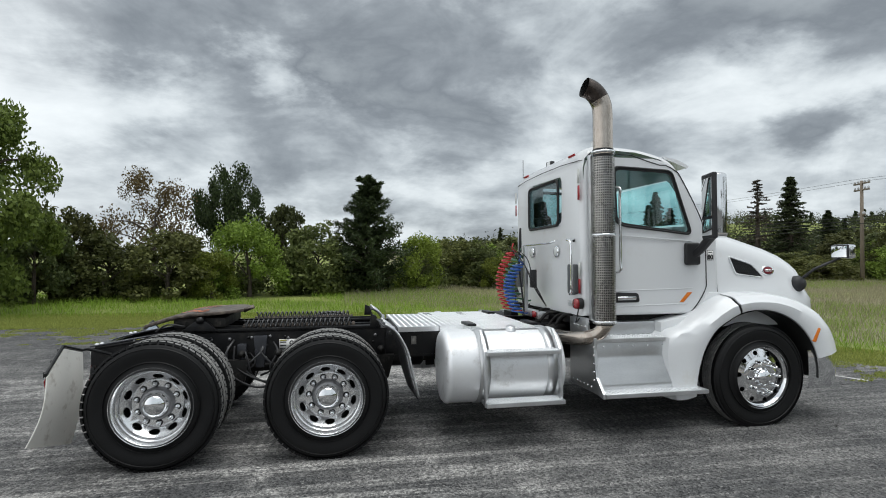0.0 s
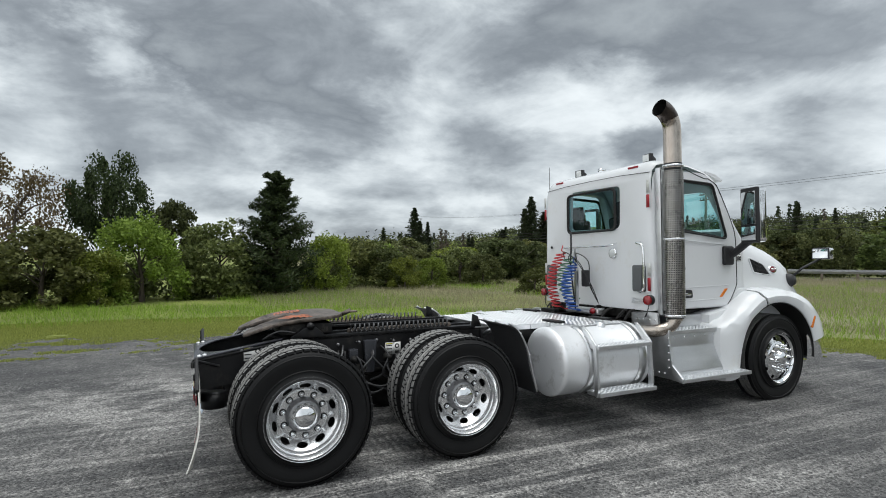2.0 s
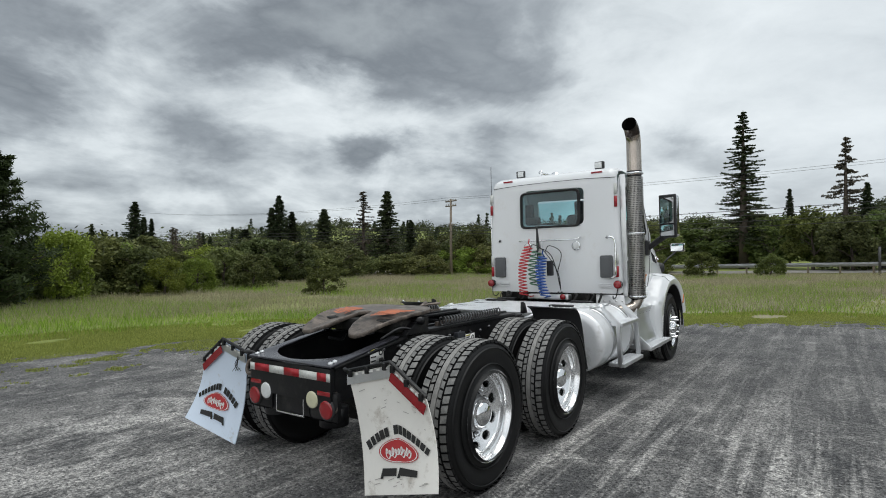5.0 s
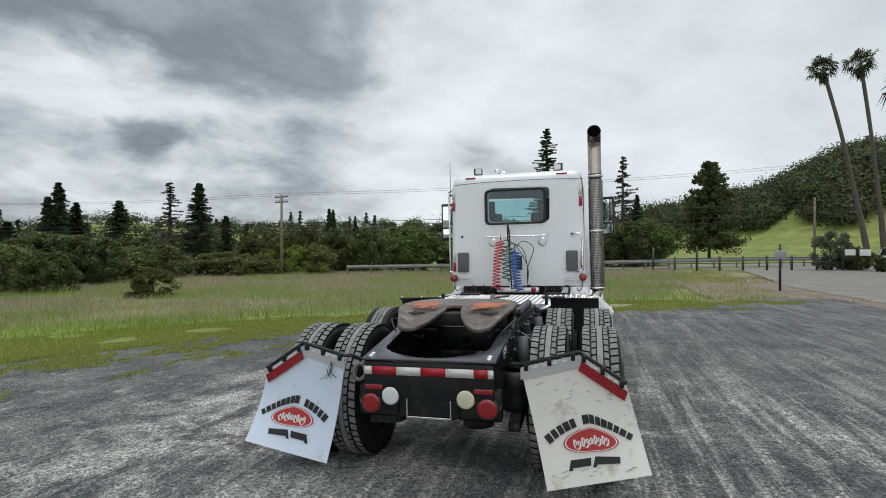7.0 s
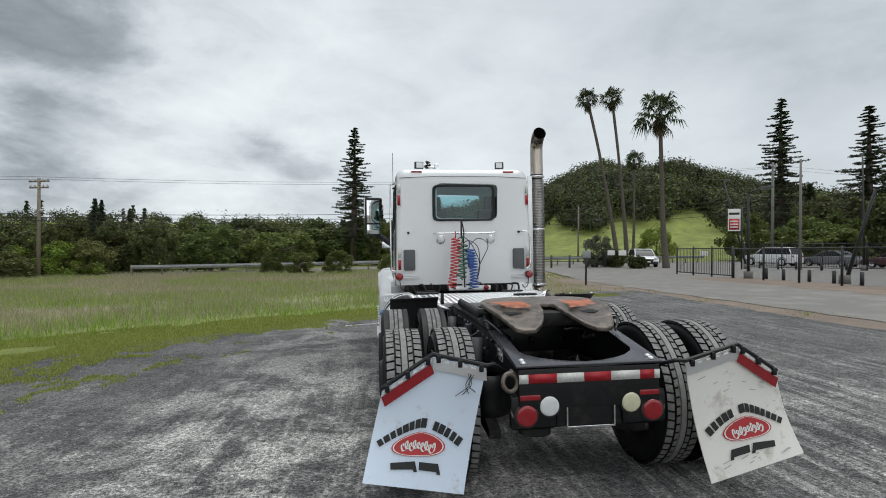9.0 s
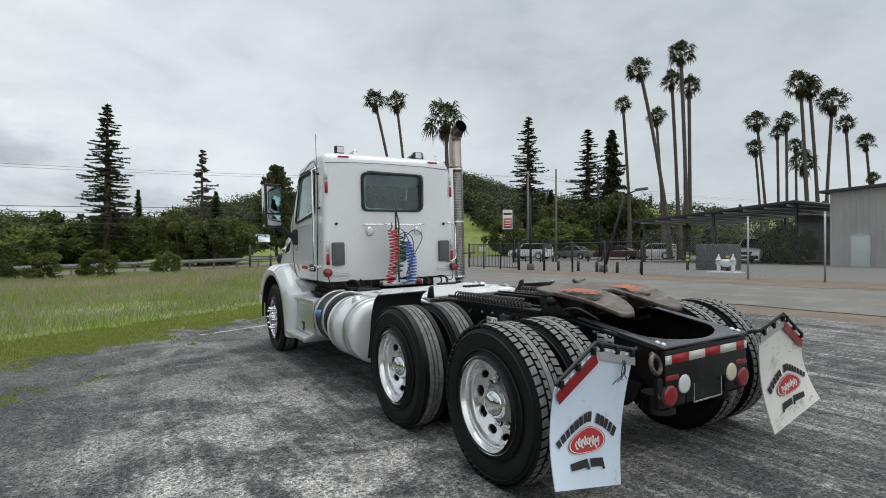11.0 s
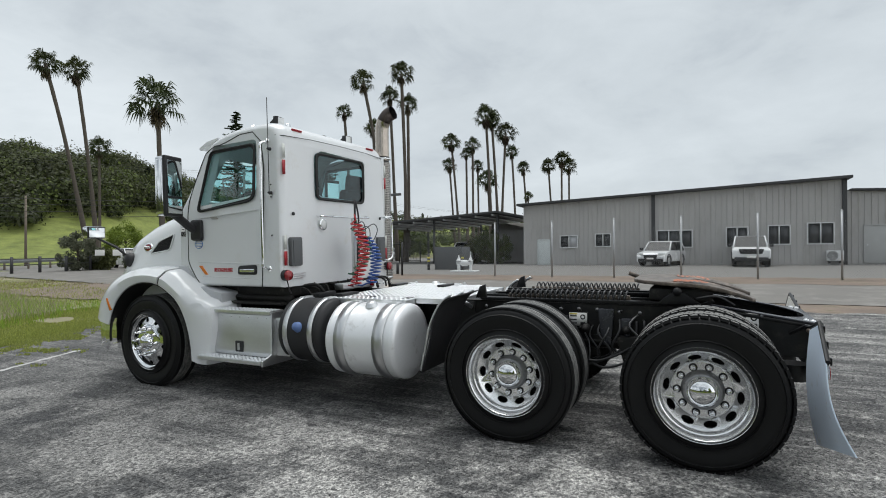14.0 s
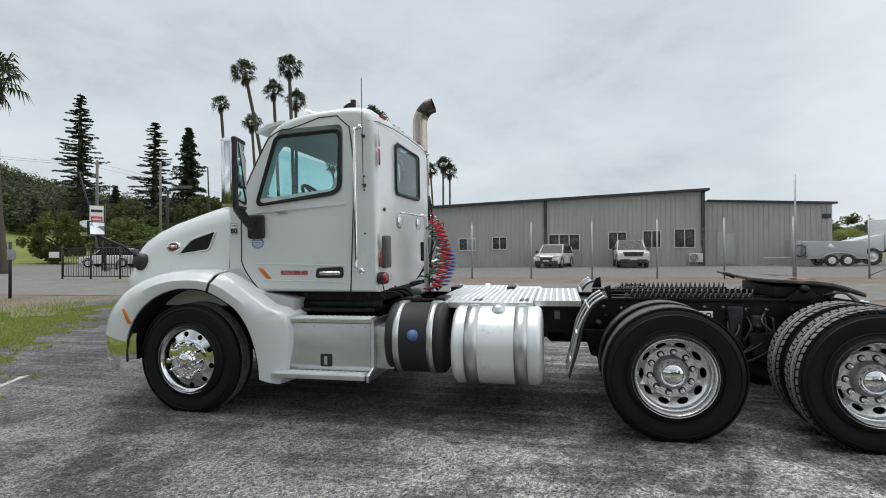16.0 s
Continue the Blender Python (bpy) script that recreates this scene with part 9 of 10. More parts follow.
def clad(name, x0, x1, top, y0, y1, rib=0.30):
    """A wall of ribbed sheet from x0 to x1."""
    bm = bmesh.new()
    xs, y = [], y0
    x = x0
    prof = []
    while x < x1 - 1e-3:
        for dx, dy in ((0.0, 0.0), (rib * 0.80, 0.0), (rib * 0.84, 0.035), (rib * 0.96, 0.035)):
            if x + dx < x1:
                prof.append((x + dx, y + dy))
        x += rib
    prof.append((x1, y))
    lo = [bm.verts.new((a, b, BASE)) for a, b in prof]
    hi = [bm.verts.new((a, b, top(a))) for a, b in prof]
    bridge(bm, lo, hi, closed=False)
    bk = [bm.verts.new((a, y1, z)) for a, z in ((x0, BASE), (x1, BASE), (x1, top(x1)), (x0, top(x0)))]
    bm.faces.new(bk)
    bm.faces.new([bk[0], lo[0], hi[0], bk[3]])
    bm.faces.new([bk[1], bk[2], hi[-1], lo[-1]])
    bm.faces.new([bk[3], *hi, bk[2]])
    bmesh.ops.recalc_face_normals(bm, faces=bm.faces)
    return part(name, bm, M["siding"], building, smooth=False)


clad("front_wall", -7.85, 11.1, roof_at, WALL_Y, WALL_Y - 9)
clad("annex_wall", -15.3, -7.87, lambda x: 4.74 + (x + 8.0) * 0.04, WALL_Y - 0.3, WALL_Y - 9)
bm = bmesh.new()
prism(bm, [(-8.05, roof_at(-8.05)), (11.5, roof_at(11.5)), (11.5, roof_at(11.5) + 0.16), (-8.05, roof_at(-8.05) + 0.16)], "y", WALL_Y - 9.3, WALL_Y + 0.45, 0.02)
part("roof", bm, M["siding_dark"], building, "dark sloping roof edge")
bm = bmesh.new()
prism(bm, [(-15.5, 4.43), (-8.06, 4.73), (-8.06, 4.86), (-15.5, 4.56)], "y", WALL_Y - 9.3, WALL_Y + 0.0, 0.02)
part("annex_roof", bm, M["siding_dark"], building)
for x in (2.35, -7.72):
    bm = bmesh.new()
    box(bm, (x - 0.11, WALL_Y + 0.04, BASE), (x + 0.11, WALL_Y + 0.16, roof_at(x)), 0.02)
    part("downpipe", bm, M["siding_dark"], building, "dark downpipe")


def house_window(x0, x1, z0, z1, panes):
    w = WALL_Y + 0.04
    bm = bmesh.new()
    t = 0.06
    for a in ((x0 - t, z0 - t, x1 + t, z0), (x0 - t, z1, x1 + t, z1 + t), (x0 - t, z0, x0, z1), (x1, z0, x1 + t, z1)):
        box(bm, (a[0], w - 0.02, a[1]), (a[2], w + 0.06, a[3]), 0.008)
    for k in range(1, panes):
        xm = x0 + (x1 - x0) * k / panes
        box(bm, (xm - 0.03, w - 0.02, z0), (xm + 0.03, w + 0.04, z1))
    f = part("window", bm, M["white_trim"], building, "white framed sliding window with dark screens")
    for k in range(panes):
        a, b = x0 + (x1 - x0) * k / panes + 0.015, x0 + (x1 - x0) * (k + 1) / panes - 0.015
        bm = bmesh.new()
        box(bm, (a, w - 0.015, z0), (b, w + 0.01, z1))
        part("pane", bm, M["screen"] if (x0 < 5.5 or k) else M["cowl_grey"], f)


for x0, x1, z0, z1, pn in ((7.25, 8.40, 1.43, 2.16, 2), (5.05, 6.0, 1.50, 2.25, 2), (0.1, 2.1, 1.42, 2.40, 3), (-2.95, -1.85, 1.47, 2.52, 2), (-5.1, -4.05, 1.56, 2.58, 2), (-7.2, -6.0, 1.57, 2.68, 2)):
    house_window(x0, x1, z0 + 0.2, z1 + 0.24, pn)


def house_door(x0, x1, z0, z1, mat, y):
    bm = bmesh.new()
    box(bm, (x0, y, z0), (x1, y + 0.05, z1), 0.01)
    for a in ((x0 - 0.06, z0, x0, z1 + 0.06), (x1, z0, x1 + 0.06, z1 + 0.06), (x0 - 0.06, z1, x1 + 0.06, z1 + 0.06)):
        box(bm, (a[0], y, a[1]), (a[2], y + 0.08, a[3]), 0.006)
    d = part("door", bm, mat, building, "plain steel door")
    bm = bmesh.new()
    cyl(bm, (x1 - 0.1, y + 0.05, z0 + 1.0), (x1 - 0.1, y + 0.11, z0 + 1.0), 0.035, 10)
    part("handle", bm, M["alu"], d)


house_door(9.2, 10.0, 0.36, 2.15, M["door_white"], WALL_Y + 0.02)
house_door(-9.7, -8.7, 0.66, 2.74, M["door_grey"], WALL_Y - 0.28)

# ---- building details ----
bm = bmesh.new()
prism(bm, [(26.6, 3.55), (13.75, 4.32), (10.3, 3.62), (10.3, 3.78), (13.75, 4.50), (26.6, 3.72)], "y", -45.0, -33.6, 0.02)
carport = solid("carport", bm, M["siding_dark"], "dark shallow carport roof beside the workshop", "carport")
for x, y in ((25.5, -34.2), (19.5, -34.2), (13.9, -34.2), (25.5, -44.5), (19.5, -44.5)):
    bm = bmesh.new()
    box(bm, (x - 0.08, y - 0.08, ground_z(x, y) - 0.1), (x + 0.08, y + 0.08, 3.6 + (25.5 - x) * 0.055), 0.01)
    part("post", bm, M["siding_dark"], carport)
for k in range(9):
    x = 14.2 + k * 1.4
    z = 4.30 - (x - 13.75) * 0.06
    bm = bmesh.new()
    box(bm, (x - 0.05, -44.9, z - 0.16), (x + 0.05, -33.7, z), 0.0)
    part("rafter", bm, M["cowl_grey"], carport)
bm = bmesh.new()
box(bm, (9.0, -41.2, BASE), (17.0, -40.9, 3.9))
solid("carport_back_wall", bm, M["siding"], "grey metal wall at the back of the carport", "wall", kind="structure")
ac = thing("air_conditioner", "white outdoor air conditioner unit on the workshop wall", "air conditioner")
bm = bmesh.new()
box(bm, (-7.62, -31.95, 0.78), (-6.85, -31.6, 1.36), 0.03)
part("casing", bm, M["white_trim"], ac)
bm = bmesh.new()
for r in (0.07, 0.13, 0.19, 0.24):
    tube(bm, [(-7.1 + r * math.cos(a), -31.585, 1.07 + r * math.sin(a)) for a in [2 * math.pi * k / 20 for k in range(20)]], 0.012, 5, closed=True)
part("fan_grille", bm, M["siding_dark"], ac)
for x in (-7.5, -6.97):
    bm = bmesh.new()
    box(bm, (x - 0.04, -31.98, 0.66), (x + 0.04, -31.6, 0.78))
    part("bracket", bm, M["siding_dark"], ac)
bm = bmesh.new()
box(bm, (-7.75, -31.95, 1.45), (-7.6, -31.85, 1.72), 0.01)
solid("meter_box", bm, M["white_trim"], "small white meter box on the wall", "meter box")
bm = bmesh.new()
box(bm, (-15.15, -32.3, 3.55), (-14.75, -32.05, 3.82), 0.02)
solid("wall_lamp", bm, M["siding_dark"], "dark floodlight on the annex wall", "lamp")
bm = bmesh.new()
box(bm, (12.1, -24.6, ground_z(12.7, -24) - 0.05), (13.9, -23.4, 1.65), 0.03)
uc = solid("utility_cabinet", bm, M["vent_grey"], "grey metal utility cabinet inside the fence", "cabinet")
for x in (11.9, 14.1):
    bm = bmesh.new()
    cyl(bm, (x, -23.0, ground_z(x, -23) - 0.1), (x, -23.0, 1.25), 0.08, 12)
    bl_ = solid("bollard", bm, M["siding_dark"], "dark bollard with yellow bands", "bollard", "bollards by the yard")
    bm = bmesh.new()
    for z in (0.75, 0.95):
        cyl(bm, (x, -23.0, z), (x, -23.0, z + 0.1), 0.084, 12)
    part("band", bm, M["decal_yellow"], bl_)
tk = thing("yard_hydrant", "white valve assembly on a low stand", "valve")
bm = bmesh.new()
box(bm, (10.3, -21.7, 0.22), (11.7, -20.9, 0.34), 0.02)
for x in (10.65, 11.35):
    cyl(bm, (x, -21.3, 0.3), (x, -21.3, 0.88), 0.085, 12)
    lathe(bm, (x, -21.3, 0.86), (0, 0, 1), [(0, 0.14), (0.04, 0.14), (0.05, 0.09), (0.14, 0.08), (0.20, 0.04), (0.30, 0.03), (0.31, 0)], 14)
lathe(bm, (10.55, -21.3, 0.74), (1, 0, 0), [(0, 0.0), (0, 0.10), (0.28, 0.10), (0.30, 0.17), (0.60, 0.17), (0.62, 0.10), (0.90, 0.10), (0.90, 0)], 16)
part("valve_body", bm, M["white_trim"], tk)

# ---- chain-link fence along the yard ----
M["galv"] = surface("galvanised_steel", (0.42, 0.43, 0.44), 0.45, 0.8, 0.12, 6, 50, 0.02)
FY = -17.05
fence = thing("chain_link_fence", "galvanised chain-link fence along the access road", "fence")
xs = [7.65, 5.1, 2.6, 0.15, -2.35, -4.8, -7.2, -9.7, -12.2, -14.7, -17.2, -19.7, -22.2, -24.7, -27.2, -29.7]
for x in xs:
    z = ground_z(x, FY)
    bm = bmesh.new()
    cyl(bm, (x, FY, z - 0.2), (x, FY, z + 2.32), 0.036, 8)
    lathe(bm, (x, FY, z + 2.32), (0, 0, 1), [(0, 0.04), (0.03, 0.03), (0.05, 0)], 8)
    part("post", bm, M["galv"], fence)
bm = bmesh.new()
tube(bm, [(-9.7, FY, ground_z(-9.7, FY) + 0.1), (-12.2, FY, ground_z(-12, FY) + 1.3)], 0.025, 6)
part("brace", bm, M["galv"], fence)
bm = bmesh.new()
cyl(bm, (-7.32, FY - 0.12, ground_z(-7, FY) - 0.2), (-7.32, FY - 0.12, 4.35), 0.035, 8)
solid("mast", bm, M["galv"], "slim steel mast beside the fence", "mast")
V, Fc = [], []
x0, x1, hgt, pitch, wd = -30.0, 12.3, 1.95, 0.085, 0.0022
n = int((x1 - x0 + hgt) / pitch)
for sgn in (1, -1):
    for k in range(n):
        xa = x0 - (hgt if sgn > 0 else 0) + k * pitch
        xb = xa + sgn * hgt
        pts = []
        za, zb = 0.0, hgt
        lo_x, hi_x = min(xa, xb), max(xa, xb)
        if hi_x < x0 or lo_x > x1:
            continue

        def clip(xq, zq, xo, zo):
            if xq < x0:
                t = (x0 - xq) / (xo - xq)
                return x0, zq + (zo - zq) * t
            if xq > x1:
                t = (x1 - xq) / (xo - xq)
                return x1, zq + (zo - zq) * t
            return xq, zq
        (pa, qa), (pb, qb) = clip(xa, za, xb, zb), clip(xb, zb, xa, za)
        b = len(V)
        ga, gb = ground_z(pa, FY) + 0.06, ground_z(pb, FY) + 0.06
        V += [(pa - wd, FY, ga + qa), (pa + wd, FY, ga + qa), (pb + wd, FY, gb + qb), (pb - wd, FY, gb + qb), (pa, FY - 0.004, ga + qa), (pb, FY - 0.004, gb + qb)]
        Fc += [(b, b + 1, b + 2, b + 3), (b + 1, b + 4, b + 5, b + 2), (b + 4, b, b + 3, b + 5)]
me = bpy.data.meshes.new("wire_mesh")
me.from_pydata(V, [], Fc)
me.materials.append(M["galv"])
wm = new("wire_mesh", me)
wm.parent = fence
tagged(wm, "diamond wire mesh", kind="stuff")

# ---- dark steel fence, gate and bollards by the entrance ----
M["black_steel"] = surface("black_painted_steel", (0.015, 0.015, 0.016), 0.45, 0.0, 0.15, 5, 50, 0.02)


def picket_run(name, label, pts, hgt, step, category="fence"):
    run = thing(name, label, category)
    for (xa, ya), (xb, yb) in zip(pts, pts[1:]):
        ln = math.hypot(xb - xa, yb - ya)
        m = max(1, round(ln / step))
        for k in range(m + 1):
            t = k / m
            x, y = xa + (xb - xa) * t, ya + (yb - ya) * t
            z = ground_z(x, y)
            bm = bmesh.new()
            cyl(bm, (x, y, z - 0.1), (x, y, z + hgt + 0.12), 0.045, 8)
            part("post", bm, M["black_steel"], run)
        bm = bmesh.new()
        za, zb = ground_z(xa, ya), ground_z(xb, yb)
        for dz in (0.12, hgt):
            tube(bm, [(xa, ya, za + dz), (xb, yb, zb + dz)], 0.03, 6)
        part("rail", bm, M["black_steel"], run)
        m = int(ln / 0.16)
        bm = bmesh.new()
        box(bm, (-0.009, -0.009, 0.12), (0.009, 0.009, hgt))
        first = None
        for k in range(m):
            t = (k + 0.5) / m
            x, y = xa + (xb - xa) * t, ya + (yb - ya) * t
            if first is None:
                first = bar = part("picket", bm, M["black_steel"], run)
            else:
                bar = new("picket", first.data)
                bar.parent = run
            bar.location = (x, y, ground_z(x, y))
    return run


def wire_run(name, label, pts, hgt, step):
    """Round posts, a top rail and thin diamond wire."""
    run = thing(name, label, "fence")
    for (xa, ya), (xb, yb) in zip(pts, pts[1:]):
        ln = math.hypot(xb - xa, yb - ya)
        m = max(1, round(ln / step))
        at = lambda d, h: Vector((xa + (xb - xa) * d / ln, ya + (yb - ya) * d / ln, ground_z(xa + (xb - xa) * d / ln, ya + (yb - ya) * d / ln) + h))
        for k in range(m + 1):
            bm = bmesh.new()
            cyl(bm, at(ln * k / m, -0.1), at(ln * k / m, hgt + 0.08), 0.05, 8)
            part("post", bm, M["black_steel"], run)
        bm = bmesh.new()
        tube(bm, [at(0, hgt), at(ln, hgt)], 0.03, 6)
        part("rail", bm, M["black_steel"], run)
        V, Fc = [], []
        for sgn in (1, -1):
            for k in range(int((ln + hgt) / 0.11)):
                a = k * 0.11 - (hgt if sgn > 0 else 0)
                b = a + sgn * hgt
                ts = [max(0.0, min(1.0, (q - a) / (b - a))) for q in (0.0, ln)]
                t0, t1 = min(ts), max(ts)
                if t1 - t0 < 0.02:
                    continue
                p, q = at(a + (b - a) * t0, 0.05 + t0 * (hgt - 0.05)), at(a + (b - a) * t1, 0.05 + t1 * (hgt - 0.05))
                i = len(V)
                V += [tuple(p + Vector((0, 0, 0.0025))), tuple(p - Vector((0, 0, 0.0025))), tuple(q - Vector((0, 0, 0.0025))), tuple(q + Vector((0, 0, 0.0025)))]
                Fc.append((i, i + 1, i + 2, i + 3))
        me = bpy.data.meshes.new("wire_mesh")
        me.from_pydata(V, [], Fc)
        me.materials.append(M["black_steel"])
        w = new("wire_mesh", me)
        w.parent = run
        tagged(w, "thin black diamond wire", kind="stuff")
    return run


picket_run("metal_gate", "black steel sliding gate across the driveway", [(26.6, -17.3), (21.1, -17.08)], 1.55, 1.8, "gate")
picket_run("metal_fence", "black steel picket fence round the car park", [(34.6, -27.8), (29.0, -33.0), (24.0, -40.0)], 1.9, 2.4)
wire_run("wire_fence", "black wire fence with a top rail along the road", [(21.0, -17.06), (12.4, -17.06)], 1.50, 2.12)
for x, y in ((20.1, -18.2), (18.6, -17.9), (17.2, -18.0), (15.9, -18.0), (14.5, -17.9), (13.4, -18.3), (34.8, -29.3), (32.2, -28.8), (32.1, -30.2), (29.8, -30.2), (29.7, -32.1)):
    z = ground_z(x, y)
    bm = bmesh.new()
    cyl(bm, (x, y, z - 0.1), (x, y, z + 0.50), 0.075, 12)
    lathe(bm, (x, y, z + 0.50), (0, 0, 1), [(0, 0.075), (0.03, 0.06), (0.04, 0)], 12)
    solid("bollard", bm, M["black_steel"], "plain black steel bollard by the road", "bollard", "bollards by the yard")
rr_ = np.random.default_rng(3)
for x0, wide, many, top, words in ((39.0, 3.4, 130, 1.2, "dark clipped hedge beside the gate"), (36.3, 0.9, 40, 0.7, "short dark clipped hedge by the driveway")):
    HL = Leaves(61 + many)
    hc = [(x0 + wide * rr_.random(), -20.4 + 1.2 * rr_.random(), ground_z(x0, -20) + 0.15 + top * rr_.random()) for _ in range(many)]
    HL.scatter(hc, 0.26, 70, 0.10)
    hedge = new("hedge", HL.mesh("hedge"))
    hedge.data.materials.append(LEAF["dark"])
    tagged(hedge, words, "hedge")


def lamp_post(x, y, dx, dy, hgt, arm, base=True):
    z = ground_z(x, y)
    lp = thing("street_lamp", "dark leaning street lamp with a short arm", "street lamp", "street lamps")
    bm = bmesh.new()
    tube(bm, [(0, 0, -0.1), (dx * 0.5, dy * 0.5, hgt * 0.5), (dx, dy, hgt)], 0.075, 8, taper=[1.1, 0.9, 0.7])
    part("pole", bm, M["black_steel"], lp)
    bm = bmesh.new()
    tube(bm, [(dx, dy, hgt), (dx + arm[0], dy + arm[1], hgt + 0.25)], 0.04, 6)
    part("arm", bm, M["black_steel"], lp)
    bm = bmesh.new()
    obox(bm, Matrix.Translation((dx + arm[0] * 1.25, dy + arm[1] * 1.25, hgt + 0.26)) @ Vector((arm[0], arm[1], 0.05)).to_track_quat("X", "Z").to_matrix().to_4x4(), (0.6, 0.25, 0.12), 0.03)
    part("lamp_head", bm, M["vent_grey"], lp)
    if base:
        bm = bmesh.new()
        cyl(bm, (0, 0, -0.1), (0, 0, 0.35), 0.22, 14)
        part("footing", bm, M["concrete"], lp)
    lp.matrix_basis = Matrix.Translation((x, y, z))


lamp_post(34.0, -27.6, 1.2, 1.2, 7.0, (1.0, -1.0))
lamp_post(29.2, -33.0, 0.8, -0.6, 8.3, (0.9, -0.9))
lamp_post(16.0, -18.6, -1.2, -0.2, 3.9, (-0.6, -0.3))
lamp_post(20.6, -17.6, -0.2, 0.2, 4.3, (-0.5, -0.4))


def pole(x, y, hgt, mat, name, label, arms=(), r=0.13):
    z = ground_z(x, y)
    p = thing(name, label, "pole", "poles")
    bm = bmesh.new()
    tube(bm, [(0, 0, -0.2), (0, 0, hgt)], r, 10, taper=[1.1, 0.75])
    part("shaft", bm, mat, p)
    for az, zz, ln in arms:
        bm = bmesh.new()
        d = Vector((math.cos(az), math.sin(az), 0)) * ln / 2
        tube(bm, [Vector((0, 0, zz)) - d, Vector((0, 0, zz)) + d], 0.07, 4)
        part("crossarm", bm, mat, p)
        for t in (-0.9, -0.45, 0.45, 0.9):
            bm = bmesh.new()
            lathe(bm, Vector((0, 0, zz)) + d * t, (0, 0, 1), [(0.05, 0.05), (0.12, 0.07), (0.2, 0.05), (0.24, 0)], 8)
            part("insulator", bm, M["cowl_grey"], p)
    p.matrix_basis = Matrix.Translation((x, y, z))


M["pole_wood"] = surface("weathered_pole_wood", (0.20, 0.165, 0.13), 0.9, 0, 0.3, 2, 20, 0.3, stretch=(1, 1, 0.2))
pole(36.8, 25.2, 7.1, M["pole_wood"], "utility_pole", "wooden utility pole with two crossarms", ((1.2, 6.9, 1.8), (1.25, 6.45, 1.6), (1.2, 4.7, 0.7)), 0.13)
pole(58.0, 27.6, 4.3, M["pole_wood"], "utility_pole", "short weathered pole by the trees", (), 0.13)
pole(51.0, -43.5, 11.5, M["concrete"], "utility_pole", "pale tall utility pole near the gate", ((2.2, 11.0, 2.2),), 0.17)
pole(31.5, -30.0, 8.2, M["concrete"], "utility_pole", "pale slim pole inside the car park", (), 0.10)
pole(60.0, -24.0, 7.0, M["pole_wood"], "utility_pole", "distant pole on the green slope", (), 0.12)
# overhead lines between the poles
wires = thing("overhead_wires", "black sagging overhead wires along the road", "wires")
for (za, zb, off, sag) in ((8.9, 11.2, 0.9, 1.0), (8.9, 11.2, -0.9, 1.0), (5.7, 7.6, 0.0, 0.7), (5.4, 7.2, 0.2, 0.8), (5.1, 6.6, -0.2, 0.9), (4.8, 6.2, 0.1, 1.0)):
    a, b = Vector((36.8 + off * 0.8, 25.2, (za - 0.9) * 0.80)), Vector((51.0 + off, -43.5, zb))
    c, d = Vector((40.0 + off, 95.0, za - 0.4)), Vector((46.0 + off, -110.0, zb - 1))
    bm = bmesh.new()
    for p, q in ((a, b), (a, c), (b, d)):
        pts = [p.lerp(q, k / 24) - Vector((0, 0, sag * 4 * (k / 24) * (1 - k / 24))) for k in range(25)]
        tube(bm, pts, 0.026 if za < 8 else 0.012, 4, ends=False)
    part("wire", bm, M["black_steel"], wires)

# entrance signs
sgn = thing("sign_post", "small grey plate on a dark post beside the road", "sign")
bm = bmesh.new()
z = ground_z(18.3, -8.0)
cyl(bm, (18.3, -8.0, z - 0.1), (18.3, -8.0, z + 1.75), 0.045, 8)
part("post", bm, M["black_steel"], sgn)
bm = bmesh.new()
obox(bm, Matrix.Translation((18.25, -8.0, z + 1.35)) @ Matrix.Rotation(0.5, 4, "Z"), (0.02, 0.55, 0.32), 0.005)
part("plate", bm, M["galv"], sgn)
bd = thing("banner_sign", "upright white and red advertising panel on a pole", "sign")
bm = bmesh.new()
z = ground_z(33.0, -26.2)
cyl(bm, (0, 0, -0.1), (0, 0, 4.7), 0.06, 8)
part("post", bm, M["black_steel"], bd)
bm = bmesh.new()
box(bm, (-0.03, 0.1, 2.9), (0.03, 0.95, 4.6), 0.01)
part("panel", bm, M["print_white"], bd)
for q0, q1, mt in ((3.0, 3.85, "oval_red"), (4.15, 4.32, "ink")):
    bm = bmesh.new()
    box(bm, (-0.037, 0.17, q0), (-0.031, 0.88, q1))
    part("print_block", bm, M[mt], bd)
for k in range(3):
    bm = bmesh.new()
    box(bm, (-0.042, 0.25, 3.15 + 0.22 * k), (-0.038, 0.80, 3.25 + 0.22 * k))
    part("print_bar", bm, M["print_white"], bd)
bd.matrix_basis = Matrix.Translation((33.0, -26.4, z)) @ Matrix.Rotation(radians(-30), 4, "Z")
for x, y in ((39.0, -18.7), (37.0, -18.75), (36.5, -25.6)):
    bm = bmesh.new()
    obox(bm, Matrix.Translation((x, y, 1.35)) @ Matrix.Rotation(radians(-35), 4, "Z"), (0.03, 0.6, 0.42), 0.005)
    solid("notice_board", bm, M["print_white"], "small white notice by the entrance", "sign")

# ---- far road with guard rail, and a low fence by the meadow ----
def rail_x(y):
    return 44.5 - 0.30 * (y - 2.0)


bm = bmesh.new()
last = None
for k in range(90):
    y = 45 - k * 1.6
    row = [bm.verts.new((rail_x(y) + d, y, terrain(rail_x(y) + d, y) - 0.01)) for d in (0.8, 4.5, 9.0)]
    if last:
        bridge(bm, last, row, closed=False)
    last = row
for f in bm.faces:
    if f.normal.z < 0:
        f.normal_flip()
solid("far_road", bm, M["asphalt"], "pale two-lane road behind a guard rail", "road", kind="structure")
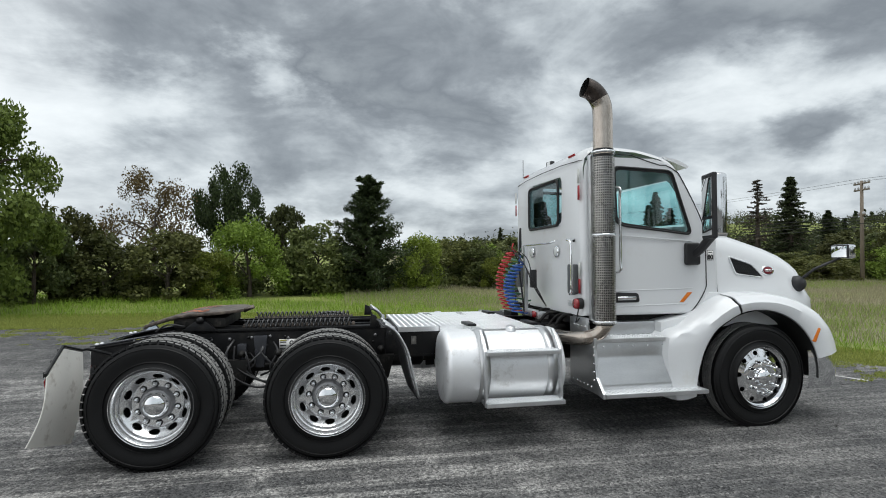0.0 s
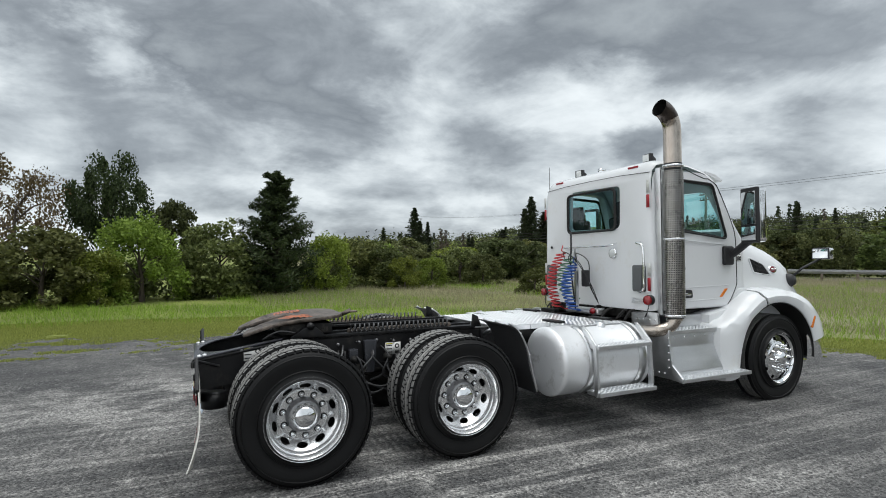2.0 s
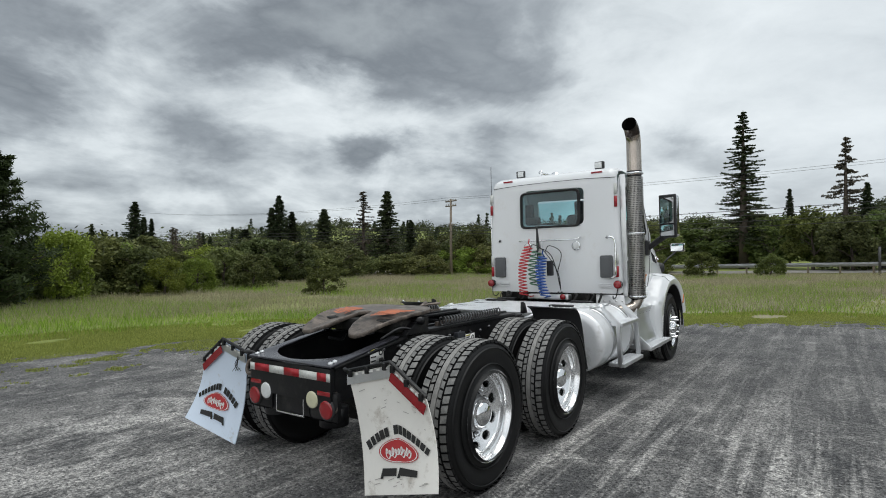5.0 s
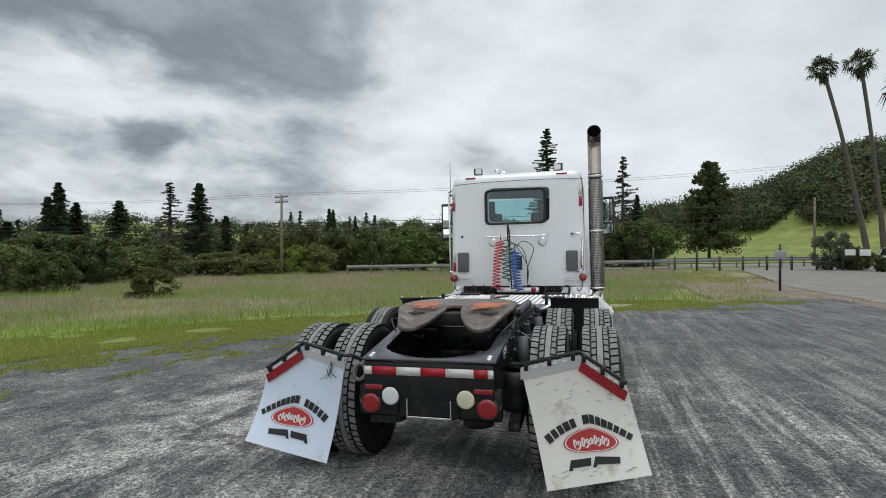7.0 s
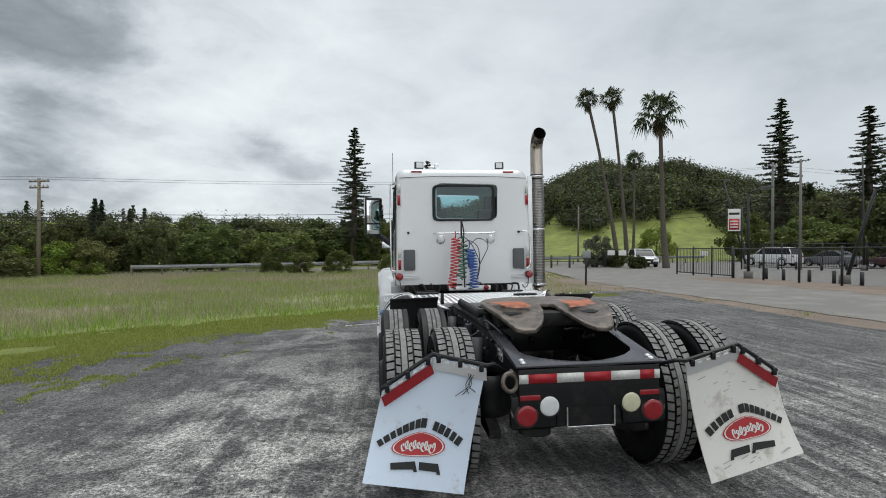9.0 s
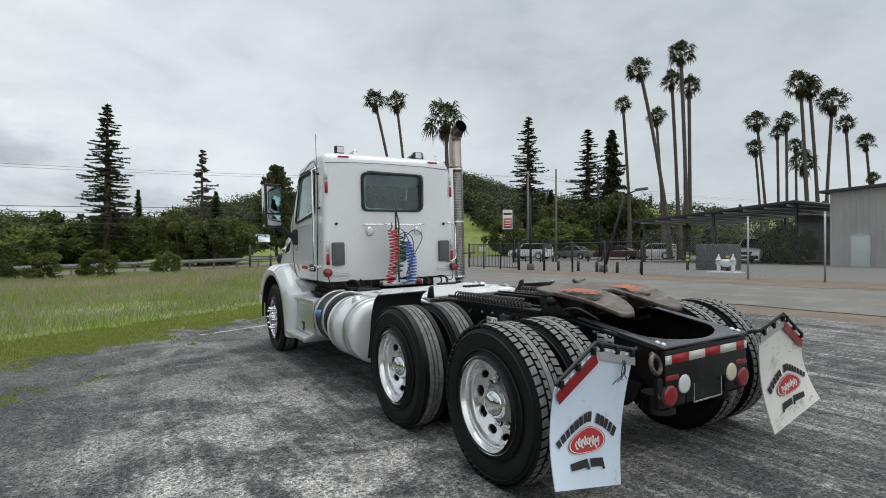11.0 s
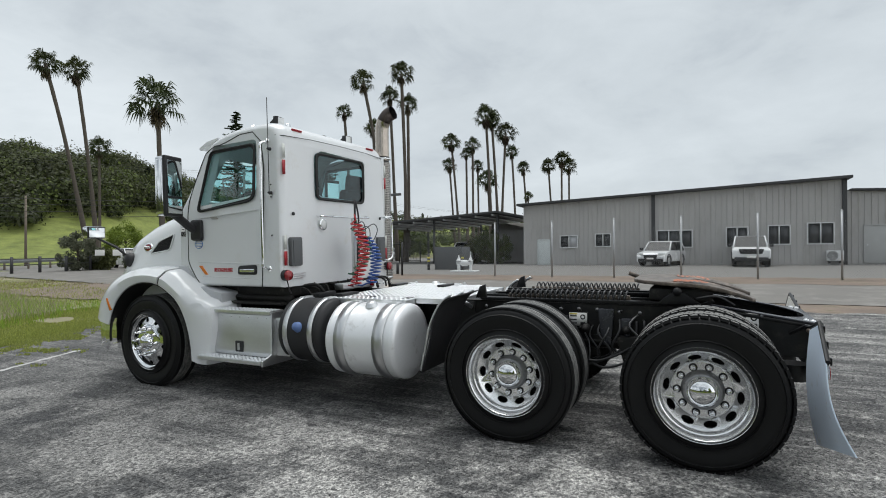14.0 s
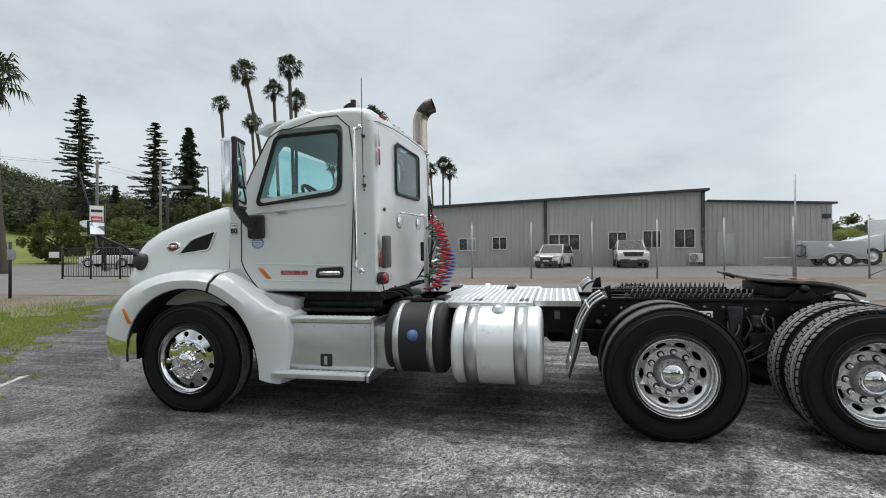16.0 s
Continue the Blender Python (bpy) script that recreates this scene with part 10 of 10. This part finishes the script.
gr_ = thing("guard_rail", "galvanised guard rail along the far road", "guard rail")
bm = bmesh.new()
a, b, c = [], [], []
for k in range(60):
    y = 20 - k * 1.0
    x = rail_x(y)
    z = terrain(x, y)
    a.append(bm.verts.new((x, y, z + 0.50)))
    b.append(bm.verts.new((x - 0.05, y, z + 0.65)))
    c.append(bm.verts.new((x, y, z + 0.80)))
bridge(bm, a, b, closed=False)
bridge(bm, b, c, closed=False)
bmesh.ops.solidify(bm, geom=bm.faces[:], thickness=0.02)
part("beam", bm, M["galv"], gr_)
for k in range(0, 60, 2):
    y = 20 - k
    x = rail_x(y)
    z = terrain(x, y)
    bm = bmesh.new()
    box(bm, (x + 0.02, y - 0.06, z - 0.1), (x + 0.14, y + 0.06, z + 0.8))
    part("post", bm, M["pole_wood"], gr_)
mf = thing("post_fence", "low dark wooden post fence at the meadow corner", "fence")
for k in range(9):
    x, y = 41.5 - 0.15 * k, -6.0 - 1.6 * k
    z = terrain(x, y)
    bm = bmesh.new()
    box(bm, (x - 0.07, y - 0.07, z - 0.1), (x + 0.07, y + 0.07, z + (1.9 if k in (0, 2) else 1.1)))
    part("post", bm, M["siding_dark"], mf)
bm = bmesh.new()
for dz in (0.55, 0.95):
    tube(bm, [(41.5 - 0.15 * k, -6.0 - 1.6 * k, terrain(41.5, -6 - 1.6 * k) + dz) for k in range(9)], 0.04, 4)
part("rails", bm, M["siding_dark"], mf)

# ---- parked vehicles ----
M["car_white"] = surface("white_car_paint", (0.78, 0.79, 0.80), 0.25, 0, 0.03, 2, 80, 0.0, coat=0.6)
M["car_grey"] = surface("grey_car_paint", (0.18, 0.19, 0.20), 0.3, 0.4, 0.05, 2, 80, 0.0, coat=0.6)
M["car_maroon"] = surface("dark_red_car_paint", (0.08, 0.02, 0.025), 0.3, 0.2, 0.05, 2, 80, 0.0, coat=0.6)
M["car_glass"] = surface("dark_car_glass", (0.012, 0.014, 0.016), 0.08, 0, 0.0, 3, 60, 0.0, spec=0.3)


def car(name, label, paint, length, width, height, style, m, category="car"):
    """Lofted body with cut-in glass, wheels, lamps. Front towards +x."""
    c = thing(name, label, category, "parked cars" if category == "car" else "")
    L2, w = length / 2, width / 2
    hood, belt, roof = (0.56, 0.60, 1.0) if style == "suv" else (0.60, 0.63, 1.0) if style == "pickup" else (0.55, 0.60, 1.0)
    H = height
    # x as a share of the half length, low z, hood/belt z, half width
    if style == "pickup":
        prof = [(-1.0, 0.62), (-0.97, 0.64), (-0.35, 0.64), (-0.30, 0.66), (0.38, 0.64), (0.45, 0.62), (0.90, 0.58), (0.98, 0.52), (1.0, 0.40)]
        cabp = [(-0.32, 0.64), (-0.26, 0.96), (-0.12, 1.0), (0.16, 0.99), (0.40, 0.63)]
    elif style == "suv":
        prof = [(-1.0, 0.50), (-0.97, 0.62), (0.42, 0.62), (0.50, 0.60), (0.86, 0.53), (0.96, 0.46), (1.0, 0.36)]
        cabp = [(-0.97, 0.61), (-0.86, 0.93), (-0.68, 0.99), (0.0, 1.0), (0.16, 0.97), (0.46, 0.61)]
    else:
        prof = [(-1.0, 0.48), (-0.96, 0.64), (-0.66, 0.66), (0.45, 0.62), (0.88, 0.54), (0.97, 0.46), (1.0, 0.36)]
        cabp = [(-0.70, 0.65), (-0.36, 0.97), (-0.10, 1.0), (0.06, 0.98), (0.46, 0.61)]
    bm = bmesh.new()
    sill = 0.25 if style == "pickup" else 0.17
    poly = [(-L2 * 0.99, sill * H), (L2 * 0.97, sill * H)] + [(L2 * x, z * H) for x, z in prof[::-1]]
    prism(bm, poly, "y", -w, w)
    bmesh.ops.bevel(bm, geom=[e for e in bm.edges if abs(e.verts[0].co.y - e.verts[1].co.y) < 1e-6], offset=0.09, segments=3, affect="EDGES", profile=0.6)
    body = part("body", bm, paint, c)
    bm = bmesh.new()
    prism(bm, [(L2 * x, z * H) for x, z in cabp], "y", -w * 0.93, w * 0.93)
    for v in bm.verts:
        v.co.y *= 1 - 0.16 * max(0.0, (v.co.z / H - 0.62) / 0.38)
    part("glasshouse", bm, M["car_glass"], c, "dark windows")
    bm = bmesh.new()
    top = [(L2 * x, z * H) for x, z in cabp if z > 0.9]
    prism(bm, [(x, z - 0.05) for x, z in top] + [(x, z + 0.012) for x, z in top[::-1]], "y", -w * 0.80, w * 0.80, 0.02)
    part("roof", bm, paint, c)
    for s in (1, -1):
        for (xa, za), (xb, zb) in ((cabp[0], cabp[1]), (cabp[-1], cabp[-2])):
            bm = bmesh.new()
            ya, yb = s * w * 0.925, s * w * 0.80
            tube(bm, [(L2 * xa, ya, za * H), (L2 * xb, yb, zb * H)], 0.045, 6)
            part("pillar", bm, paint, c)
        bm = bmesh.new()
        xm = L2 * (0.5 * (cabp[0][0] + cabp[-1][0]))
        tube(bm, [(xm, s * w * 0.93, 0.62 * H), (xm - 0.05, s * w * 0.81, 0.97 * H)], 0.04, 6)
        part("pillar", bm, M["plastic"], c)
        bm = bmesh.new()
        obox(bm, Matrix.Translation((L2 * cabp[-1][0] - 0.1, s * (w + 0.12), 0.68 * H)), (0.10, 0.2, 0.15), 0.03)
        part("wing_mirror", bm, M["plastic"], c)
        for x in (0.62 * L2, -0.62 * L2):
            r = 0.23 * H if style == "pickup" else 0.21 * H
            bm = bmesh.new()
            lathe(bm, (x, s * (w - 0.22), r), (0, s, 0), [(0, 0.1), (0, r), (0.20, r), (0.235, r * 0.93), (0.235, r * 0.68)], 24)
            wh = part("wheel", bm, M["rubber"], c)
            bm = bmesh.new()
            lathe(bm, (x, s * (w + 0.005), r), (0, s, 0), [(0.0, r * 0.68), (0.008, r * 0.66), (-0.02, r * 0.55), (-0.01, r * 0.2), (0, 0)], 20)
            part("rim", bm, M["alu"], wh)
            bm = bmesh.new()
            tube(bm, [(x + (r + 0.06) * math.cos(a), s * (w + 0.004), r + (r + 0.06) * math.sin(a)) for a in [math.pi * k / 12 for k in range(13)]], 0.035, 6)
            part("wheel_arch", bm, M["plastic"], c)
        bm = bmesh.new()
        obox(bm, Matrix.Translation((L2 * 0.955, s * w * 0.74, 0.48 * H)) @ Matrix.Rotation(s * 0.35, 4, "Z"), (0.12, 0.38, 0.12), 0.03)
        part("headlamp", bm, M["clear_lens"], c)
        bm = bmesh.new()
        obox(bm, Matrix.Translation((-L2 * 0.985, s * w * 0.82, 0.52 * H)), (0.08, 0.26, 0.18), 0.03)
        part("tail_lamp", bm, M["red"], c)
    bm = bmesh.new()
    gw, gz0, gz1 = (0.66, 0.40, 0.56) if style == "pickup" else (0.50, 0.30, 0.45)
    prism(bm, [(-w * gw * 0.85, gz0 * H), (w * gw * 0.85, gz0 * H), (w * gw, gz1 * H), (-w * gw, gz1 * H)], "x", L2 * 0.965, L2 * 1.006, 0.02)
    part("grille", bm, M["plastic"], c, "black grille")
    bm = bmesh.new()
    box(bm, (L2 * 0.955, -w * 0.88, 0.17 * H), (L2 * 1.012, w * 0.88, 0.30 * H), 0.04)
    part("bumper", bm, M["plastic"] if style != "sedan" else paint, c)
    bm = bmesh.new()
    box(bm, (L2 * 1.012, -0.2, 0.27 * H), (L2 * 1.018, 0.2, 0.33 * H))
    part("plate_bar", bm, M["print_white"], c)
    if style == "pickup":
        bm = bmesh.new()
        box(bm, (-L2 * 0.95, -w * 0.86, 0.66 * H), (-L2 * 0.36, w * 0.86, 0.70 * H), 0.02)
        part("bed_cover", bm, M["plastic"], c)
    c.matrix_world = m
    return c


def parked(x, y, heading):
    return Matrix.Translation((x, y, ground_z(x, y) - 0.03)) @ Matrix.Rotation(radians(heading), 4, "Z")


car("crossover_car", "white compact crossover parked before the workshop wall", M["car_white"], 3.9, 1.66, 1.50, "suv", parked(1.75, -30.4, 75))
car("pickup_truck", "white crew-cab pickup facing out from the wall", M["car_white"], 4.9, 1.80, 1.70, "pickup", parked(-2.95, -30.2, 88), "car")
car("suv_car", "white large SUV behind the black fence", M["car_white"], 4.8, 1.95, 1.78, "suv", parked(42.4, -36.5, 20))
car("sedan_car", "grey sedan parked next to a white SUV", M["car_grey"], 4.7, 1.85, 1.45, "sedan", parked(39.8, -40.4, 15))
car("sedan_car", "dark maroon sedan in the car park", M["car_maroon"], 4.6, 1.82, 1.43, "sedan", parked(34.5, -41.5, 20))
car("crossover_car", "white crossover in the far car park", M["car_white"], 4.5, 1.86, 1.6, "suv", parked(32.5, -45.0, 15))
car("crossover_car", "white crossover parked by the hedge at the gate", M["car_white"], 4.5, 1.84, 1.62, "suv", parked(41.6, -22.9, 165))
car("minivan_car", "white van under the carport", M["car_white"], 4.9, 1.95, 1.8, "suv", parked(17.6, -36.5, 100))
car("pickup_truck", "old white truck behind the fuel trailer", M["car_white"], 5.2, 1.95, 1.8, "pickup", parked(-20.0, -38.5, 60), "car")

# fuel trailer beside the annex
ft = thing("fuel_trailer", "grey tandem-axle fuel tank trailer beside the annex", "trailer")
bm = bmesh.new()
prism(bm, rounded([(-1.5, 0.55), (1.55, 0.55), (1.55, 1.45), (-1.5, 1.45)], 0.12), "y", -0.75, 0.75, 0.05)
part("tank_body", bm, M["cowl_grey"], ft, "pale grey box tank")
bm = bmesh.new()
box(bm, (-1.6, -0.8, 0.42), (1.6, 0.8, 0.55), 0.02)
tube(bm, [(1.6, 0.4, 0.48), (3.6, 0, 0.46)], 0.05, 6)
tube(bm, [(1.6, -0.4, 0.48), (3.6, 0, 0.46)], 0.05, 6)
box(bm, (1.7, -0.4, 0.55), (2.3, 0.4, 1.55), 0.05)
part("chassis", bm, M["galv"], ft)
for x in (-0.45, 0.35):
    for s in (1, -1):
        bm = bmesh.new()
        lathe(bm, (x, s * 0.72, 0.34), (0, s, 0), [(0, 0.1), (0, 0.34), (0.18, 0.34), (0.2, 0.32), (0.2, 0.2)], 24)
        wh = part("wheel", bm, M["rubber"], ft)
        bm = bmesh.new()
        lathe(bm, (x, s * 0.925, 0.34), (0, s, 0), [(0, 0.2), (0.0, 0.12), (0.02, 0.08), (0.03, 0)], 16)
        part("rim", bm, M["print_white"], wh)
for s in (1, -1):
    bm = bmesh.new()
    tube(bm, [(-0.05 + 0.86 * math.cos(a), s * 0.86, 0.42 + 0.36 * math.sin(a)) for a in [math.pi * k / 12 for k in range(13)]], 0.05, 6)
    part("mudguard", bm, M["galv"], ft)
    bm = bmesh.new()
    obox(bm, Matrix.Translation((0.35, s * 0.757, 1.12)) @ Matrix.Rotation(math.pi / 4, 4, "Y"), (0.3, 0.006, 0.3))
    part("diamond_placard", bm, M["print_white"], ft)
bm = bmesh.new()
for k in range(3):
    tube(bm, [(1.85 + 0.33 * math.cos(a), 0.5 + 0.03 * k, 0.9 + 0.33 * math.sin(a)) for a in [2 * math.pi * q / 20 for q in range(20)]], 0.025, 6, closed=True)
part("hose_reel", bm, M["plastic"], ft)
ft.matrix_world = parked(-14.2, -30.0, 0)

# nose of another truck at the yard's end
t2 = thing("parked_semi_truck", "white semi truck parked at the far end of the yard", "truck")
bm = bmesh.new()
box(bm, (-0.2, -1.0, 1.0), (1.6, 1.0, 2.75), 0.12, 3)
part("cab", bm, M["white"], t2)
bm = bmesh.new()
prism(bm, [(1.6, 0.8), (3.2, 0.8), (3.25, 1.45), (1.6, 1.85)], "y", -0.85, 0.85, 0.10)
part("hood", bm, M["white"], t2)
bm = bmesh.new()
box(bm, (0.3, -1.01, 1.9), (1.2, 1.01, 2.45), 0.05)
part("side_window", bm, M["car_glass"], t2)
bm = bmesh.new()
box(bm, (-4.2, -0.45, 0.75), (3.0, 0.45, 0.98), 0.02)
part("frame", bm, M["frame"], t2)
bm = bmesh.new()
cyl(bm, (-0.35, 0.95, 0.8), (-0.35, 0.95, 3.4), 0.08, 12)
part("exhaust_stack", bm, M["alu"], t2)
for x in (2.4, -2.4, -3.6):
    for s in (1, -1):
        bm = bmesh.new()
        lathe(bm, (x, s * 0.9, 0.5), (0, s, 0), [(0, 0.1), (0, 0.5), (0.28, 0.5), (0.3, 0.46), (0.3, 0.3)], 28)
        wh = part("wheel", bm, M["rubber"], t2)
        bm = bmesh.new()
        lathe(bm, (x, s * 1.18, 0.5), (0, s, 0), [(0, 0.3), (-0.06, 0.2), (0.0, 0.1), (0.02, 0)], 20)
        part("rim", bm, M["alu"], wh)
t2.matrix_world = parked(-18.9, -31.5, 0)
